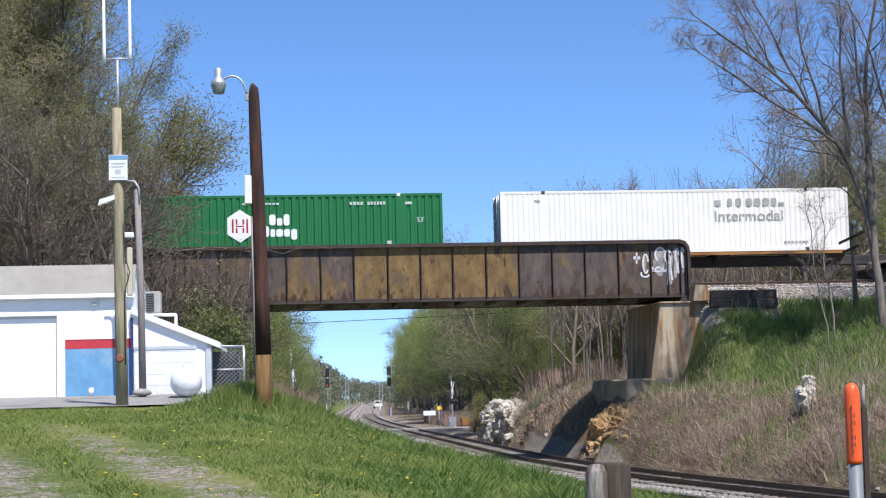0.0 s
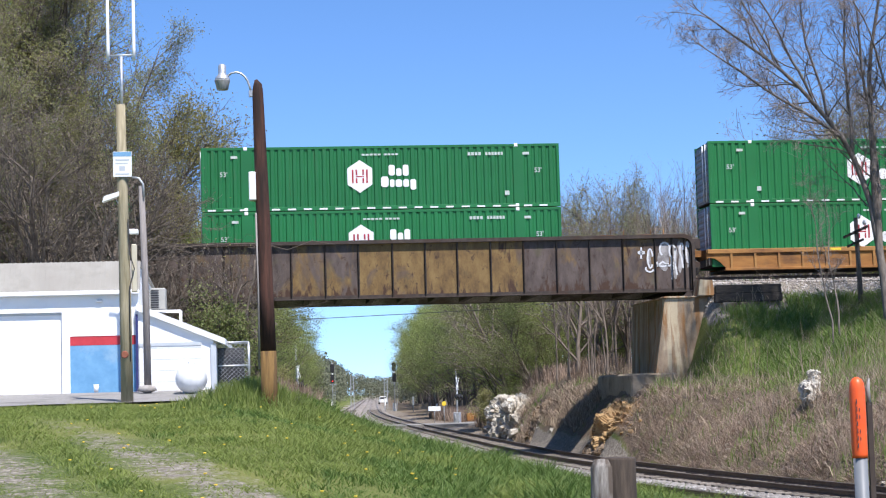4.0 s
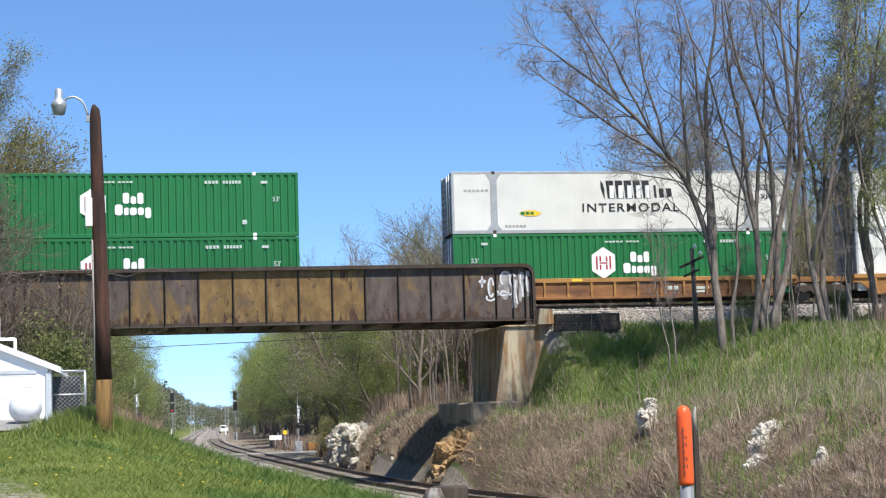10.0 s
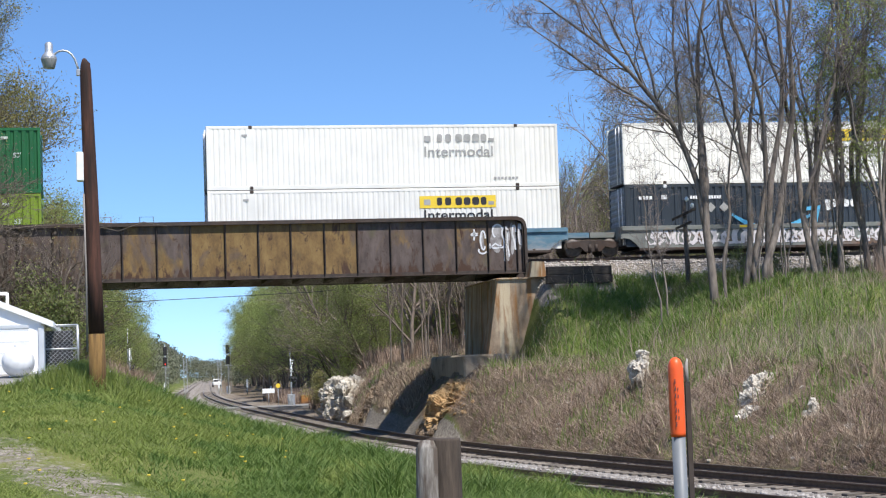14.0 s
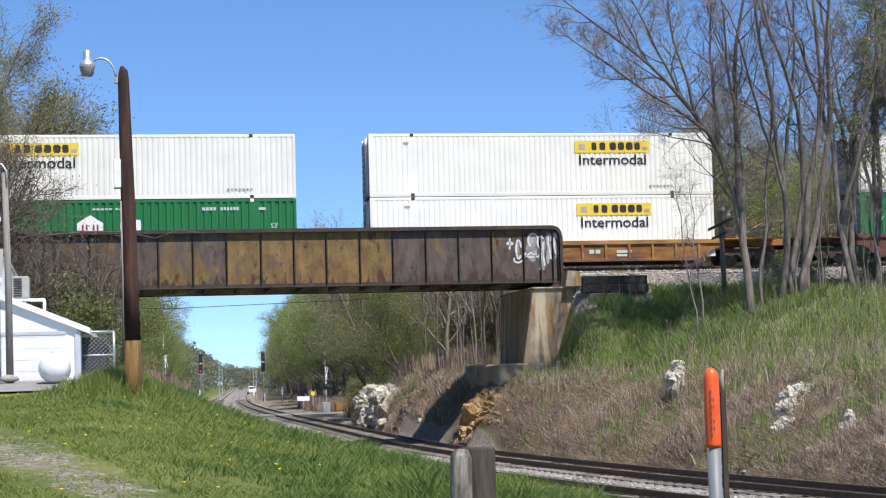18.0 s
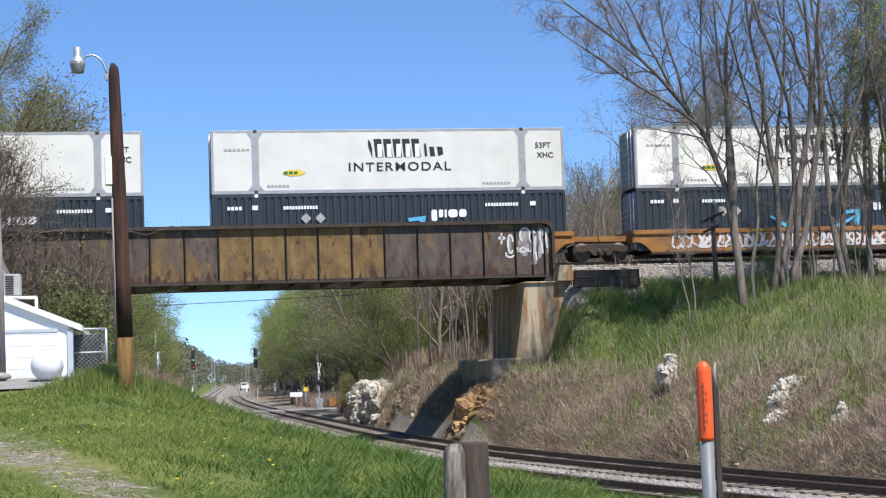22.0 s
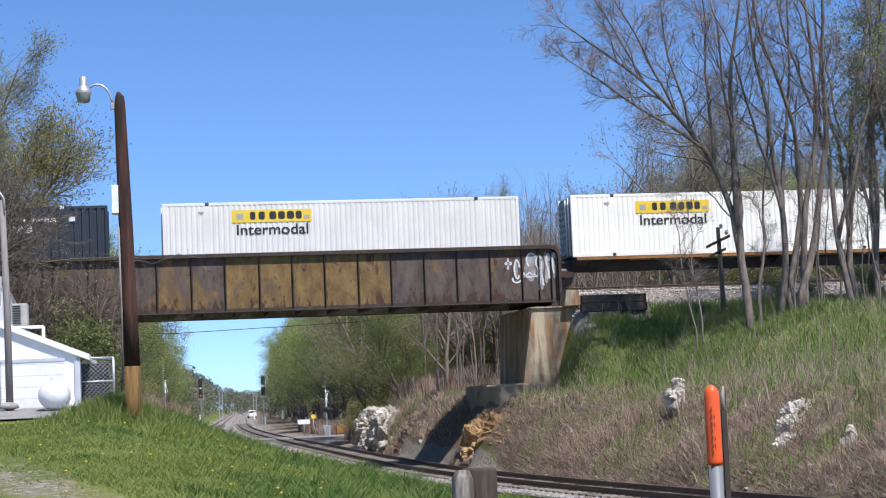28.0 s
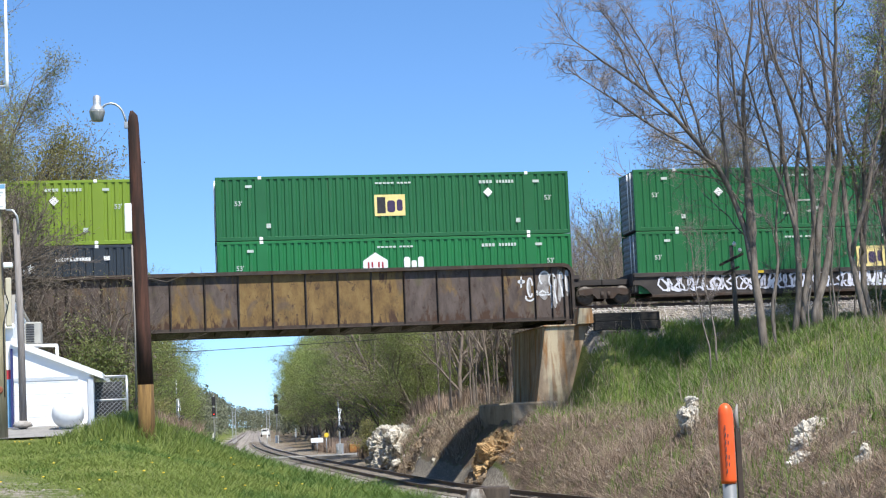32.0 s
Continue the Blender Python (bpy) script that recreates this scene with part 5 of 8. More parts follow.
# near end of each container at the start, upper, lower, car colour, smooth side, spray
TRAIN = [
    (-8.58, None, "hex", "spine", 0, None), (10.19, None, "faded", "spine", 0, None),
    (30.77, "hexd", "hexo", "brown", 1, None), (54.00, "plate", "hexo", "yellow", 0, None), (73.27, "hexd", "hex", "yellow", 0, None), (92.57, "hexd", "hex", "yellow", 0, None),
    (115.61, "hexd", "hex", "rust", 0, None), (139.01, "hexd", "hex", "rust", 0, None), (162.30, "hexd", "hex", "rust", 0, None), (185.27, "hexd", "hex", "brown", 0, None),
    (208.50, "hexd", "hex", "grey", 1, 1), (231.80, "hex", "hex", "yellow", 0, None),
    (254.97, "prime", "hex", "yellow", 0, None), (274.51, "prime", "prime", "rust", 0, None), (293.48, "hexk", "slate", "rust", 0, None),
    (316.82, "plain", "hexl", "yellow", 1, None),
    (340.18, "faded", "yr", "blue", 1, 0), (359.45, "yr", "slate", "grey", 1, 0), (378.75, "yl", "yl", "rust", 0, None),
    (403.02, "yf", "hex", "rust", 0, None), (422.34, "yl", "hex", "rust", 0, None), (441.81, "yr", "yr", "rust", 0, None),
    (465.16, "prime", "hex", "brown", 1, 1), (488.38, "prime", "prime", "yellow", 1, None),
    (511.94, "prime", "slate", "grey", 1, 2), (531.07, "prime", "slate", "rust", 1, None), (550.60, "prime", "slater", "rust", 1, 0),
    (573.83, "fadedl", "yl", "brown", 1, None), (593.29, "prime", "faded", "brown", 1, None), (612.40, "platef", "yr", "red", 1, None),
    (633.13, None, "slate", "spine", 0, None), (654.04, None, "slater", "spine", 0, None), (672.56, None, "yl", "spine", 0, None), (691.16, None, "yl", "spine", 0, None), (709.65, None, "plater", "spine", 0, None), (730.06, None, "plateo", "spine", 0, None),
    (750.90, "platel", "slate", "rust", 1, None), (770.33, "plate", "hex", "dark", 1, None), (789.58, "plain", "plater", "dark", 1, 3),
]
MOVERS = []


def build_train():
    n = len(TRAIN)
    for i, (s, upper, lower, car, sm, spray) in enumerate(TRAIN):
        gl = s - TRAIN[i - 1][0] - CL if i else 4.0
        gr = TRAIN[i + 1][0] - s - CL if i < n - 1 else 4.0
        x = s + CL / 2
        if car == "spine":
            tr = [CL / 2 + gr / 2] + ([] if i and TRAIN[i - 1][3] == "spine" else [-CL / 2 - gl / 2 + 0.6])
            root = spine_car(gl / 2 - 0.02, gr / 2 - 0.02, tr)
            floor = 1.36
        else:
            tr = [CL / 2 + (gr / 2 if gr < 4 else 1.75)] + ([] if gl < 4 else [-CL / 2 - min(1.75, gl / 2)])
            root = well_car(car, gl / 2 - 0.02, gr / 2 - 0.02, sm, tr, spray, i, s)
            floor = 0.43
        MOVERS.append((root, x, RAIL_U))
        MOVERS.append((container(lower), x, RAIL_U + floor))
        if upper:
            MOVERS.append((container(upper), x, RAIL_U + floor + CH + 0.03))


build_train()

# ---- the yard: building, poles, tank ----
M_SIDING = coat("white_siding", (0.84, 0.83, 0.81), (0.9, 0.89, 0.87), 0.6, 0, 2, bumpy=0.1)
M_GREYDOOR = coat("grey_panel", (0.42, 0.45, 0.47), (0.52, 0.54, 0.56), 0.7, 0, 2, bumpy=0.05)
M_NAVY = coat("navy_trim", (0.02, 0.025, 0.1), (0.04, 0.045, 0.16), 0.6, 0, 3)
M_ROOF = coat("ribbed_roof_metal", (0.25, 0.235, 0.205), (0.33, 0.312, 0.275), 0.85, 0.0, 2, (0.22, 0.2, 0.175), 0.5, 0.6, 0.05)
M_BLUE = coat("faded_blue_paint", (0.11, 0.27, 0.45), (0.17, 0.36, 0.56), 0.7, 0, 2.5, (0.26, 0.4, 0.52), 0.9, 0.6, 0.1)
M_RED = coat("red_paint", (0.42, 0.03, 0.04), (0.55, 0.05, 0.06), 0.6, 0, 3)
M_DARK = coat("dark_recess", (0.02, 0.02, 0.022), (0.05, 0.05, 0.055), 0.8, 0, 3)
M_TANK = coat("tank_paint", (0.62, 0.62, 0.6), (0.8, 0.8, 0.78), 0.45, 0, 2.5, (0.4, 0.38, 0.35), 0.8, 0.62, 0.1)
YB = 3.05

bld = thing("workshop_building", "white metal-sided workshop with a ribbed roof and a lean-to garage", "building")
BY = 54.0
for x0, x1, z0, d in ((-22.0, -10.3, YB - 0.6, 0.34), (-10.3, -6.6, 5.52, 0.34), (-6.6, -6.36, YB - 0.6, 0.34), (-6.36, -4.3, 4.78, 0.2), (-4.35, -4.3, YB - 0.6, 0.2)):
    part("front_wall", Geo().box(x0, x1, BY, BY + d, z0, 4.78 if x0 == -4.35 else 6.04), M_SIDING, bld)
part("overhead_door", Geo().box(-10.3, -6.6, BY + 0.12, BY + 0.16, YB - 0.3, 5.54), M_SIDING, bld, "white overhead door set back in the wall")
# grey strip paints the shade at the head of the door recess
part("lintel_shade", Geo().box(-10.3, -6.6, BY + 0.08, BY + 0.12, 5.44, 5.54), M_GREYDOOR, bld)
part("blue_door", Geo().box(-6.36, -4.35, BY + 0.02, BY + 0.08, YB - 0.3, 4.5), M_BLUE, bld, "faded blue painted door panel")
part("red_band", Geo().box(-6.36, -4.35, BY + 0.015, BY + 0.085, 4.5, 4.78), M_RED, bld, "red band over the blue panel")
part("end_wall", Geo().box(-4.5, -4.3, BY + 0.2, BY + 11, YB - 0.6, 6.04), M_SIDING, bld)
part("end_wall", Geo().box(-22.0, -21.8, BY + 0.2, BY + 11, YB - 0.6, 6.04), M_SIDING, bld)
part("rear_wall", Geo().box(-21.8, -4.5, BY + 10.8, BY + 11, YB - 0.6, 6.04), M_SIDING, bld)
roof = part("roof", Geo().prism([(BY - 0.1, 6.12), (BY + 0.5, 7.0), (BY + 11.3, 6.2), (BY + 11.3, 6.27), (BY + 0.5, 7.08), (BY - 0.15, 6.15)], "x", -22.3, -4.25), M_ROOF, bld, "grey-brown ribbed metal roof")
for k in range(118):
    x = -22.2 + k * 0.152
    part("roof_rib", Geo().prism([(BY - 0.14, 6.16), (BY + 0.5, 7.075), (BY + 0.49, 7.09), (BY - 0.155, 6.172)], "x", x, x + 0.05), M_ROOF, roof)
part("gutter", Geo().box(-22.3, -4.25, BY - 0.21, BY - 0.09, 6.02, 6.15, 0.02), M_SIDING, bld, "white eave trim")
part("corner_trim", Geo().box(-4.38, -4.31, BY - 0.16, BY - 0.1, YB - 0.2, 5.4), M_NAVY, bld, "navy blue corner trim")
part("door_handle", Geo().box(-4.68, -4.6, BY - 0.03, BY + 0.03, 3.95, 4.05), M_DARK, bld)
part("gable", Geo().prism([(BY, 6.04), (BY + 11, 6.04), (BY + 11, 6.2), (BY + 0.5, 6.98)], "x", -4.48, -4.32), M_SIDING, bld)
part("wall_light", Geo().box(-5.55, -5.38, BY - 0.1, BY, 5.8, 5.9, 0.01), M_GREYDOOR, bld)

shed = thing("lean_to_garage", "white lean-to garage with a sloping roof and grey door head", "garage")
part("front_wall", Geo().prism([(-4.3, YB - 0.6), (-2.05, YB - 0.6), (-2.05, 4.6), (-4.3, 5.5)], "y", BY - 0.1, BY + 0.05), M_SIDING, shed)
part("side_wall", Geo().box(-2.15, -2.0, BY + 0.05, BY + 7, YB - 0.6, 4.6), M_SIDING, shed)
for k in range(9):
    part("siding_board", Geo().box(-2.0, -1.985, BY + 0.1 + k * 0.76, BY + 0.8 + k * 0.76, YB - 0.3, 4.55), M_SIDING, shed)
part("overhead_door", Geo().box(-4.28, -2.4, BY - 0.13, BY - 0.1, YB - 0.3, 4.42), M_WHITE, shed)
for k in range(4):
    part("door_panel_seam", Geo().box(-4.28, -2.4, BY - 0.134, BY - 0.13, YB + 0.28 + k * 0.34, YB + 0.29 + k * 0.34), M_GREYDOOR, shed)
part("door_head", Geo().box(-4.28, -2.4, BY - 0.15, BY - 0.1, 4.42, 4.52), M_GREYDOOR, shed, "grey door head")
part("roof", Geo().prism([(-4.35, 5.52), (-1.68, 4.42), (-1.68, 4.6), (-4.35, 5.72)], "y", BY - 0.24, BY + 7.3), M_WHITE, shed, "white sloping roof edge")
part("corner_trim", Geo().box(-2.12, -1.96, BY - 0.16, BY + 0.02, YB - 0.2, 4.45), M_GREYDOOR, shed)

ac = thing("air_conditioner", "grey air conditioner with a louvred side on a roof bracket", "air conditioner")
part("case", Geo().box(-4.08, -3.58, BY + 1.6, BY + 2.3, 5.6, 6.3, 0.03), coat("dull_grey_case", (0.26, 0.255, 0.235), (0.36, 0.35, 0.325), 0.7, 0, 3), ac)
for k in range(8):
    part("louvre", Geo().box(-4.03, -3.79, BY + 1.57, BY + 1.6, 5.67 + k * 0.075, 5.71 + k * 0.075), M_DARK, ac)
part("bracket", Geo().prism([(-4.05, 5.54), (-3.15, 5.54), (-3.15, 5.0), (-3.1, 5.0), (-3.1, 5.6), (-4.05, 5.6)], "y", BY + 1.5, BY + 1.56), M_WHITE, ac, "white roof bracket")
part("bracket", Geo().prism([(-4.05, 5.54), (-3.15, 5.54), (-3.15, 5.0), (-3.1, 5.0), (-3.1, 5.6), (-4.05, 5.6)], "y", BY + 2.2, BY + 2.26), M_WHITE, ac, "white roof bracket")

pave = Geo()
for x in range(-24, 0, 2):
    pave.face([(x, 45.5 + 0.1 * math.sin(x), ground_z(x, 45.5) + 0.05), (x + 2, 45.5 + 0.1 * math.sin(x + 2), ground_z(x + 2, 45.5) + 0.05), (x + 2, 54.2, YB + 0.02), (x, 54.2, YB + 0.02)])
pave.face([(-24, 45.4, 2.4), (0, 45.4, 2.4), (0, 45.5, ground_z(0, 45.5) + 0.05), (-24, 45.5, ground_z(-24, 45.5) + 0.05)])
whole("pavement", pave, M_YARD, "worn grey asphalt apron before the workshop", "pavement", kind="structure")

tank = thing("propane_tank", "white horizontal propane tank with rounded ends on blocks", "propane tank", at=(-2.58, 51.2, 2.9), rz=90)
tank.scale = (0.88, 0.88, 0.88)
prof = [(0.02, -1.25), (0.2, -1.22), (0.36, -1.12), (0.45, -0.97), (0.485, -0.8), (0.485, 0.8), (0.45, 0.97), (0.36, 1.12), (0.2, 1.22), (0.02, 1.25)]
part("shell", Geo().lathe(prof, 28, "x", (0, 0, 0.54)), M_TANK, tank)
part("valve_cover", Geo().lathe([(0.12, 0.98), (0.12, 1.1), (0.08, 1.14), (0.01, 1.15)], 14), M_TANK, tank)
for x in (-0.7, 0.7):
    part("saddle", Geo().box(x - 0.06, x + 0.06, -0.2, 0.2, -0.15, 0.06, 0.02), M_IRON, tank)
    part("foot", Geo().box(x - 0.05, x + 0.05, -0.25, 0.25, 0.06, 0.2), M_TANK, tank)

cage = thing("chain_link_cage", "grey chain-link cage with a metal frame", "cage", at=(-1.68, 55.2, YB + 0.08))
cage.scale = (1.16, 1.0, 1.07)
fr = [((-0.56, 0), (-0.56, 1.3)), ((0.58, 0), (0.58, 1.3)), ((-0.56, 1.3), (0.58, 1.3)), ((-0.56, 0.62), (0.58, 0.62)), ((-0.56, 0.05), (0.58, 0.05))]
for y in (0.0, 1.1):
    for a, b in fr:
        part("frame_tube", Geo().tube([(a[0], y, a[1]), (b[0], y, b[1])], 0.025, 8), M_GALV, cage)
for x, z in ((-0.56, 1.3), (0.58, 1.3), (-0.56, 0.05), (0.58, 0.05)):
    part("frame_tube", Geo().tube([(x, 0, z), (x, 1.1, z)], 0.025, 8), M_GALV, cage)
link = Geo()
for k in range(-10, 18):
    for s in (1, -1):
        u0 = k * 0.12
        a0 = -0.56 + u0
        x0, z0, x1, z1 = (a0, 0.05, a0 + 1.25, 1.3) if s > 0 else (a0, 1.3, a0 + 1.25, 0.05)
        lo = max(0, (-0.56 - x0) / 1.25)
        hi = min(1, (0.58 - x0) / 1.25)
        if hi > lo:
            link.tube([(x0 + 1.25 * lo, 0.0, z0 + (z1 - z0) * lo), (x0 + 1.25 * hi, 0.0, z0 + (z1 - z0) * hi)], 0.0055, 3, False)
tagged(part("wire_mesh", link, M_GALV, cage), kind="stuff")
# dark block added to stand in for the darkness seen through the wire
part("dark_fill", Geo().box(-0.45, 0.45, 0.3, 1.0, 0.02, 1.15, 0.02), M_DARK, cage, "added dark block filling the inside of the cage")

# utility pole with antennas, sign and flood light
up = thing("utility_pole", "weathered wooden pole with antennas and a notice sign", "utility pole", at=(-3.99, 46.0, 2.6))
part("pole", Geo().tube([(0.02, 0, -0.4), (0.0, 0, 2.5), (-0.03, 0, 5), (-0.06, 0, 7.92)], [0.165, 0.155, 0.14, 0.12], 14), M_UPOLE, up)
bag = thing("paper_cup", "small white cup standing at the foot of the blue door", "cup", at=(-5.55, 53.6, YB + 0.02))
part("cup", Geo().lathe([(0.06, 0.0), (0.085, 0.22), (0.07, 0.22)], 12), M_WHITE, bag)
part("rim", Geo().lathe([(0.085, 0.22), (0.092, 0.23), (0.085, 0.24)], 12), M_WHITE, bag)
part("mast", Geo().tube([(-0.03, 0, 7.6), (-0.03, 0, 9.2)], 0.035, 8), M_GALV, up)
part("cross_arm", Geo().tube([(-0.4, 0, 9.22), (0.33, 0, 9.24)], 0.025, 8), M_GALV, up)
for x in (-0.37, 0.3):
    part("antenna", Geo().tube([(x, 0, 9.1), (x, 0, 9.4), (x - 0.01, 0, 12.6)], [0.045, 0.045, 0.03], 8), M_WHITE, up, "white rod antenna")
sg = part("notice_sign", Geo().box(-0.26, 0.22, -0.17, -0.155, 6.0, 6.66, 0.005), M_WHITE, up, "white notice sign with a blue head")
part("sign_head", Geo().box(-0.25, 0.21, -0.176, -0.172, 6.54, 6.65), M_BLUE, sg)
for a, b, c, d in ((-0.2, 0.16, 6.42, 6.46), (-0.2, 0.12, 6.34, 6.37), (-0.1, 0.05, 6.16, 6.28), (-0.2, 0.16, 6.06, 6.09)):
    part("sign_print", Geo().box(a, b, -0.176, -0.172, c, d), M_GREYDOOR, sg)
fl = part("flood_light", Geo().prism([(-0.55, 5.35), (-0.12, 5.5), (-0.12, 5.62), (-0.5, 5.5)], "y", -0.18, 0.1), M_WHITE, up, "white flood light housing")
part("arm", Geo().tube([(-0.2, -0.05, 5.4), (-0.02, -0.08, 5.15)], 0.02, 6), M_GALV, fl)
part("camera_box", Geo().box(0.12, 0.36, -0.12, 0.05, 4.5, 4.64, 0.02), M_WHITE, up)
part("cable", Geo().tube([(0.1, -0.14, 4.9), (0.13, -0.16, 4.0), (0.25, -0.13, 3.6), (0.12, -0.15, 3.1), (0.12, -0.15, 1.2)], 0.015, 5), M_DARK, up)
part("meter", Geo().lathe([(0.08, -0.2), (0.1, -0.16), (0.1, -0.12)], 12, "y", (-0.02, 0, 1.38)), coat("rusty_cap", (0.2, 0.07, 0.04), (0.3, 0.1, 0.06), 0.8), up, "round rusty cap")
part("panel_box", Geo().box(0.17, 0.31, -0.06, 0.12, 3.0, 4.25, 0.02), coat("beige_box", (0.5, 0.45, 0.33), (0.58, 0.52, 0.4), 0.6), up, "beige service box")

gp = thing("service_mast", "slender grey wooden mast with a curved conduit", "mast", at=(-3.92, 52.0, YB))
part("mast", Geo().tube([(0.03, 0, -0.4), (0, 0, 3), (-0.08, 0, 6.05)], [0.11, 0.1, 0.085], 10), M_GREYPOLE, gp)
part("conduit", Geo().tube([(0.0, -0.11, 5.7), (-0.03, -0.11, 6.1), (-0.15, -0.1, 6.28), (-0.35, -0.1, 6.3)], 0.03, 8), M_GALV, gp)
part("stone", Geo().lathe([(0.05, -0.05), (0.3, 0.02), (0.24, 0.14), (0.05, 0.2)], 9), M_STONE, gp, "pale stones at the foot")

# leaning dark pole with a yard lamp
lp = thing("lamp_pole", "leaning dark creosoted pole with a bare foot", "pole", at=(-0.16, 35.0, 2.85))
pth = [(-0.08, 0, -0.7), (-0.085, 0, 0.85), (-0.11, 0, 2.0), (-0.14, 0, 3.6), (-0.175, 0, 5.0), (-0.2, 0, 6.05)]
part("pole", Geo().tube(pth[1:] + [(-0.2, 0, 6.2), (-0.23, 0, 6.3)], [0.155, 0.15, 0.14, 0.125, 0.11, 0.09, 0.03], 14), M_POLE, lp)
part("foot", Geo().tube(pth[:2], [0.175, 0.158], 14), M_POLE_BARE, lp, "bare yellowish foot of the pole")
part("conduit", Geo().tube([(-0.27, -0.12, 0.5), (-0.26, -0.13, 2.0), (-0.28, -0.12, 3.6)], 0.018, 6), M_GREYPOLE, lp)
part("meter_box", Geo().box(-0.41, -0.27, -0.2, 0.05, 3.85, 4.42, 0.015), M_WHITE, lp, "white meter box")
la = thing("yard_lamp", "galvanised yard lamp with a clear bowl on a curved arm", "street lamp", at=(-0.36, 35.0, 9.1))
part("arm", Geo().tube([(-0.13, 0, -0.2), (-0.16, 0, -0.08), (-0.2, 0, 0.04), (-0.26, 0, 0.13), (-0.34, 0, 0.19), (-0.43, 0, 0.21), (-0.52, 0, 0.19), (-0.6, 0, 0.13)], 0.022, 8), M_GALV, la)
part("ballast_housing", Geo().lathe([(0.15, 0.052), (0.15, 0.07), (0.125, 0.12), (0.088, 0.16), (0.078, 0.19), (0.076, 0.34), (0.05, 0.37), (0.02, 0.38)], 16, "z", (-0.7, 0, 0.0)), M_GALV, la)
M_BOWL = coat("lamp_bowl", (0.2, 0.2, 0.2), (0.34, 0.34, 0.33), 0.2, 0, 20, stretch=(1, 1, 0.05), bumpy=0.4)
part("bowl", Geo().lathe([(0.02, -0.155), (0.105, -0.15), (0.115, -0.14), (0.155, 0.03), (0.158, 0.05), (0.12, 0.055)], 20, "z", (-0.7, 0, 0.0)), M_BOWL, la)
part("collar", Geo().box(-0.18, -0.08, -0.03, 0.03, -0.3, -0.17, 0.01), M_GALV, la)

# cut post and cable marker close by
st = thing("cut_post", "sawn-off weathered post with a grey split side", "post", at=(2.26, 12.0, 1.1))
part("bark_half", Geo().tube([(0.03, 0.02, -0.3), (0.035, 0.02, 0.6), (0.04, 0.02, 1.2), (0.04, 0.02, 1.215)], [0.135, 0.13, 0.125, 0.12], 18), coat("dark_post_wood", (0.032, 0.023, 0.017), (0.09, 0.066, 0.048), 0.9, 0, 5, stretch=(4, 4, 0.5), bumpy=0.6), st, "dark round timber")
part("split_half", Geo().tube([(-0.085, -0.04, -0.3), (-0.085, -0.04, 0.7), (-0.08, -0.04, 1.15), (-0.075, -0.03, 1.2)], [0.085, 0.085, 0.08, 0.06], 9), coat("split_grey_wood", (0.12, 0.105, 0.09), (0.36, 0.33, 0.29), 0.9, 0, 9, (0.09, 0.07, 0.055), 3, 0.5, 0.6, stretch=(4, 4, 0.6)), st, "pale grey split wood")
M_ORANGE = coat("orange_plastic", (0.75, 0.09, 0.015), (0.85, 0.12, 0.025), 0.4, 0, 5, bumpy=0.03)
M_PVC = coat("grey_pvc", (0.135, 0.145, 0.155), (0.18, 0.19, 0.2), 0.5, 0, 5, bumpy=0.03)
mk = thing("cable_marker", "orange-topped grey plastic cable marker post", "marker post", at=(3.35, 10.0, 1.25))
part("tube", Geo().tube([(0, 0, -0.3), (-0.004, 0, 1.12)], 0.041, 20), M_PVC, mk)
part("cap", Geo().lathe([(0.045, 1.1), (0.046, 1.12), (0.046, 1.5), (0.04, 1.535), (0.028, 1.558), (0.012, 1.568), (0.002, 1.57)], 24, "z", (-0.006, 0, 0)), M_ORANGE, mk, "bright orange domed cap")
marks = Geo()
for k in range(7):
    marks.box(-0.03, -0.024, -0.0475, -0.0465, 1.16 + 0.042 * k, 1.188 + 0.042 * k)
    if k % 3:
        marks.box(-0.014, -0.009, -0.048, -0.0465, 1.16 + 0.042 * k, 1.18 + 0.042 * k)
part("label_print", marks, M_DARK, mk, "dark printed bars")
tp = thing("steel_stake", "thin dark steel stake with a frayed pale top", "stake", at=(3.43, 10.05, 1.25))
part("stake", Geo().box(-0.015, 0.015, -0.011, 0.011, -0.3, 1.42), M_IRON, tp)
part("frayed_top", Geo().tube([(0, 0, 1.4), (-0.004, 0, 1.5), (0.006, 0, 1.56)], [0.012, 0.014, 0.004], 6), M_STONE, tp)

# overhead wire under the bridge
whole("overhead_wire", Geo().tube([(-30, 120, 9.6), (-8, 120, 8.2), (2, 120, 8.0), (14, 120, 8.35), (40, 120, 10.5)], 0.03, 4), M_DARK, "sagging black overhead wire", "cable")

# ---- signals and crossing furniture beyond the bridge ----
M_BLACK = coat("signal_black", (0.012, 0.012, 0.013), (0.03, 0.03, 0.032), 0.6, 0, 3)
M_LENS = shader("red_lens", 0.3)[0]
_b = M_LENS.node_tree.nodes["Principled BSDF"]
_b.inputs["Base Color"].default_value = (0.6, 0.02, 0.02, 1)
_b.inputs["Emission Color"].default_value = (1, 0.05, 0.03, 1)
_b.inputs["Emission Strength"].default_value = 1.2


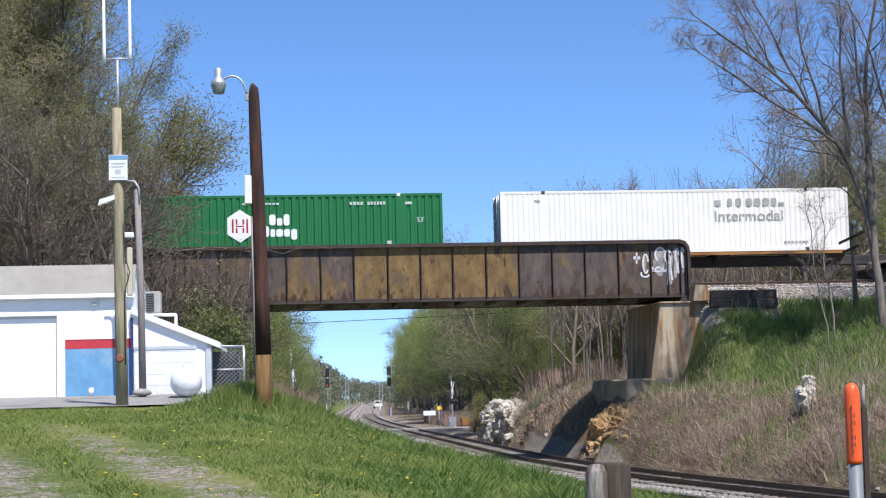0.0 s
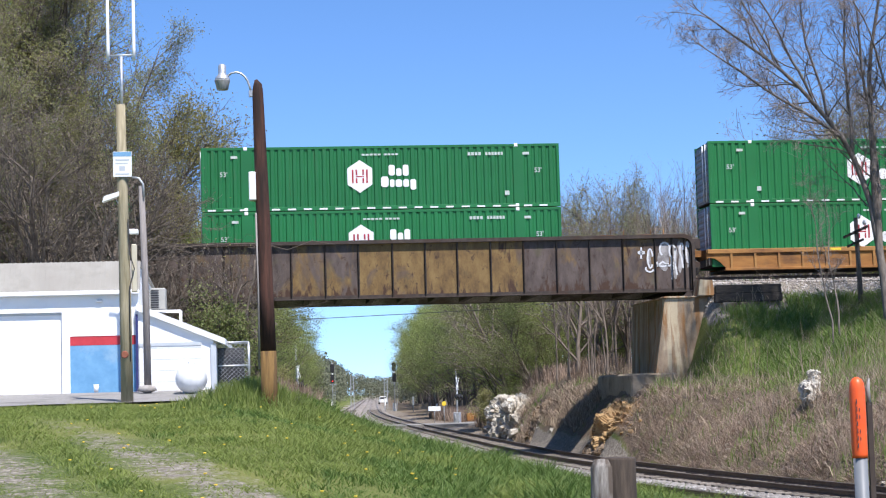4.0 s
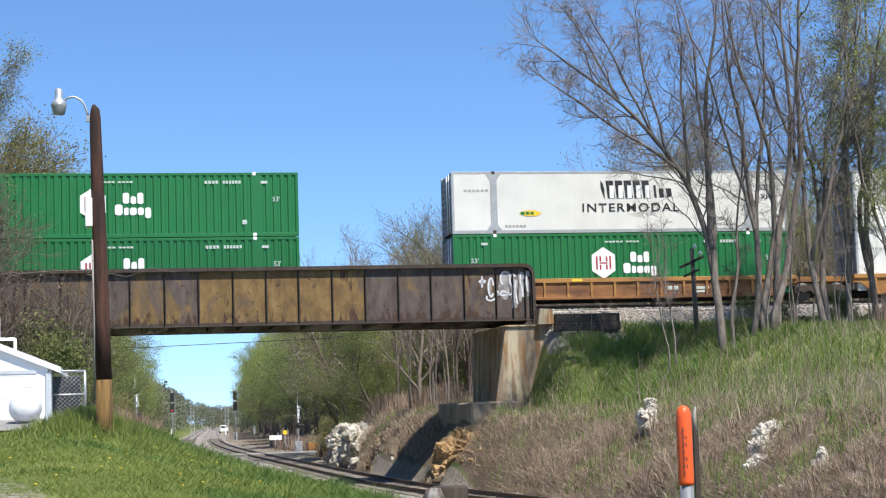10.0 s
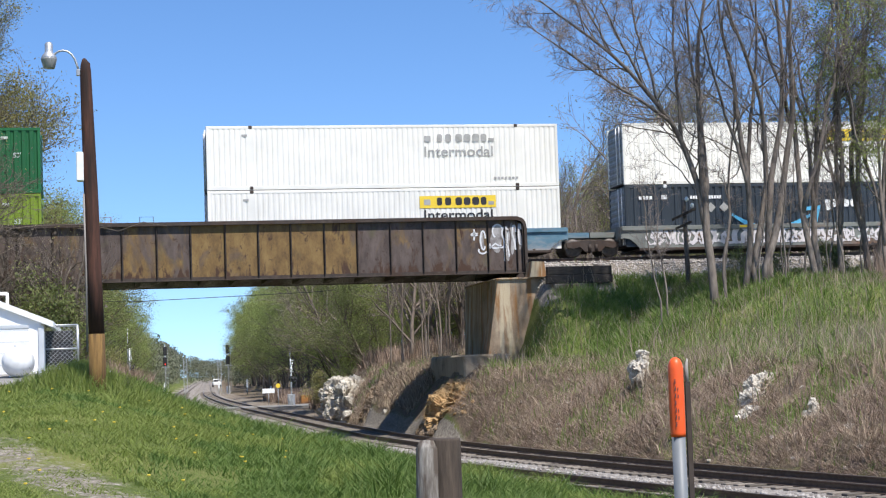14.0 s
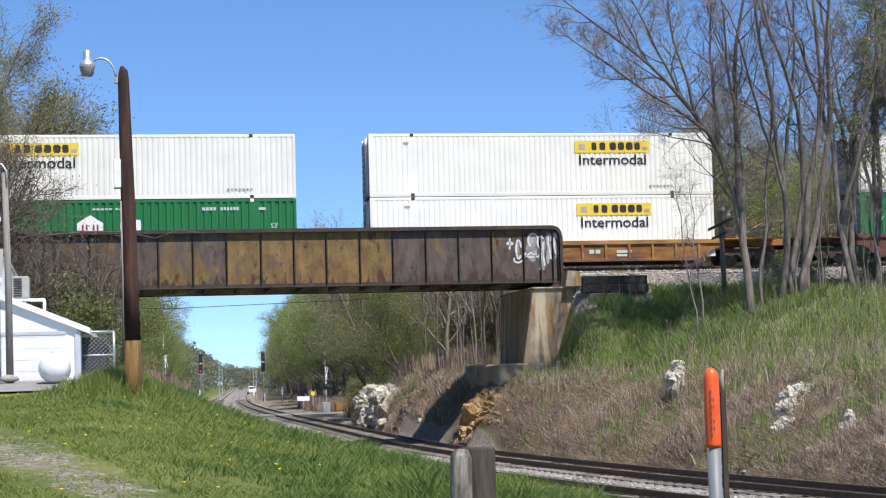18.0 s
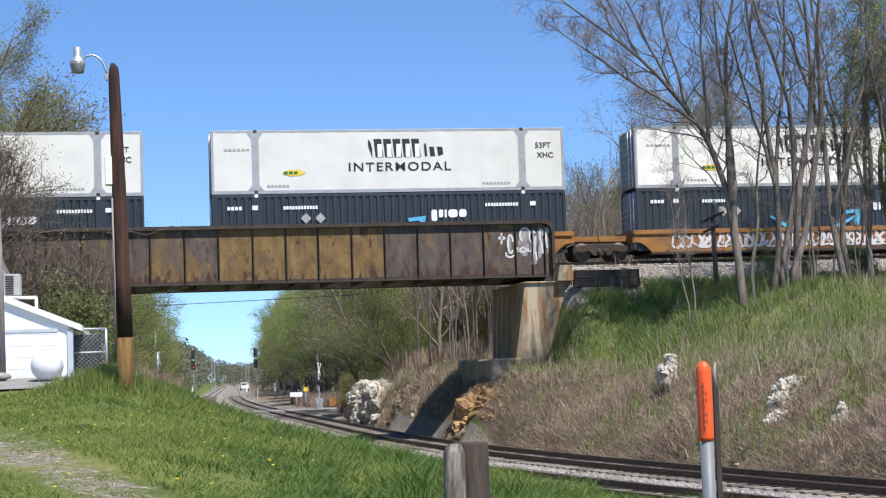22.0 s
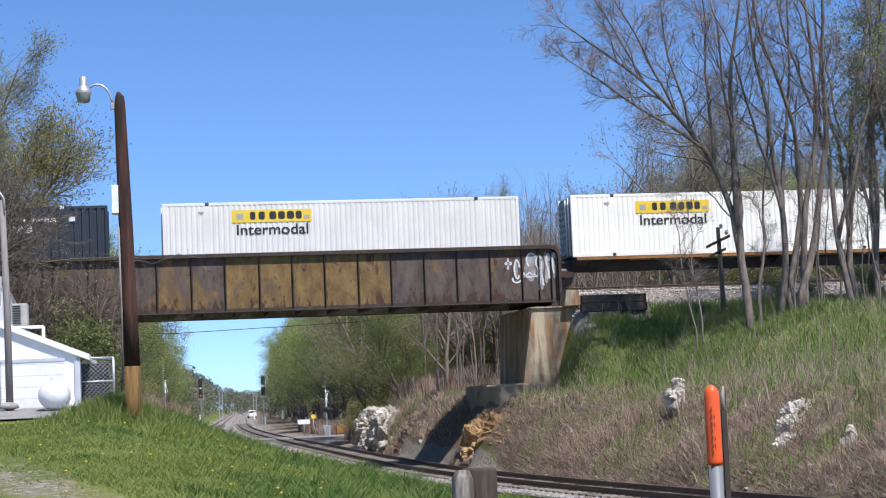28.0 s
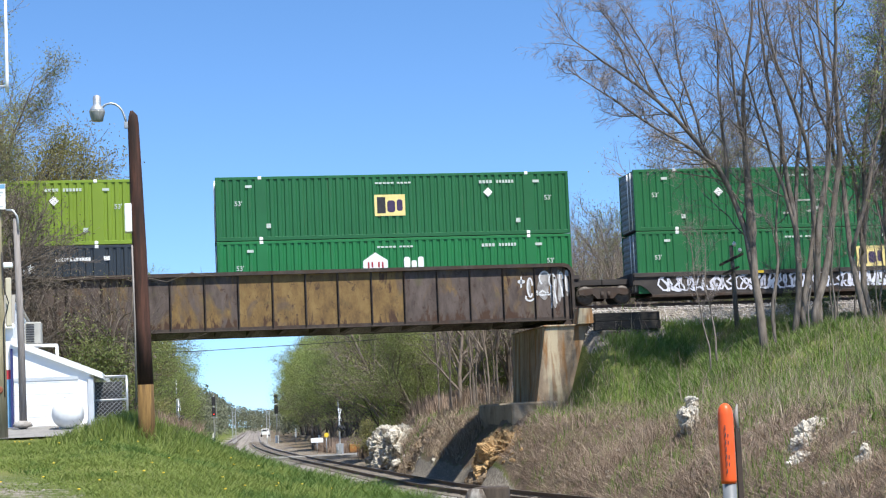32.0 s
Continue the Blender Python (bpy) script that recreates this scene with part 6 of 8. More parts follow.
def block_signal(x, y, red, top):
    z0 = max(ground_z(x, y), -0.4)
    s = thing("railway_signal", "tall railway signal mast with black three-light heads", "railway signal", "railway signals", at=(x, y, z0))
    part("mast", Geo().tube([(0, 0, 0), (0, 0, top - z0)], 0.09, 8), M_GALV, s)
    for k, c in enumerate((top - 0.9, top - 2.7)):
        h = part("signal_head", Geo().box(-0.32, 0.32, -0.2, 0.1, c - z0 - 0.75, c - z0 + 0.75, 0.08), M_BLACK, s)
        for j in range(3):
            part("lens", Geo().lathe([(0.1, -0.24), (0.1, -0.2)], 10, "y", (0, 0, c - z0 + (j - 1) * 0.42)), M_LENS if red and k == 1 and j == 0 else M_DARK, h)
    part("ladder", Geo().box(0.2, 0.24, 0.1, 0.14, 0.3, top - z0 - 0.5).box(0.45, 0.49, 0.1, 0.14, 0.3, top - z0 - 0.5), M_GALV, s)
    part("platform", Geo().box(-0.5, 0.7, -0.3, 0.5, top - z0 - 3.7, top - z0 - 3.62), M_GALV, s)
    part("case", Geo().box(-0.3, 0.3, 0.4, 0.9, 0, 1.4, 0.03), M_WHITE, s)


block_signal(8.65, 300, True, 8.2)
block_signal(19.2, 300, False, 8.2)


def crossing_signal(x, y, turn, arm):
    z0 = max(ground_z(x, y), -0.2)
    s = thing("crossing_signal", "level crossing signal with lamps, a cross sign and a raised gate", "crossing signal", "level crossing signals", at=(x, y, z0), rz=turn)
    part("mast", Geo().tube([(0, 0, 0), (0, 0, 4.3)], 0.08, 8), M_GALV, s)
    for sx in (-0.62, 0.62):
        lamp = part("lamp", Geo().lathe([(0.3, -0.08), (0.3, -0.05), (0.12, 0.15)], 14, "y", (sx, -0.1, 2.5)), M_BLACK, s)
        part("hood", Geo().lathe([(0.15, -0.3), (0.15, -0.06)], 10, "y", (sx, -0.1, 2.5)), M_BLACK, lamp)
    part("lamp_arm", Geo().box(-0.62, 0.62, -0.05, 0.05, 2.46, 2.54), M_GALV, s)
    for a in (1, -1):
        part("cross_board", Geo().prism([(-0.6, -0.5 * a + 3.7), (-0.52, -0.6 * a + 3.7), (0.6, 0.5 * a + 3.7), (0.52, 0.6 * a + 3.7)][:: a], "y", -0.1 - 0.02 * a, -0.08 - 0.02 * a), M_WHITE, s)
    part("gate_arm", Geo().tube([(0.35, 0.1, 0.9), (0.2, 0.1, arm)], [0.055, 0.025], 6), M_GALV, s, "raised white gate arm")
    part("machine", Geo().box(-0.35, 0.45, -0.25, 0.3, 0.0, 1.1, 0.03), M_GALV, s)
    part("counterweight", Geo().box(-0.5, -0.15, 0.05, 0.2, 0.5, 0.9, 0.03), M_GALV, s)


crossing_signal(15.95, 160, 72, 7.3)
crossing_signal(1.5, 160, 100, 6.2)


def small_sign(x, y, h, shape, label):
    z0 = max(ground_z(x, y), -0.2)
    s = thing("trackside_sign", label, "sign", "trackside signs", at=(x, y, z0))
    part("post", Geo().tube([(0, 0, 0), (0, 0, h)], 0.04, 6), M_GALV, s)
    if shape == "post":
        part("board", Geo().box(-0.12, 0.12, -0.06, -0.04, h * 0.45, h), M_WHITE, s)
    elif shape == "round":
        part("board", Geo().lathe([(0.22, -0.07), (0.22, -0.05)], 16, "y", (0, 0, h - 0.2)), INK_YELLOW, s)
    else:
        part("board", Geo().box(-0.6, 0.6, -0.06, -0.04, h - 0.45, h, 0.005), M_WHITE, s)


for q in ((14.9, 172, 1.6, "wide", "low white board on a post by the track"), (15.2, 165, 2.1, "round", "yellow round warning sign on a post"), (19.4, 260, 2.3, "post", "white trackside marker post"), (17.6, 200, 1.6, "post", "white trackside marker post"), (17.0, 290, 2.2, "post", "white trackside marker post"), (6.9, 250, 1.6, "post", "white trackside marker post"), (9.3, 330, 2.0, "post", "white trackside marker post")):
    small_sign(*q)
for x, y in ((13.6, 340), (20.4, 345)):
    z0 = max(ground_z(x, y), -0.2)
    s = thing("lattice_mast", "distant grey lattice signal mast", "mast", "lattice masts", at=(x, y, z0))
    g = Geo()
    for sx in (-0.3, 0.3):
        g.box(sx - 0.06, sx + 0.06, -0.06, 0.06, 0, 6.5)
    part("lattice", g, M_GALV, s)
    for k in range(8):
        part("rung", Geo().box(-0.3, 0.3, -0.04, 0.04, 0.5 + k * 0.75, 0.58 + k * 0.75), M_GALV, s)
truck_far = thing("parked_truck", "distant white service truck beside the track", "truck", at=(25.2, 440, 0.1))
part("body", Geo().box(-1.0, 1.0, -2.2, 2.4, 0.45, 1.2, 0.1), M_WHITE, truck_far)
part("cab", Geo().box(-0.9, 0.9, -1.0, 1.0, 1.2, 1.95, 0.15), M_WHITE, truck_far)
part("windscreen", Geo().box(-0.75, 0.75, -1.02, -1.0, 1.3, 1.8), M_DARK, truck_far)
for sx in (-0.9, 0.9):
    for sy in (-1.4, 1.5):
        part("wheel", Geo().lathe([(0.38, -0.12), (0.4, -0.05), (0.4, 0.05), (0.38, 0.12)], 14, "x", (sx, sy, 0.4)), M_BLACK, truck_far)
pile = thing("equipment_case", "small rusty orange equipment box by the crossing", "box", at=(17.6, 163, max(ground_z(17.6, 163), 0)))
part("case", Geo().box(-0.5, 0.5, -0.4, 0.4, 0, 0.75, 0.05), CARS["rust"], pile)

# ---- rocks ----
def rock_mesh(seed, flat_z=0.8):
    rnd = random.Random(seed)
    bm = bmesh.new()
    bmesh.ops.create_icosphere(bm, subdivisions=3, radius=1.0)
    off = Vector((rnd.uniform(0, 50), rnd.uniform(0, 50), rnd.uniform(0, 50)))
    cuts = [(Vector((rnd.gauss(0, 1), rnd.gauss(0, 1), rnd.gauss(0, 1))).normalized(), rnd.uniform(0.38, 0.72)) for _ in range(22)]
    for v in bm.verts:
        p = v.co.copy()
        for n, d in cuts:
            k = p.dot(n)
            if k > d:
                p -= n * (k - d)
        p *= 1 + 0.16 * noise.noise(p * 1.8 + off) + 0.06 * abs(noise.noise(p * 4.5 + off)) + 0.03 * noise.noise(p * 11 + off)
        v.co = Vector((p.x, p.y, p.z * flat_z))
    me = bpy.data.meshes.new("rock")
    bm.to_mesh(me)
    bm.free()
    return me


M_LIME = coat("pale_limestone", (0.34, 0.3, 0.24), (0.7, 0.66, 0.58), 0.95, 0, 2.2, (0.25, 0.19, 0.12), 1.1, 0.58, 0.9, 0.08)
M_SOIL = coat("bare_bank_soil", (0.13, 0.09, 0.055), (0.3, 0.225, 0.15), 0.97, 0, 3.5, (0.2, 0.125, 0.06), 0.6, 0.54, 0.9, 0.08)
M_CLAYROCK = coat("orange_clay_rock", (0.26, 0.15, 0.06), (0.52, 0.35, 0.17), 0.95, 0, 4.5, (0.2, 0.11, 0.045), 1.0, 0.58, 0.8, 0.06)
ROCKS = []
for k in range(6):
    for m in (M_LIME, M_CLAYROCK):
        me = rock_mesh(k + 3)
        me.materials.append(m)
        ROCKS.append(me)


def rock(i, x, y, size, sc, rz, label, up=0.0, z=None):
    ob = tagged(new("rock", ROCKS[i]), label, "rock", "rocks on the bank")
    zz = ground_z(x, y) if z is None else z
    ob.matrix_basis = pose(x, y, zz + up * size, random.uniform(-15, 15), random.uniform(-15, 15), rz) @ Matrix.Diagonal((size * sc[0], size * sc[1], size * sc[2], 1))
    return ob


rnd = random.Random(11)
for k in range(30):
    y = rnd.uniform(104, 121) if k < 22 else rnd.uniform(88, 99)
    e = rnd.uniform(-0.2, 0.7)
    x = track_x(y) + 2.0 + e
    rock(2 * rnd.randrange(6), x, y, rnd.uniform(0.2, 0.7) * (1 if k < 22 else 0.5), (0.75, 1.3, 1.0), rnd.uniform(0, 360), "pale limestone rock in the railway cut", -0.25)
for k in range(44):
    y = rnd.uniform(38, 68)
    x = track_x(y) + 2.2 + 4.5 * rnd.random() ** 1.5
    rock(2 * rnd.randrange(6), x, y, rnd.uniform(0.05, 0.17), (1.2, 0.8, 0.6), rnd.uniform(0, 360), "small pale stone among the dry weeds", 0.1)
for k in range(26):
    y = rnd.uniform(71.5, 77.5)
    e = rnd.uniform(-0.1, 1.0)
    x = track_x(y) + 2.0 + e
    rock(2 * rnd.randrange(6) + 1, x, y, rnd.uniform(0.08, 0.26), (1.2, 1.0, 0.7), rnd.uniform(0, 360), "orange clay rock below the abutment", -0.1)


def mound(name, label, category, at, radii, rz, mat, cell, depth, seed, group="", fine=6):
    """A broken mass of rock or soil standing out of the bank."""
    bm = bmesh.new()
    bmesh.ops.create_icosphere(bm, subdivisions=fine, radius=1.0)
    off = Vector((seed * 3.1, seed * 1.7, seed))
    for v in bm.verts:
        n = v.co.copy()
        p = Vector((n.x * radii[0], n.y * radii[1], n.z * radii[2])) + off
        w = Vector((noise.noise(p * 0.9), noise.noise(p * 0.9 + Vector((9, 0, 0))), noise.noise(p * 0.9 + Vector((0, 9, 0)))))
        q = (p + w * 0.4) / cell
        d = depth * (noise.cell(noise.voronoi(q)[1][0] * 13.7) - 0.5) + 0.45 * depth * (noise.cell(noise.voronoi(q * 2.7)[1][0] * 9.1) - 0.5) + 0.22 * min(1.0, radii[0]) * noise.noise(p * 1.3) + 0.12 * min(1.0, radii[0]) * noise.noise(p * 3.1) + 0.05 * noise.noise(p * 8)
        r = Vector((n.x / radii[0], n.y / radii[1], n.z / radii[2])).normalized()
        v.co = p - off + (r * 0.8 + n * 0.2) * d
    me = bpy.data.meshes.new(name)
    bm.to_mesh(me)
    bm.free()
    me.materials.append(mat)
    ob = tagged(new(name, me), label, category, group)
    ob.matrix_basis = pose(*at, 0, 0, rz)


for x, y, z, r, a, d in ((14.05, 108.0, 0.75, (1.1, 1.5, 1.4), 20, 2), (15.1, 111.0, 0.9, (1.2, 2.2, 1.55), -10, 5), (14.6, 116.5, 0.9, (1.1, 2.6, 1.5), 8, 8)):
    mound("limestone_outcrop", "broken pale limestone outcrop in the railway cut", "rock", (x, y, z), r, a, M_LIME, 0.75, 0.34, d)
for k in range(16):
    y, v = rnd.uniform(105, 121), rnd.random()
    x = track_x(y) + 1.7 + 1.5 * v
    rock(2 * rnd.randrange(6), x, y, rnd.uniform(0.25, 0.55) * (1.1 - 0.3 * v), (1.1, 1.2, 0.95), rnd.uniform(0, 360), "pale limestone rock fallen from the outcrop", 0.0, -0.1 + 1.2 * v)
for k, (x, y, z, r, a) in enumerate(((18.1, 59.0, 2.35, (0.4, 0.4, 0.62), 10), (18.3, 59.25, 2.95, (0.28, 0.25, 0.3), 50), (19.2, 50.3, 1.95, (0.52, 0.5, 0.45), 0), (18.75, 49.8, 1.5, (0.42, 0.5, 0.5), 30), (18.35, 49.0, 1.05, (0.4, 0.4, 0.36), 60), (19.6, 50.7, 2.1, (0.36, 0.35, 0.3), 80), (19.0, 45.9, 1.2, (0.26, 0.3, 0.5), 20))):
    mound("boulder", "weathered cracked limestone boulder on the dry bank", "rock", (x, y, z), r, a, M_LIME, 0.3, 0.1, 20 + k, "boulders on the dry bank", 5)
mound("soil_bank", "bare crumbling brown soil face of the railway cut", "soil bank", (15.4, 98.5, -0.2), (1.5, 5.0, 2.4), 4, M_SOIL, 1.1, 0.16, 3)
mound("clay_bank", "bare orange clay face with rubble below the abutment", "clay bank", (15.05, 75.0, 0.8), (1.75, 1.5, 1.4), 15, M_CLAYROCK, 0.6, 0.2, 7)
mound("soil_bank", "brown soil slipped down against the abutment footing", "soil bank", (16.5, 75.2, 0.5), (1.5, 1.3, 2.25), 10, M_SOIL, 0.8, 0.06, 13)
mound("soil_bank", "low crumbling brown soil mound beside the track", "soil bank", (14.0, 75.2, -0.5), (1.0, 2.0, 1.25), 10, M_SOIL, 0.5, 0.1, 9)
for k in range(18):
    a, b = rnd.uniform(4.0, 5.2), rnd.uniform(0.2, 1.0)
    rock(2 * rnd.randrange(6) + 1, 14.9 + 1.7 * math.cos(a) * math.cos(b), 75.0 + 1.45 * math.sin(a) * math.cos(b), rnd.uniform(0.05, 0.15), (1.2, 1.0, 0.7), rnd.uniform(0, 360), "orange clay rock below the abutment", 0.0, 0.55 + 1.25 * math.sin(b))


# ---- trees ----
def grow(seed, height, radius, lean=(0.0, 0.0), levels=4, kids=(9, 6, 5, 4), spread=0.9, up=0.25, first=0.3, twig=0.012, wiggle=0.1, bow=(0, 0, 0), rough=False):
    """A branching skeleton: lists of limbs (points, radii, level) and the twig tips."""
    rnd = random.Random(seed)
    limbs, tips = [], []

    def limb(p, d, length, r, level):
        n = (9, 8, 5, 4, 3)[min(level, 4)] if rough else 7 if level == 0 else 5 if level == 1 else 3
        pts, rs = [p.copy()], [r]
        end = max(r * (0.35 if level == 0 else 0.3), twig * 0.6)
        for i in range(n):
            d = (d + Vector((rnd.gauss(0, wiggle * (1.8 if rough and level else 1)), rnd.gauss(0, wiggle * (1.8 if rough and level else 1)), rnd.gauss(0, wiggle * (1.4 if rough and level else 0.6)) + up * 0.12 * (level > 0)))).normalized()
            if level == 0 and i >= 2:
                d = (d + Vector(bow)).normalized()
            p = p + d * (length / n)
            pts.append(p.copy())
            rs.append(r + (end - r) * (i + 1) / n)
        limbs.append((pts, rs, level))
        if level >= levels - 1:
            tips.extend(pts[1:])
            return
        for k in range(kids[level]):
            f = first + (1 - first) * (k + rnd.random()) / kids[level] if level == 0 else 0.2 + 0.8 * (k + rnd.random()) / kids[level]
            f = min(f, 0.999)
            i = int(f * n)
            q = pts[i] + (pts[i + 1] - pts[i]) * (f * n - i)
            axis = (pts[i + 1] - pts[i]).normalized()
            side = axis.orthogonal().normalized()
            side.rotate(Matrix.Rotation(rnd.uniform(0, 6.283), 3, axis))
            s = spread * rnd.uniform(0.55, 1.2)
            nd = (axis * math.cos(s) + side * math.sin(s)).normalized()
            ln = length * rnd.uniform(0.38, 0.62) * (1.15 - 0.45 * f)
            limb(q, nd, ln, max(rs[i] * rnd.uniform(0.45, 0.7), twig), level + 1)

    limb(Vector((0, 0, -0.3)), Vector((lean[0], lean[1], 1)).normalized(), height, radius, 0)
    return limbs, tips


def tree_meshes(seed, height, radius, bark, leaf, leaf_size=0.12, leaf_n=3, leaf_r=0.35, **kw):
    limbs, tips = grow(seed, height, radius, **kw)
    trunk, wood = Geo(), Geo()
    for pts, rs, level in limbs:
        if level == 0:
            trunk.tube(pts, rs, 9)
        else:
            wood.tube(pts, rs, 5 if level == 1 else 3, False)
    res = [("trunk", trunk.mesh("trunk", bark)), ("branchwork", wood.mesh("branchwork", bark))]
    if leaf:
        rng = np.random.default_rng(seed)
        tp = np.array([tuple(t) for t in tips])
        c = np.repeat(tp, leaf_n, 0) + rng.normal(0, leaf_r, (len(tp) * leaf_n, 3))
        n = len(c)
        a = rng.normal(size=(n, 3))
        a /= np.linalg.norm(a, axis=1, keepdims=True)
        b = np.cross(a, rng.normal(size=(n, 3)))
        b /= np.linalg.norm(b, axis=1, keepdims=True)
        s = leaf_size * rng.uniform(0.5, 1.4, (n, 1))
        v = np.stack([c - a * s, c + b * s * 0.55, c + a * s, c - b * s * 0.55], 1).reshape(-1, 3)
        res.append(("crown", fast_mesh("crown", v, np.arange(n * 4).reshape(-1, 4), leaf)))
    return res


def plant(meshes, x, y, z, label, group, rz=0.0, size=1.0, name="tree"):
    root = thing(name, label, "tree" if name == "tree" else name, group, at=(x, y, z), rz=rz)
    root.scale = (size, size, size)
    for n, me in meshes:
        ob = part(n, me, None, root)
        if n in ("branchwork", "fine_branchwork", "crown"):
            tagged(ob, kind="stuff")
    return root


def stem_tree(seed, stems, bark=None, leaf=None, reach=1.0):
    """A tree of several long stems; each stem: offset x, y, start height, length, radius, lean, bow, clear share, side branches, and, for one that forks off, the earlier stem and how far along it."""
    rnd = random.Random(seed)
    parts = []
    branches, twigs, tips = Geo(), Geo(), []

    def wander(p, d, length, r0, r1, n, wig, lift):
        pts, rs = [p.copy()], [r0]
        for i in range(n):
            d = (d + Vector((rnd.gauss(0, wig), rnd.gauss(0, wig), rnd.gauss(0, wig * 0.7) + lift))).normalized()
            p = p + d * (length / n)
            pts.append(p.copy())
            rs.append(r0 + (r1 - r0) * (i + 1) / n)
        return pts, rs

    def fork(pts, rs, f, angle):
        n = len(pts) - 1
        i = min(int(f * n), n - 1)
        q = pts[i] + (pts[i + 1] - pts[i]) * (f * n - i)
        axis = (pts[i + 1] - pts[i]).normalized()
        side = axis.orthogonal().normalized()
        side.rotate(Matrix.Rotation(rnd.uniform(0, 6.283), 3, axis))
        return q, (axis * math.cos(angle) + side * math.sin(angle)).normalized(), rs[i]

    lines = []
    for k, (ox, oy, oz, length, radius, lean, bow, clear, n1, *off) in enumerate(stems):
        n = 14
        if off:
            ox, oy, oz = lines[off[0]][int(off[1] * n)]
        p, pts, rs = Vector((ox, oy, oz)), [Vector((ox, oy, oz))], [radius]
        wx = wy = 0.0
        for i in range(n):
            f = (i + 1) / n
            wx, wy = 0.72 * wx + rnd.gauss(0, 0.1), 0.72 * wy + rnd.gauss(0, 0.1)
            turn = bow * f
            p = p + Vector((lean + turn + wx, wy, 1)).normalized() * (length / n)
            pts.append(p.copy())
            rs.append(radius * (1 - f) ** 0.8 + 0.012)
        lines.append(pts)
        g = Geo().tube(pts, rs, 9)
        parts.append(("trunk" if k == 0 else "stem", g.mesh("trunk", bark or M_BARKPALE)))
        n1 = max(6, int(n1 * 0.8))
        for a in range(n1):
            f = clear + (0.99 - clear) * (a + rnd.random()) / n1
            q, d, r = fork(pts, rs, f, rnd.uniform(0.45, 0.95))
            l1 = length * reach * rnd.uniform(0.16, 0.3) * (1.25 - 0.75 * f)
            b1, r1 = wander(q, d, l1, min(r * 0.55, 0.038), 0.009, 8, 0.17, 0.045)
            branches.tube(b1, r1, 5, False)
            for b in range(6):
                q, d, r = fork(b1, r1, 0.18 + 0.8 * (b + rnd.random()) / 6, rnd.uniform(0.5, 1.0))
                b2, r2 = wander(q, d, l1 * rnd.uniform(0.3, 0.5), min(r * 0.6, 0.014), 0.006, 5, 0.2, 0.04)
                branches.tube(b2, r2, 4, False)
                for c in range(5):
                    q, d, r = fork(b2, r2, 0.15 + 0.85 * (c + rnd.random()) / 5, rnd.uniform(0.5, 1.1))
                    b3, r3 = wander(q, d, rnd.uniform(0.35, 0.8), 0.0075, 0.005, 3, 0.25, 0.03)
                    twigs.tube(b3, r3, 3, False)
                    tips.extend(b3[1:])
                    for e in range(2):
                        q, d, r = fork(b3, r3, 0.2 + 0.8 * rnd.random(), rnd.uniform(0.5, 1.1))
                        b4, r4 = wander(q, d, rnd.uniform(0.18, 0.45), 0.005, 0.004, 2, 0.25, 0.0)
                        twigs.tube(b4, r4, 3, False)
    parts.append(("branchwork", branches.mesh("branchwork", bark or M_BARKPALE)))
    parts.append(("fine_branchwork", twigs.mesh("fine_branchwork", M_TWIG)))
    if leaf:
        mat, size, num, spread = leaf
        rng = np.random.default_rng(seed)
        tp = np.array([tuple(t) for t in tips])
        # leaves gather in clumps along some of the twigs
        tp = tp[wavy(tp[:, 0] + tp[:, 1], tp[:, 2], 0.55, seed) > -0.08]
        parts.append(("crown", leaf_cards(rng, np.repeat(tp, num, 0), size, spread, mat)))
    return parts


def leaf_cards(rng, c, size, spread, mat):
    n = len(c)
    c = c + rng.normal(0, spread, (n, 3))
    a = rng.normal(size=(n, 3))
    a /= np.linalg.norm(a, axis=1, keepdims=True)
    b = np.cross(a, rng.normal(size=(n, 3)))
    b /= np.linalg.norm(b, axis=1, keepdims=True)
    w = size * rng.uniform(0.5, 1.4, (n, 1))
    v = np.stack([c - a * w, c + b * w * 0.55, c + a * w, c - b * w * 0.55], 1).reshape(-1, 3)
    return fast_mesh("crown", v, np.arange(n * 4).reshape(-1, 4), mat)


def wavy(x, y, f, s):
    return np.array([noise.noise((float(a) * f, float(b) * f, s)) for a, b in zip(x, y)])


SPARSE = [tree_meshes(41 + k, 12, 0.17, M_BARK, M_LEAF, 0.06, 3, 0.2, levels=4, kids=(14, 7, 6, 4), spread=0.62, up=0.45, first=0.25) for k in range(3)]
BUSHY = [tree_meshes(61 + k, 13, 0.24, M_BARKDARK, (M_LEAF_FINE, M_LEAF, M_LEAF_FINE)[k], 0.034, 13, 0.22, levels=4, kids=(18, 9, 6, 5), spread=0.8, up=0.3, first=0.1) for k in range(3)]
GREENS = [tree_meshes(81 + k, 11, 0.2, M_BARKDARK, (M_LEAF_DARK, M_LEAF, M_LEAF)[k], 0.058, 18, 0.36, levels=4, kids=(16, 8, 5, 4), spread=0.8, up=0.3, first=0.06) for k in range(3)]
SHRUB = [tree_meshes(101 + k, 2.2, 0.04, M_BARK, (M_LEAF_DARK, M_LEAF_OLIVE)[k % 2], 0.042, 13, 0.17, levels=3, kids=(14, 8, 5), spread=0.9, up=0.3, first=0.03, twig=0.008) for k in range(2)]
SAPLING = [tree_meshes(111 + k, 7.5, 0.055, M_BARK, M_LEAF_OLIVE, 0.05, 1, 0.15, levels=3, kids=(14, 5, 4), spread=0.7, up=0.5, first=0.3, twig=0.008) for k in range(3)]

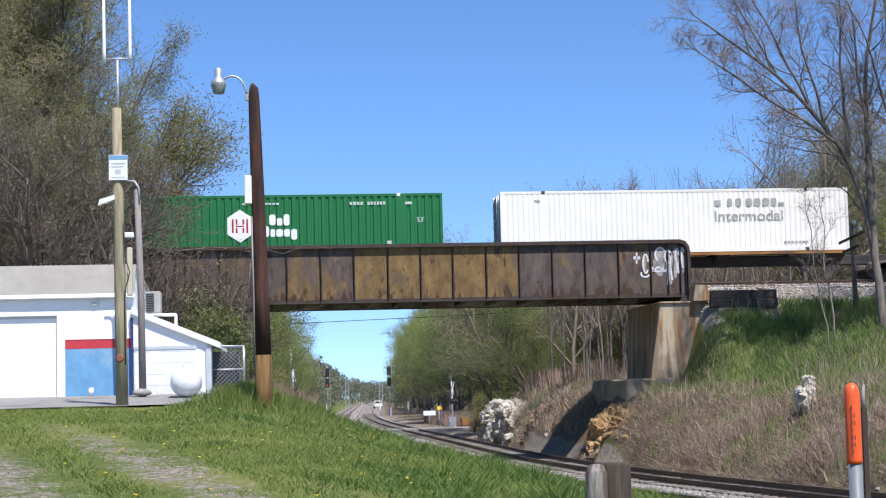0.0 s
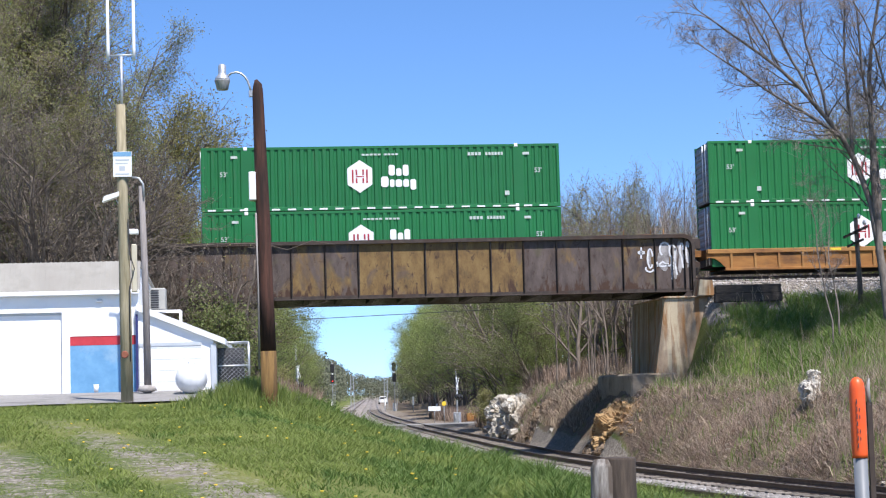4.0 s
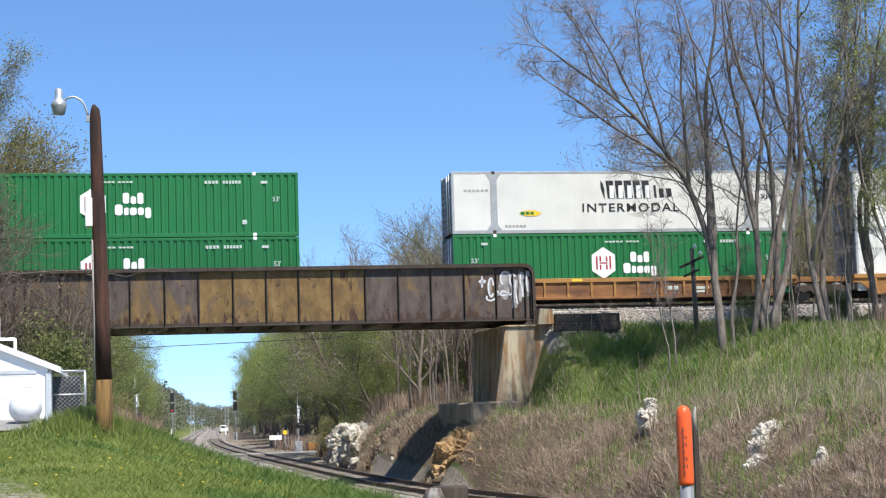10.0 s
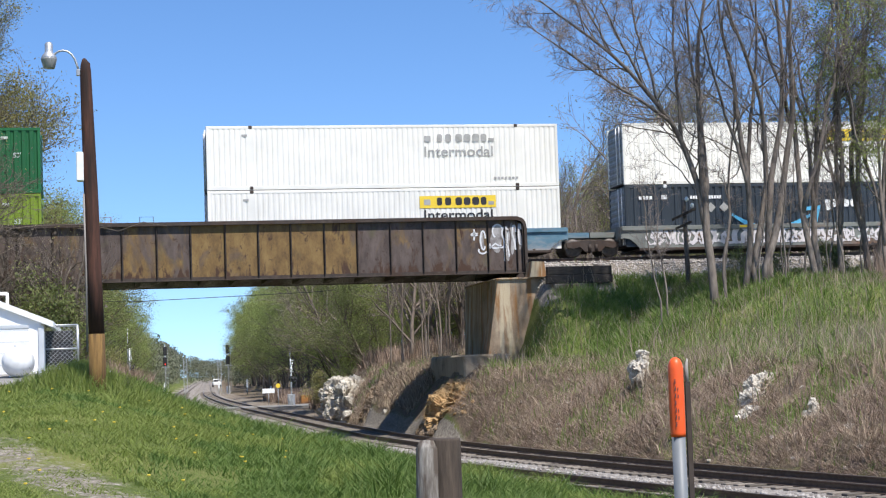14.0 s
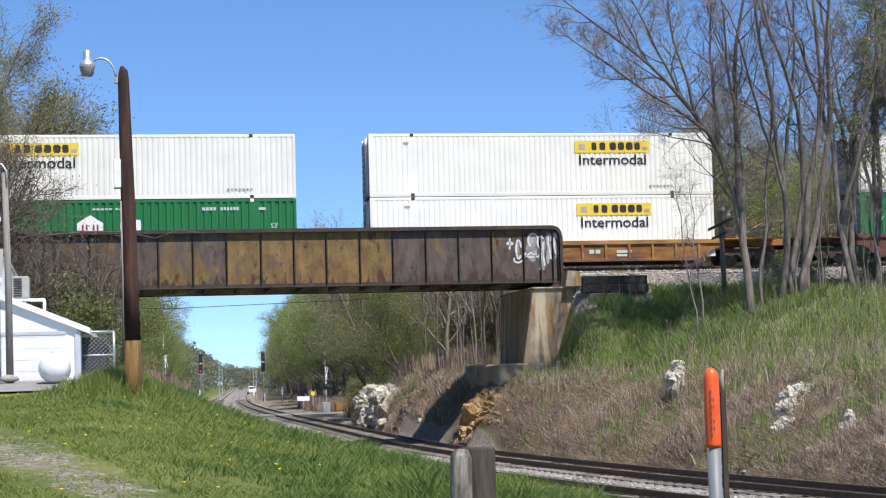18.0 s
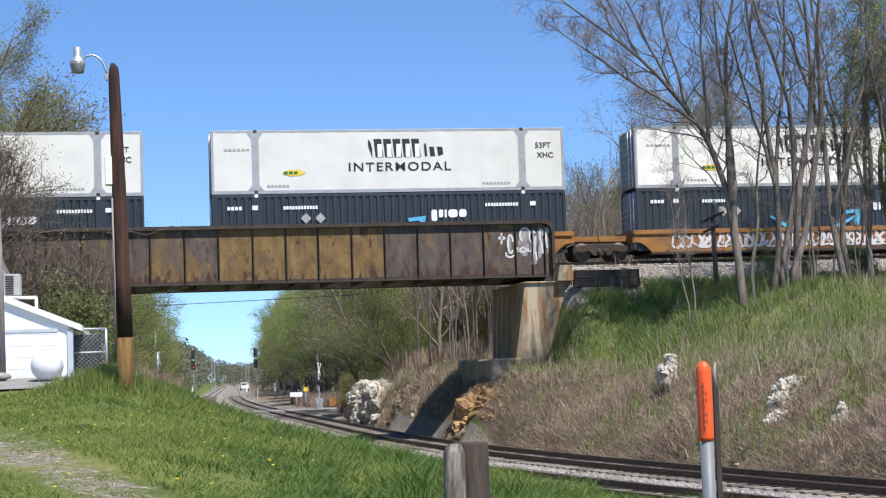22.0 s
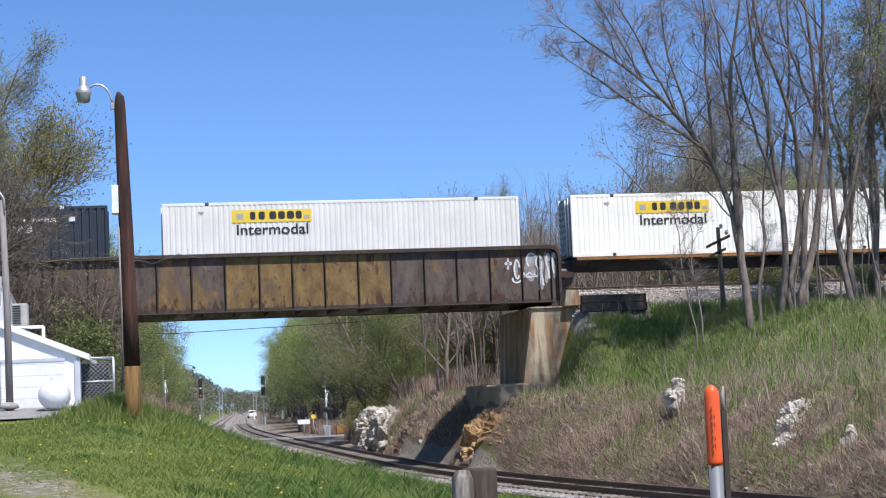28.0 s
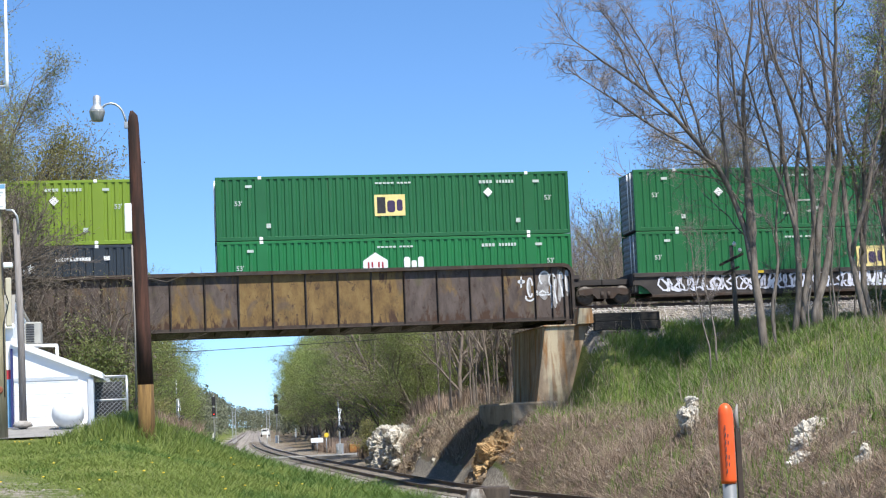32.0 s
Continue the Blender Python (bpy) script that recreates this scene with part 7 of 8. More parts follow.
GREYBUSH = [tree_meshes(131 + k, 12.5, 0.2, M_BARK, M_LEAF_OLIVE, 0.05, 3, 0.3, levels=4, kids=(16, 8, 6, 4), spread=0.75, up=0.35, first=0.12, twig=0.014) for k in range(3)]
POLES = [tree_meshes(121 + k, 11.5, 0.1, M_BARK, M_LEAF_OLIVE, 0.04, 1, 0.15, levels=3, kids=(12, 5, 3), spread=0.5, up=0.6, first=0.4, twig=0.01, wiggle=0.05) for k in range(3)]

rnd = random.Random(3)
# bare trees on the slope before the embankment
FORKED = stem_tree(21, [(0, 0, -0.3, 16.5, 0.18, -0.03, -0.05, 0.3, 16), (0, 0, 0, 13.6, 0.13, 0.06, -2.0, 0.15, 26, 0, 0.22), (0, 0, 0, 7.6, 0.06, -2.0, 0.2, 0.08, 20, 1, 0.42), (0, 0, 0, 11.0, 0.09, 0.1, -0.2, 0.2, 14, 0, 0.3), (0, 0, 0, 8.5, 0.07, 0.05, -0.35, 0.15, 16, 1, 0.3), (0, 0, 0, 6.5, 0.05, -0.25, 0.25, 0.15, 14, 1, 0.45), (0, 0, 0, 6.5, 0.05, -0.6, 0.1, 0.12, 14, 1, 0.52), (0, 0, 0, 5.0, 0.04, -0.4, -0.5, 0.12, 12, 1, 0.68)])
CLUSTER = stem_tree(22, [(0, 0, -0.3, 17.0, 0.15, 0.0, -0.04, 0.3, 13), (0.3, 0.2, -0.3, 16.5, 0.14, 0.07, 0.05, 0.3, 12), (-0.3, 0.1, -0.3, 16.0, 0.13, -0.1, -0.14, 0.3, 13)])
SINGLE = stem_tree(23, [(0, 0, -0.3, 16.0, 0.14, -0.06, -0.1, 0.35, 14), (0, 0, 0, 12.0, 0.09, 0.14, -0.1, 0.2, 12, 0, 0.22), (0, 0, 0, 9.5, 0.07, -0.3, 0.1, 0.2, 11, 0, 0.3)])
SLANT = stem_tree(24, [(0, 0, -0.3, 15.5, 0.13, -0.22, 0.14, 0.32, 14), (0, 0, 0, 11.5, 0.08, 0.16, 0.1, 0.2, 11, 0, 0.22)])
SLIM = stem_tree(25, [(0, 0, -0.3, 11.5, 0.06, 0.02, -0.05, 0.4, 9)], reach=0.8)
for meshes, x, y, s, a, lab in ((FORKED, 24.16, 67.95, 1.0, 14, "pale-barked bare tree with a limb reaching far out over the embankment"), (SINGLE, 25.41, 68.14, 1.0, 20, "bare grey-barked tree with fine twigs on the railway slope"), (CLUSTER, 26.32, 67.95, 1.04, 0, "three bare stems rising from one stool on the slope"), (SLANT, 28.42, 67.37, 1.0, 0, "slanting bare tree on the railway slope"), (SINGLE, 29.00, 68.23, 0.95, 160, "bare grey-barked tree with fine twigs on the railway slope"), (SLIM, 24.69, 67.66, 1.0, 0, "slim straight bare sapling among the larger trees"), (SLANT, 31.77, 69.29, 0.95, 190, "slanting bare tree on the railway slope")):
    plant(meshes, x, y, ground_z(x, y), lab, "bare trees on the slope", a, s)
LEAFING = stem_tree(26, [(0, 0, -0.3, 15.0, 0.12, 0.0, -0.1, 0.28, 13), (0, 0, 0, 12.0, 0.09, 0.16, 0.0, 0.2, 12, 0, 0.15), (0, 0, 0, 10.0, 0.07, -0.3, 0.1, 0.2, 11, 0, 0.25)], None, (M_LEAF, 0.052, 8, 0.22))
for x, y, s, a in ((29.9, 68.5, 1.05, 0), (31.6, 69.8, 1.1, 120), (33.6, 67.5, 1.0, 250), (31.0, 66.6, 0.8, 30)):
    plant(LEAFING, x, y, ground_z(x, y), "tree with clumps of new green leaves on the slope", "leafing trees on the slope", a, s)
for x, y in ((22.4, 68.6), (21.9, 68.2), (28.6, 67.0), (29.6, 68.5), (31.2, 65.0), (27.9, 69.0), (25.9, 67.4), (27.2, 68.4), (26.7, 66.9), (29.3, 67.2), (30.5, 68.0), (24.9, 68.8), (32.3, 67.6), (28.3, 68.3)):
    plant(SLIM, x, y, ground_z(x, y), "thin bare sapling on the railway slope", "saplings on the slope", rnd.uniform(0, 360), rnd.uniform(0.45, 0.7))
pp = thing("line_post", "old dark post with a cross arm and white insulators", "post", at=(24.85, 73.2, ground_z(24.85, 73.2) - 0.2))
part("post", Geo().tube([(0, 0, 0), (-0.04, 0, 2.2), (-0.08, 0, 4.3)], [0.12, 0.11, 0.09], 8), M_BARKDARK, pp)
part("cross_arm", Geo().prism([(-0.7, 3.5), (-0.68, 3.38), (0.42, 3.86), (0.4, 3.98)], "y", -0.16, -0.09), M_TIMBER, pp)
part("cross_arm", Geo().prism([(-0.55, 3.1), (-0.53, 3.0), (0.2, 3.3), (0.18, 3.4)], "y", -0.16, -0.09), M_TIMBER, pp)
for x, z in ((0.02, 4.3), (0.26, 4.02)):
    part("insulator", Geo().lathe([(0.03, z - 0.06), (0.085, z), (0.09, z + 0.06), (0.05, z + 0.14), (0.02, z + 0.16)], 10, "z", (x, -0.12, 0)), M_WHITE, pp, "white glazed insulator")
# wood behind the workshop
for k, x, y, s in ((1, -11.4, 76.5, 1.1), (2, -17.0, 75, 1.2)):
    plant(BUSHY[k], x, y, ground_z(x, y), "tall tree in olive spring bud behind the workshop", "trees behind the workshop", rnd.uniform(0, 360), s)
UPRIGHT = [stem_tree(31 + k, [(0, 0, -0.3, 15.0, 0.16, 0.02, 0.03, 0.12, 22), (0, 0, 0, 12.5, 0.1, 0.18, -0.06, 0.1, 18, 0, 0.1), (0, 0, 0, 12.0, 0.1, -0.2, 0.06, 0.1, 18, 0, 0.14), (0, 0, 0, 9.5, 0.07, 0.3, -0.1, 0.1, 14, 0, 0.22)], M_BARKMID, ((M_LEAF_FINE, 0.036, 12, 0.2), (M_LEAF_OLIVE, 0.036, 11, 0.2))[k], 1.0) for k in range(2)]
for k, (x, y, s) in enumerate(((-8.6, 72.5, 1.06), (-10.4, 71.0, 1.2), (-12.6, 71.5, 1.3), (-11.4, 74.5, 1.25), (-14.4, 69.0, 1.34), (-16.5, 71.0, 1.4), (-18.5, 68.0, 1.35), (-14.0, 74.0, 1.4), (-9.4, 68.8, 0.95), (-7.6, 70.5, 0.8), (-13.2, 67.6, 1.12), (-20.5, 71.0, 1.4), (-10.0, 75.5, 1.2), (-12.0, 77.5, 1.35))):
    plant(UPRIGHT[k % 2], x, y, ground_z(x, y), "tall upright tree in fine olive spring leaf behind the workshop", "trees behind the workshop", 53.0 * k, s)
GOLD = tree_meshes(45, 10, 0.17, M_BARKMID, M_LEAF_GOLD, 0.042, 15, 0.26, levels=4, kids=(20, 9, 6, 4), spread=0.7, up=0.35, first=0.15)
for x, y, s, a in ((-9.0, 89.5, 1.36, 0), (-12.8, 88.0, 1.45, 100), (-5.0, 91.0, 0.9, 200)):
    plant(GOLD, x, y, ground_z(x, y), "spreading tree with golden-green buds beyond the bridge", "trees behind the workshop", a, s)
for x, y, s in ((-2.3, 74.0, 1.65), (-3.1, 73.8, 1.2), (-11.5, 68, 1.8)):
    plant(SHRUB[0], x, y, ground_z(x, y), "leafy green shrub among vines below the bridge", "shrubs by the bridge", rnd.uniform(0, 360), s, "shrub")
for x, y, s in ((-8.8, 74.2, 1.05), (-7.4, 74.8, 1.15), (-6.2, 74.4, 1.0), (-5.0, 75.0, 0.95), (-3.8, 74.9, 0.9), (-2.4, 75.2, 0.7), (-9.8, 75.0, 1.1)):
    plant(SAPLING[rnd.randrange(3)], x, y, ground_z(x, y), "thin bare creeper-hung sapling at the end of the bridge", "saplings by the bridge", rnd.uniform(0, 360), s)
CREEPER = [tree_meshes(151 + k, 10.5, 0.2, M_VINE, M_DEADLEAF, 0.045, 3, 0.25, levels=4, kids=(18, 9, 6, 4), spread=0.7, up=0.4, first=0.06, twig=0.013, wiggle=0.14) for k in range(2)]
for k, (x, y, s) in enumerate(((-8.9, 66.5, 0.84), (-7.9, 65.8, 0.86), (-7.4, 68.5, 0.7), (-8.2, 70.0, 0.9))):
    plant(CREEPER[k % 2], x, y, ground_z(x, y), "brown leafless tree hung with dead creepers behind the workshop", "trees behind the workshop", 61.0 * k, s)
plant(GREYBUSH[1], -9.2, 73.6, ground_z(-9.2, 73.6), "brown twiggy tree at the end of the bridge", "trees behind the workshop", 40, 0.72)
# trees beyond the upper line
for k in range(9):
    x, y = 18.5 + 1.6 * k + rnd.uniform(-0.6, 0.6), rnd.uniform(106, 114)
    plant(GREYBUSH[k % 3], x, y, max(ground_z(x, y), 1.0), "grey-tan tree in first bud behind the bare trunks", "trees beyond the line", rnd.uniform(0, 360), rnd.uniform(0.66, 0.8))
for k in range(58):
    x, y = rnd.uniform(16.2, 27), rnd.uniform(88, 104)
    plant(POLES[rnd.randrange(3)], x, y, ground_z(x, y), "slender bare trunk in the wood beyond the bridge", "bare trunks beyond the bridge", rnd.uniform(0, 360), rnd.uniform(0.5, 0.7))
for k in range(26):
    x, y = 21.5 + k * 1.1 + rnd.uniform(-1, 1), rnd.uniform(100, 114)
    plant((SPARSE + GREENS[1:2])[rnd.randrange(4)], x, y, max(ground_z(x, y), 1.0), "slender tree coming into leaf beyond the line", "trees beyond the line", rnd.uniform(0, 360), rnd.uniform(0.62, 0.86) - (0.16 if x < 27 else 0))
for k in range(17):
    x, y = 27.5 + k * 1.4 + rnd.uniform(-1, 1), rnd.uniform(93, 112)
    plant(GREYBUSH[rnd.randrange(3)], x, y, ground_z(x, y), "grey-tan tree in first bud beyond the line", "trees beyond the line", rnd.uniform(0, 360), rnd.uniform(0.8, 1.1))
for x, y, s in ((17.4, 131, 0.95), (19.0, 128, 1.08), (20.6, 132, 1.02), (22.6, 127, 0.92), (24.2, 131, 1.16), (25.8, 128, 1.12), (27.4, 132, 1.05)):
    plant((GREYBUSH + BUSHY[:2])[rnd.randrange(5)], x, y, max(ground_z(x, y), 0), "tall grey-tan tree in first bud beside the cut", "trees along the line", rnd.uniform(0, 360), s)
for k in range(8):
    x, y = 17.5 + 1.5 * k, 119 + 3.0 * (k % 3)
    plant(GREENS[k % 3], x, y, max(ground_z(x, y), 0.5), "leafy green tree low behind the bare trunks", "trees along the line", 77.0 * k, 0.62 + 0.05 * (k % 4))
# avenue of trees along the lower tracks
for k in range(70):
    y = 104 + 5.2 * k + rnd.uniform(-2, 2)
    for side in (-1, 1):
        d = rnd.uniform(0, 7)
        x = wood_x(y) + (5.4 if y < 180 else 6.8) + d if side > 0 else min(wood_x(y) - GAP - 8.6, 0.0227 * y - (3.1 if y < 170 else 4.2)) - d
        if 151 < y < 167 and d < 5 or side > 0 and y < 119 and d < 6.2:
            continue
        plant((GREYBUSH + GREYBUSH + BUSHY[:1] + GREENS[:1] if side > 0 and y < 126 else GREENS + BUSHY[1:2] + SPARSE[:1] + GREENS)[rnd.randrange(8)], x, y, max(ground_z(x, y), 0), "green spring tree beside the railway line", "trees along the line", rnd.uniform(0, 360), rnd.uniform(0.65, 0.95) * (1.0 if side < 0 and d < 2.5 and y < 150 else 1.38 if side > 0 and y > 180 else 0.98 if side > 0 and y < 152 else 1.0))
for k in range(16):
    y = rnd.uniform(124, 150)
    x = track_x(y) + rnd.choice((4.2 + rnd.uniform(0, 4), -GAP - 6.5 - rnd.uniform(0, 3)))
    plant(SHRUB[rnd.randrange(2)], x, y, max(ground_z(x, y), 0), "green shrub at the edge of the wood", "shrubs along the line", rnd.uniform(0, 360), rnd.uniform(0.8, 1.6), "shrub")


def far_wood():
    """Wooded skyline far down the line and to both sides."""
    rng = np.random.default_rng(9)
    n = 430000
    y = 440 + 380 * rng.random(n)
    x = 0.052 * y + rng.uniform(-75, 75, n)
    x[:60000] = rng.uniform(-200, 300, 60000)
    tx = 16.2 + 0.052 * (y - 310)
    keep = (np.abs(x - tx + 2) > 9) | (y > 740)
    x, y = x[keep], y[keep]
    n = len(x)
    # crowns of single trees on a jittered grid
    cx, cy = np.floor(x / 6.5), np.floor(y / 9.0)
    hsh = np.modf(np.abs(np.sin(cx * 12.9898 + cy * 78.233) * 43758.5453))[0]
    dx, dy = (x / 6.5 - cx - 0.5) * 2, (y / 9.0 - cy - 0.5) * 2
    h = (8.0 + 3.5 * hsh + np.clip((tx[keep] - x) * 0.27, -1.0, 5.5)) * np.sqrt(np.clip(1.15 - 0.5 * (dx * dx + dy * dy), 0.1, 1))
    z = rng.uniform(0, 1, n) ** 0.5 * h
    c = np.stack([x, y, z], 1)
    a = rng.normal(size=(n, 3))
    b = rng.normal(size=(n, 3))
    s = rng.uniform(0.1, 0.25, (n, 1))
    v = np.stack([c - a * s, c + b * s, c + a * s, c - b * s], 1).reshape(-1, 3)
    tagged(new("far_wood", fast_mesh("far_wood", v, np.arange(n * 4).reshape(-1, 4), M_FARWOOD)), "distant olive-brown wood along the horizon", "wood", kind="stuff")


far_wood()


# ---- grass, weeds and vines ----
def blades(name, x, y, height, width, lean, material, label, category, seed, bend=0.5, sink=0.03):
    """One object of many bent blades or stems standing on the ground."""
    rng = np.random.default_rng(seed)
    n = len(x)
    z = land(x, y) - sink
    a = rng.uniform(0, 6.283, n)
    dx, dy = np.cos(a) * lean, np.sin(a) * lean
    w = width * rng.uniform(0.6, 1.3, n)
    # blades show their width to a random side, most of all across the view
    b = rng.normal(0, 0.6, n)
    wx, wy = np.cos(b) * w, np.sin(b) * w
    h = height
    p0 = np.stack([x - wx, y - wy, z], 1)
    p1 = np.stack([x + wx, y + wy, z], 1)
    p2 = np.stack([x + dx * bend * 0.5 + wx * 0.7, y + dy * bend * 0.5 + wy * 0.7, z + h * 0.6], 1)
    p3 = np.stack([x + dx * bend * 0.5 - wx * 0.7, y + dy * bend * 0.5 - wy * 0.7, z + h * 0.6], 1)
    p4 = np.stack([x + dx + wx * 0.12, y + dy + wy * 0.12, z + h], 1)
    p5 = np.stack([x + dx - wx * 0.12, y + dy - wy * 0.12, z + h], 1)
    v = np.stack([p0, p1, p2, p3, p4, p5], 1).reshape(-1, 3)
    k = np.arange(n)[:, None] * 6
    f = np.concatenate([k + np.array([[0, 1, 2, 3]]), k + np.array([[3, 2, 4, 5]])], 1).reshape(-1, 4)
    tagged(new(name, fast_mesh(name, v, f, material)), label, category, kind="stuff")


def lawn():
    rng = np.random.default_rng(4)
    n = 400000
    y = 9 + 44 * rng.random(n) ** 1.25
    u = rng.uniform(-0.19, 0.36, n)
    x = y * u
    tx = np.array([track_x(float(q)) for q in y])
    keep = (x < tx - GAP - 2.3) & (x > -9)
    x, y, tx = x[keep], y[keep], tx[keep]
    clump = wavy(x, y, 0.55, 1.0)
    gr = np.array([masks(float(a), float(b), 1.0)[0] for a, b in zip(x, y)])
    keep = (rng.random(len(x)) < np.clip(0.75 + clump, 0.25, 1)) & ((gr < 0.3) | (rng.random(len(x)) < 0.4))
    keep &= ~((y > 45.3) & (x < 0.2))
    x, y, clump, gr = x[keep], y[keep], clump[keep], gr[keep]
    # mown near the drive, tall towards the bank
    tall = np.clip((x - 0.2 * np.clip(30 - y, 0, 30) / 10) / 3.0, 0, 1)
    tall = np.maximum(tall, np.clip((y - 31) / 6, 0, 1) * np.clip((x + 2.2) / 1.5, 0, 1))
    h = (0.05 + 0.06 * rng.random(len(x))) * (1 - tall) + tall * (0.07 + 0.13 * rng.random(len(x)) + 0.2 * np.clip(clump, 0, 1))
    h *= np.where(gr > 0.35, 0.6, 1.0) * np.clip(1.0 + 1.6 * wavy(x, y, 1.3, 5.0) * (0.4 + 0.6 * tall), 0.45, 2.0)
    # the last term paints a shaded band into the lawn about 17.5 m out
    deep = wavy(x, y, 0.4, 7.0) + 0.6 * wavy(x, y, 1.3, 5.0) + 0.55 * (tall - 0.62) + 0.5 * np.exp(-((y - 17.5) / 4.0) ** 2) * (x > 0.5)
    for name, sel, mat, lab, sd in (("grass", deep <= 0.12, M_GRASS, "bright green spring grass beside the drive", 1), ("tall_grass", deep > 0.12, M_GRASS_DEEP, "taller deep green grass on the bank edge, and a band painted as shade", 2)):
        blades(name, x[sel], y[sel], h[sel], 0.0055 + 0.00014 * y[sel], 0.05 + h[sel] * 0.5, mat, lab, "grass", sd)
    # rank tufts round the foot of the lamp pole
    m = 8500
    a, d = rng.uniform(0, 6.283, m), np.abs(rng.normal(0, 1, m))
    xx = -0.45 + 0.95 * d * np.cos(a)
    yy = 36.2 + 1.3 * d * np.sin(a)
    blades("tall_grass", xx, yy, (0.22 + 0.5 * rng.random(m)) * np.exp(-0.25 * d * d), np.full(m, 0.012), 0.08 + 0.14 * rng.random(m), M_GRASS, "rank tall grass round the foot of the pole", "grass", 3)
    # dandelions
    m = 70
    yy = rng.uniform(18, 44, m)
    xx = yy * rng.uniform(-0.12, 0.1, m)
    zz = land(xx, yy)
    g = Geo()
    for a, b, c in zip(xx, yy, zz):
        g.lathe([(0.005, 0.0), (0.022, 0.01), (0.018, 0.018), (0.004, 0.02)], 6, "z", (a, b, c + 0.11 + 0.03 * math.sin(a * 40)))
    tagged(part("dandelions", g, INK_YELLOW), "yellow dandelion flowers in the grass", "flowers", kind="stuff")


lawn()


def trackside_brush():
    """Dry brown stems along the edge of the wood beyond the bridge."""
    rng = np.random.default_rng(31)
    y = rng.uniform(104, 205, 42000)
    tx = np.array([track_x(float(q)) for q in y])
    side = rng.random(len(y)) < 0.72
    x = np.where(side, tx + 4.6 + 4.5 * rng.random(len(y)) ** 0.8, tx - GAP - 4.6 - 4.0 * rng.random(len(y)))
    keep = (wavy(x, y, 0.3, 2.0) > -0.1) & ~((y > 149) & (y < 169))
    x, y = x[keep], y[keep]
    blades("dry_brush", x, y, 0.45 + 1.1 * rng.random(len(x)), np.full(len(x), 0.034), 0.1 + 0.35 * rng.random(len(x)), M_BRUSH, "dry brown brush along the edge of the wood", "brush", 32)
    x, y = rng.uniform(13.7, 17.6, 16000), rng.uniform(82, 104, 16000)
    keep = wavy(x, y, 0.6, 8.0) > -0.12
    x, y = x[keep], y[keep]
    blades("dry_brush", x, y, 0.12 + 0.3 * rng.random(len(x)), np.full(len(x), 0.02), 0.08 + 0.2 * rng.random(len(x)), M_WEED, "short dead stems on the soil face beyond the bridge", "brush", 33)


trackside_brush()


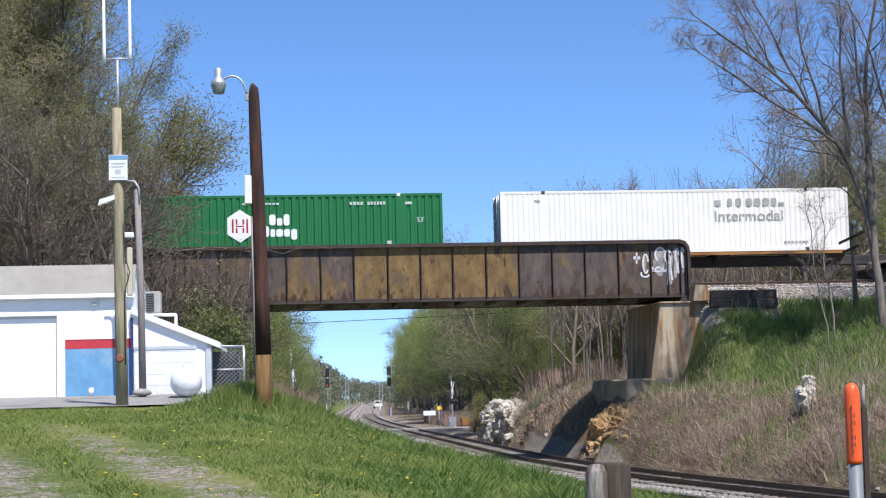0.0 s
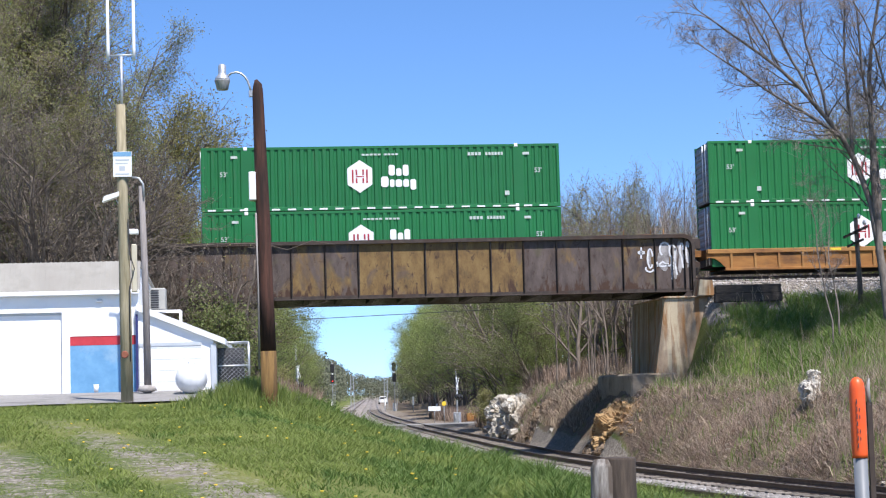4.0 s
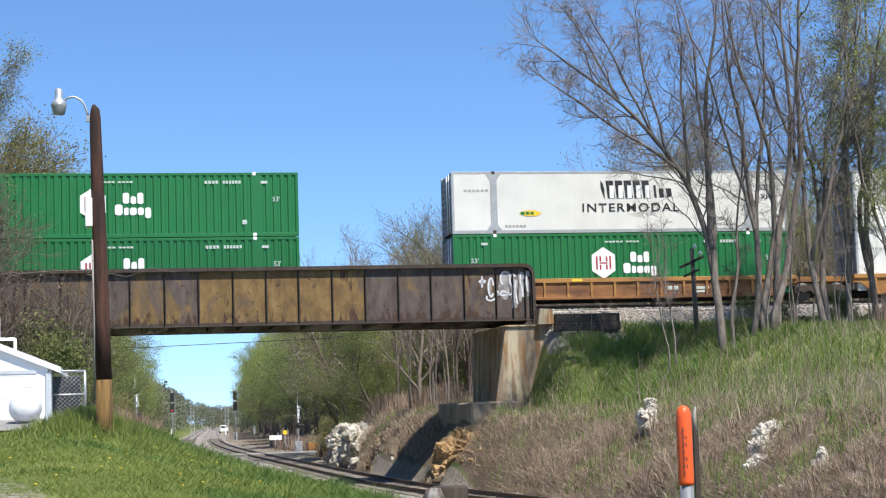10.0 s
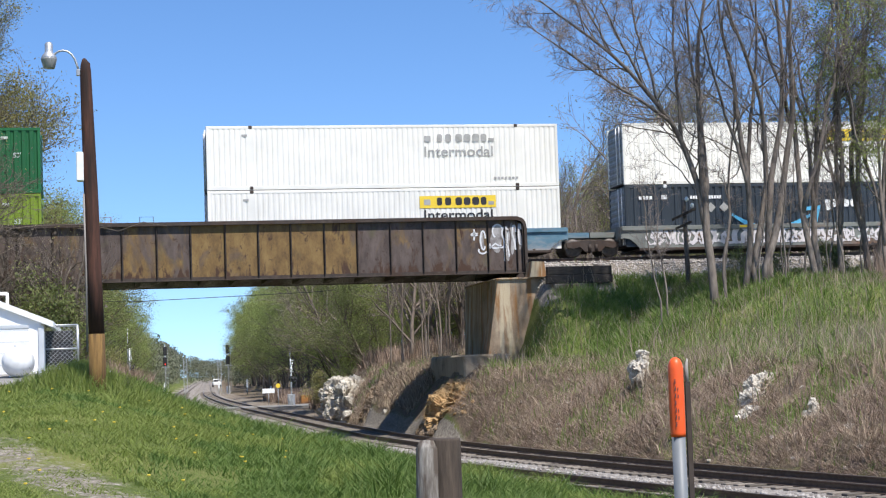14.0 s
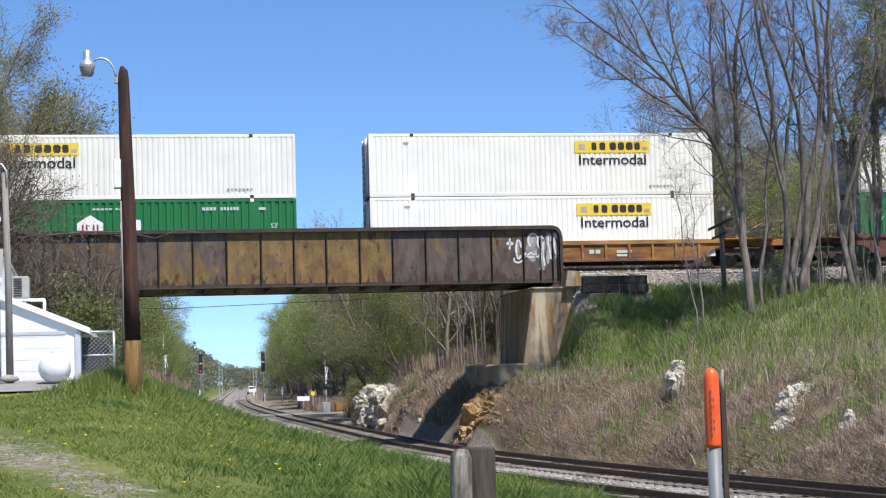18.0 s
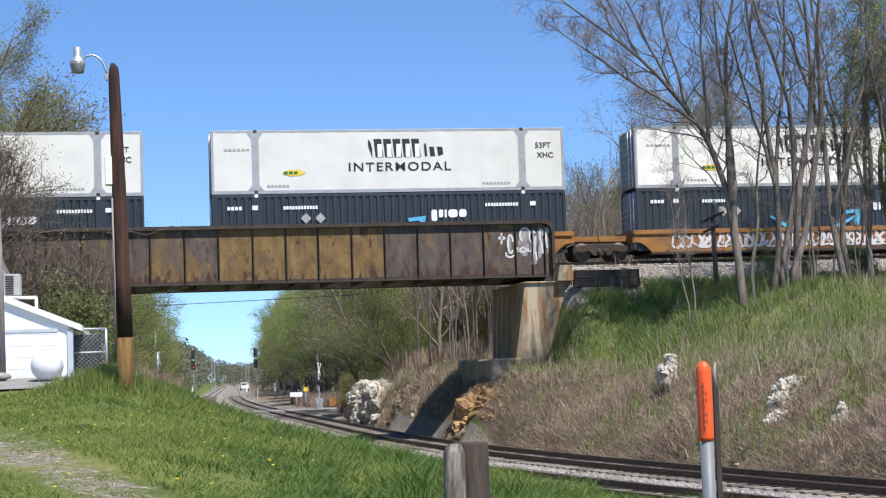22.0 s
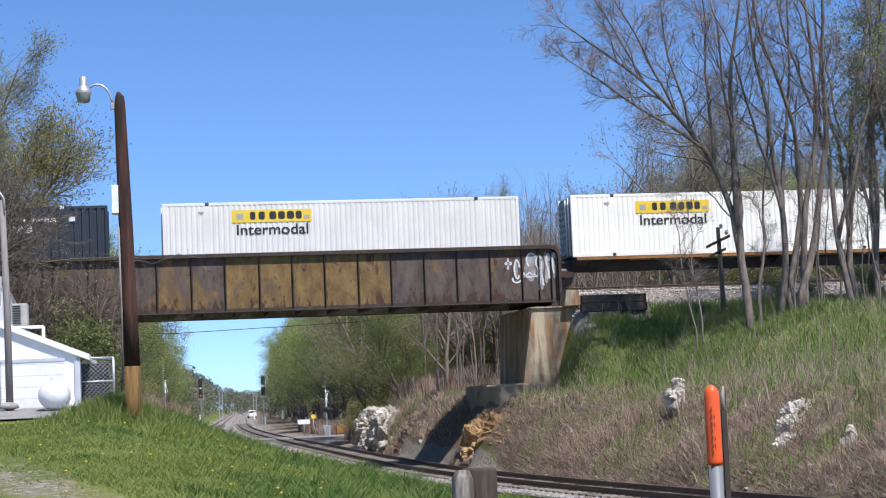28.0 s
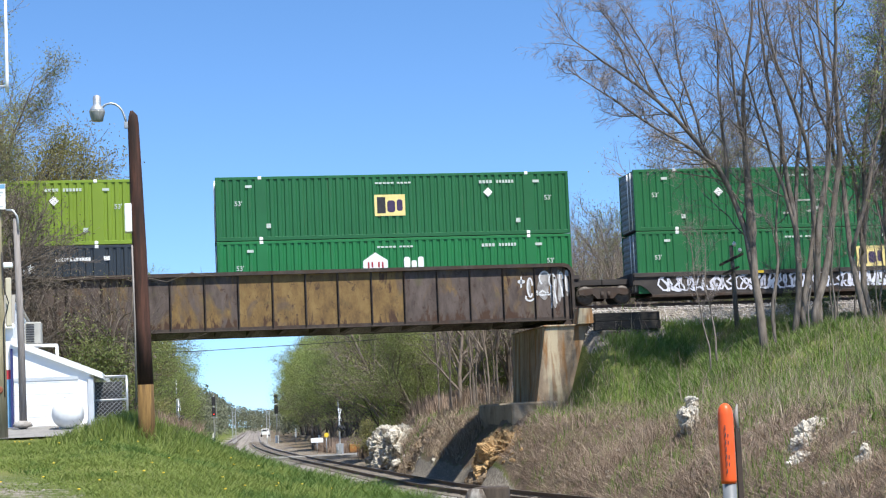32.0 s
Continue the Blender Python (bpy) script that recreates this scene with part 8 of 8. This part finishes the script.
def bank_plants():
    rng = np.random.default_rng(8)
    n = 150000
    y = rng.uniform(30, 90, n)
    y = np.where(y > 75.5, 75.5 + (y - 75.5) * 3.0, y)
    x = np.where(y > 75.5, 13.5 + 9 * rng.random(n) ** 1.5, y * rng.uniform(0.14, 0.52, n))
    tx = np.array([track_x(float(q)) for q in y])
    e = x - tx - 2.0
    keep = (e > 0.3) & (x < 42) & ~((x < 19.6) & (y > 74.3) & (y < 85))
    x, y, e = x[keep], y[keep], e[keep]
    z = land(x, y)
    split = z + 0.55 * wavy(x, y, 0.25, 3.0) + 0.3 * rng.normal(size=len(x))
    dryzone = (y > 84) | (split < 2.7) | (rng.random(len(x)) < 0.1) | ((x > 29) & (y < 66) & (rng.random(len(x)) < 0.6))
    clay = (y > 73.5) & (x < 16.0) & (y < 85)
    d = dryzone & (~clay | (rng.random(len(x)) < 0.05))
    r = rng.random(len(x))
    tuft = wavy(x, y, 0.8, 5.0)
    patch = wavy(x, y, 0.33, 15.0) + 0.35 * wavy(x, y, 1.1, 16.0)
    k = d & (r < 0.55 + 1.0 * tuft - 0.45 * (patch < -0.1))
    blades("dry_weeds", x[k], y[k], (0.12 + 0.62 * rng.random(k.sum()) ** 2.2) * (1 + 1.1 * np.clip(tuft[k], -0.5, 1)), np.where(rng.random(k.sum()) < 0.3, 0.014, 0.007), 0.2 + 0.4 * rng.random(k.sum()), M_WEED, "dry brown weed stems covering the railway bank", "weeds", 11, 0.7)
    q = d & (r < 0.6) & (patch > 0.1)
    blades("brown_weeds", x[q], y[q], 0.15 + 0.45 * rng.random(q.sum()), np.full(q.sum(), 0.009), 0.3 + 0.45 * rng.random(q.sum()), M_BRUSH, "dark brown matted weeds on the railway bank", "weeds", 17, 0.7)
    k = d & ((r > 0.97) | ((patch < -0.22) & (r > 0.6)))
    blades("weed_grass", x[k], y[k], 0.12 + 0.4 * rng.random(k.sum()) ** 1.5, np.full(k.sum(), 0.018), np.full(k.sum(), 0.14), M_SLOPEGRASS, "green grass between the dry weeds", "grass", 12)
    k = ~dryzone & (z < 6.6) & ~clay & (wavy(x, y, 0.45, 25.0) + 0.4 * wavy(x, y, 1.3, 26.0) > 0.12)
    blades("deep_slope_grass", x[k], y[k], 0.14 + 0.32 * rng.random(k.sum()), np.full(k.sum(), 0.018), 0.12 + 0.3 * rng.random(k.sum()), M_SLOPEDEEP, "deeper green herbs in patches on the slope", "grass", 18)
    k = ~dryzone & (z < 6.6) & ~clay & ~k
    blades("slope_grass", x[k], y[k], 0.12 + 0.3 * rng.random(k.sum()), np.full(k.sum(), 0.016), 0.12 + 0.3 * rng.random(k.sum()), M_SLOPEGRASS, "long green grass on the slope below the upper line", "grass", 13)
    k = ~dryzone & (z < 6.3) & ~clay & (r < 0.14)
    blades("slope_stems", x[k], y[k], 0.4 + 0.7 * rng.random(k.sum()), np.full(k.sum(), 0.008), 0.15 + 0.3 * rng.random(k.sum()), M_WEED, "dry stems standing in the slope grass", "weeds", 14)
    m = 68000
    yy = rng.uniform(66.5, 75.0, m)
    xx = 19.3 + 15 * rng.random(m)
    zz = land(xx, yy)
    ok = (zz > 2.6 + 0.5 * wavy(xx, yy, 0.3, 2.0)) & (zz < 6.3) & (wavy(xx, yy, 0.9, 6.0) > -0.2) & ~((xx < 22.0) & (yy > 74))
    xx, yy = xx[ok], yy[ok]
    blades("slope_herbs", xx, yy, 0.15 + 0.5 * rng.random(len(xx)) ** 1.5, np.full(len(xx), 0.022), 0.15 + 0.3 * rng.random(len(xx)), M_SLOPEGRASS, "mixed green herbs and grass on the slope", "grass", 16)
    m = 5200
    yy = rng.uniform(56, 71.5, m)
    xx = 30.5 + 6.5 * rng.random(m) + (yy - 64) * 0.12
    ok = wavy(xx, yy, 0.5, 9.0) > -0.12
    xx, yy = xx[ok], yy[ok]
    blades("twiggy_brush", xx, yy, 0.6 + 1.5 * rng.random(len(xx)), np.full(len(xx), 0.011), 0.2 + 0.5 * rng.random(len(xx)), M_BRUSH, "red-brown twiggy brush at the edge of the slope", "brush", 15)
    # flattened thatch of last year's growth
    m = 90000
    yy = rng.uniform(33, 76, m)
    xx = np.array([track_x(float(q)) for q in yy]) + 2.2 + 8.5 * rng.random(m) ** 1.3
    ok = (land(xx, yy) < 2.9 + 0.5 * wavy(xx, yy, 0.4, 21.0)) & (wavy(xx, yy, 0.7, 22.0) > -0.25) & ~((xx < 19.6) & (yy > 74.3))
    xx, yy = xx[ok], yy[ok]
    dark = wavy(xx, yy, 0.5, 23.0) > 0.05
    for sel, mat, lab, sd in ((dark, M_BRUSH, "dark flattened brush on the railway bank", 31), (~dark, M_WEED, "pale flattened dead grass on the railway bank", 32)):
        blades("thatch", xx[sel], yy[sel], 0.05 + 0.2 * rng.random(sel.sum()), np.full(sel.sum(), 0.009), 0.25 + 0.45 * rng.random(sel.sum()), mat, lab, "weeds", sd, 0.9)
    # tall dead stalks
    g = Geo()
    rnd = random.Random(6)
    for _ in range(160):
        yy = rnd.uniform(36, 68)
        xx = track_x(yy) + 2.0 + rnd.uniform(0.6, 11)
        p = Vector((xx, yy, ground_z(xx, yy) - 0.05))
        h = rnd.uniform(0.7, 1.9)
        q = p + Vector((rnd.gauss(0, 0.12), rnd.gauss(0, 0.1), h * 0.5))
        t = q + Vector((rnd.gauss(0, 0.15), rnd.gauss(0, 0.1), h * 0.5))
        g.tube([p, q, t], [0.012, 0.01, 0.005], 4, False)
        for _k in range(rnd.randrange(0, 4)):
            b = q + (t - q) * rnd.random()
            g.tube([b, b + Vector((rnd.gauss(0, 0.18), rnd.gauss(0, 0.1), rnd.uniform(0.05, 0.3)))], [0.006, 0.003], 3, False)
    tagged(part("dead_stalks", g, M_WEED), "tall dead weed stalks on the railway bank", "weeds", kind="stuff")


bank_plants()


def vines():
    """Bare creepers over the near girder and the bank beside the bridge."""
    rnd = random.Random(17)
    g, tips = Geo(), []
    for _ in range(520):
        x = rnd.uniform(-7.5, -0.9) if rnd.random() < 0.7 else rnd.uniform(-11, -4)
        y = rnd.uniform(74.6, 76.2)
        p = Vector((x, y, rnd.uniform(4.2, 7.5)))
        d = Vector((rnd.gauss(0, 0.5), rnd.gauss(0, 0.2), rnd.uniform(0.2, 1))).normalized()
        pts = [p.copy()]
        for k in range(9):
            d = (d + Vector((rnd.gauss(0, 0.35), rnd.gauss(0, 0.18), rnd.gauss(0.0, 0.3) - 0.25 * (p.z > 9.3)))).normalized()
            p = p + d * rnd.uniform(0.2, 0.5)
            p.y = min(p.y, 76.2)
            if p.x > (0.9 - 0.25 * max(0, p.z - 7) if p.z > 6.95 else -1.0):
                p.x -= 0.35
            pts.append(p.copy())
        r = rnd.choice((0.026, 0.014, 0.01, 0.01))
        g.tube(pts, [r * (1 - 0.08 * i) for i in range(len(pts))], 4, False)
        tips.extend(pts[2:])
    # two stout leaning creepers and long runners along the girder
    for x0, x1, z0, z1, r in ((-2.0, -0.95, 3.4, 8.6, 0.075), (-2.9, -1.6, 3.6, 7.6, 0.05), (-7.2, -4.6, 8.6, 9.5, 0.04), (-5.4, -0.3, 9.3, 9.25, 0.028), (-1.2, 2.3, 9.05, 9.2, 0.022), (0.3, 1.95, 6.5, 6.72, 0.014)):
        pts = [Vector((x0 + (x1 - x0) * f + rnd.gauss(0, 0.08), 74.55 + rnd.gauss(0, 0.04), z0 + (z1 - z0) * f + rnd.gauss(0, 0.09))) for f in (k / 7 for k in range(8))]
        g.tube(pts, [r * (1 - 0.07 * i) for i in range(8)], 6)
        for p in pts[2:]:
            q = p + Vector((rnd.gauss(0.1, 0.25), 0, rnd.gauss(0.1, 0.25)))
            g.tube([p, (p + q) / 2 + Vector((0, 0, rnd.gauss(0, 0.06))), q], [r * 0.4, r * 0.3, 0.006], 4, False)
    tagged(part("vine_tangle", g, M_VINE), "tangle of bare creeper stems over the end of the bridge", "vines", kind="stuff")
    rng = np.random.default_rng(18)
    tp = np.array([tuple(t) for t in tips])
    # curtains of dead vine leaves on the trees behind the workshop
    m = 1500
    more = np.stack([rng.uniform(-9.6, -5.2, m), rng.uniform(66.5, 74.5, m), 4.0 + 8.5 * rng.random(m) ** 1.2], 1)
    more = more[wavy(more[:, 0], more[:, 2] * 0.5, 0.45, 3.0) > -0.2]
    tp = np.concatenate([np.repeat(tp[tp[:, 0] < -0.5], 2, 0), np.repeat(more, 24, 0)])
    c = tp + rng.normal(0, 1, tp.shape) * np.array([0.28, 0.25, 0.45])
    c[:, 1] = np.minimum(c[:, 1], 76.2)
    c = c[(c[:, 2] < 9.2 + 0.6 * rng.random(len(c)) + 4.0 * (c[:, 0] < -8.0)) & (rng.random(len(c)) < np.where(c[:, 0] > -6.5, np.where(c[:, 2] > 6.4, 0.1, 0.6), 1.0))]
    n = len(c)
    a, b = rng.normal(size=(n, 3)), rng.normal(size=(n, 3))
    a[:, 2] *= 1.8
    s = 0.034 * rng.uniform(0.5, 1.5, (n, 1))
    v = np.stack([c - a * s, c + b * s, c + a * s, c - b * s], 1).reshape(-1, 3)
    tagged(new("vine_leaves", fast_mesh("vine_leaves", v, np.arange(n * 4).reshape(-1, 4), M_DEADLEAF)), "dark dead leaves hanging on the creepers", "leaves", kind="stuff")


vines()
rnd = random.Random(23)
for k in range(9):
    x = rnd.uniform(20.5, 34)
    y = rnd.uniform(69.5, 73.2)
    plant(SHRUB[rnd.randrange(2)], x, y, ground_z(x, y), "low leafy shrub on the slope under the embankment", "shrubs on the slope", rnd.uniform(0, 360), rnd.uniform(0.3, 0.6), "shrub")
for x, y, s in ((27.0, 72.4, 0.6), (30.6, 71.6, 0.7), (24.2, 72.6, 0.4)):
    plant(SHRUB[0], x, y, ground_z(x, y), "upright green shrub at the feet of the bare trees", "shrubs on the slope", rnd.uniform(0, 360), s, "shrub")
for x, y, s in ((-0.55, 35.3, 0.18), (-0.4, 36.2, 0.22), (0.25, 35.6, 0.2), (-0.9, 36.8, 0.18), (0.6, 36.4, 0.18)):
    plant(SHRUB[0], x, y, ground_z(x, y) - 0.1, "low green weed bush at the foot of the pole", "weed bushes", rnd.uniform(0, 360), s, "shrub")


# ---- what moves ----
def motions():
    """The train runs towards the left at an even speed."""
    for ob, x, z in MOVERS:
        walk(ob, [(t, pose(x - SPEED * t, TRAIN_Y, z)) for t in (0.0, 8.0, 16.0, 24.0, 32.0)])


motions()
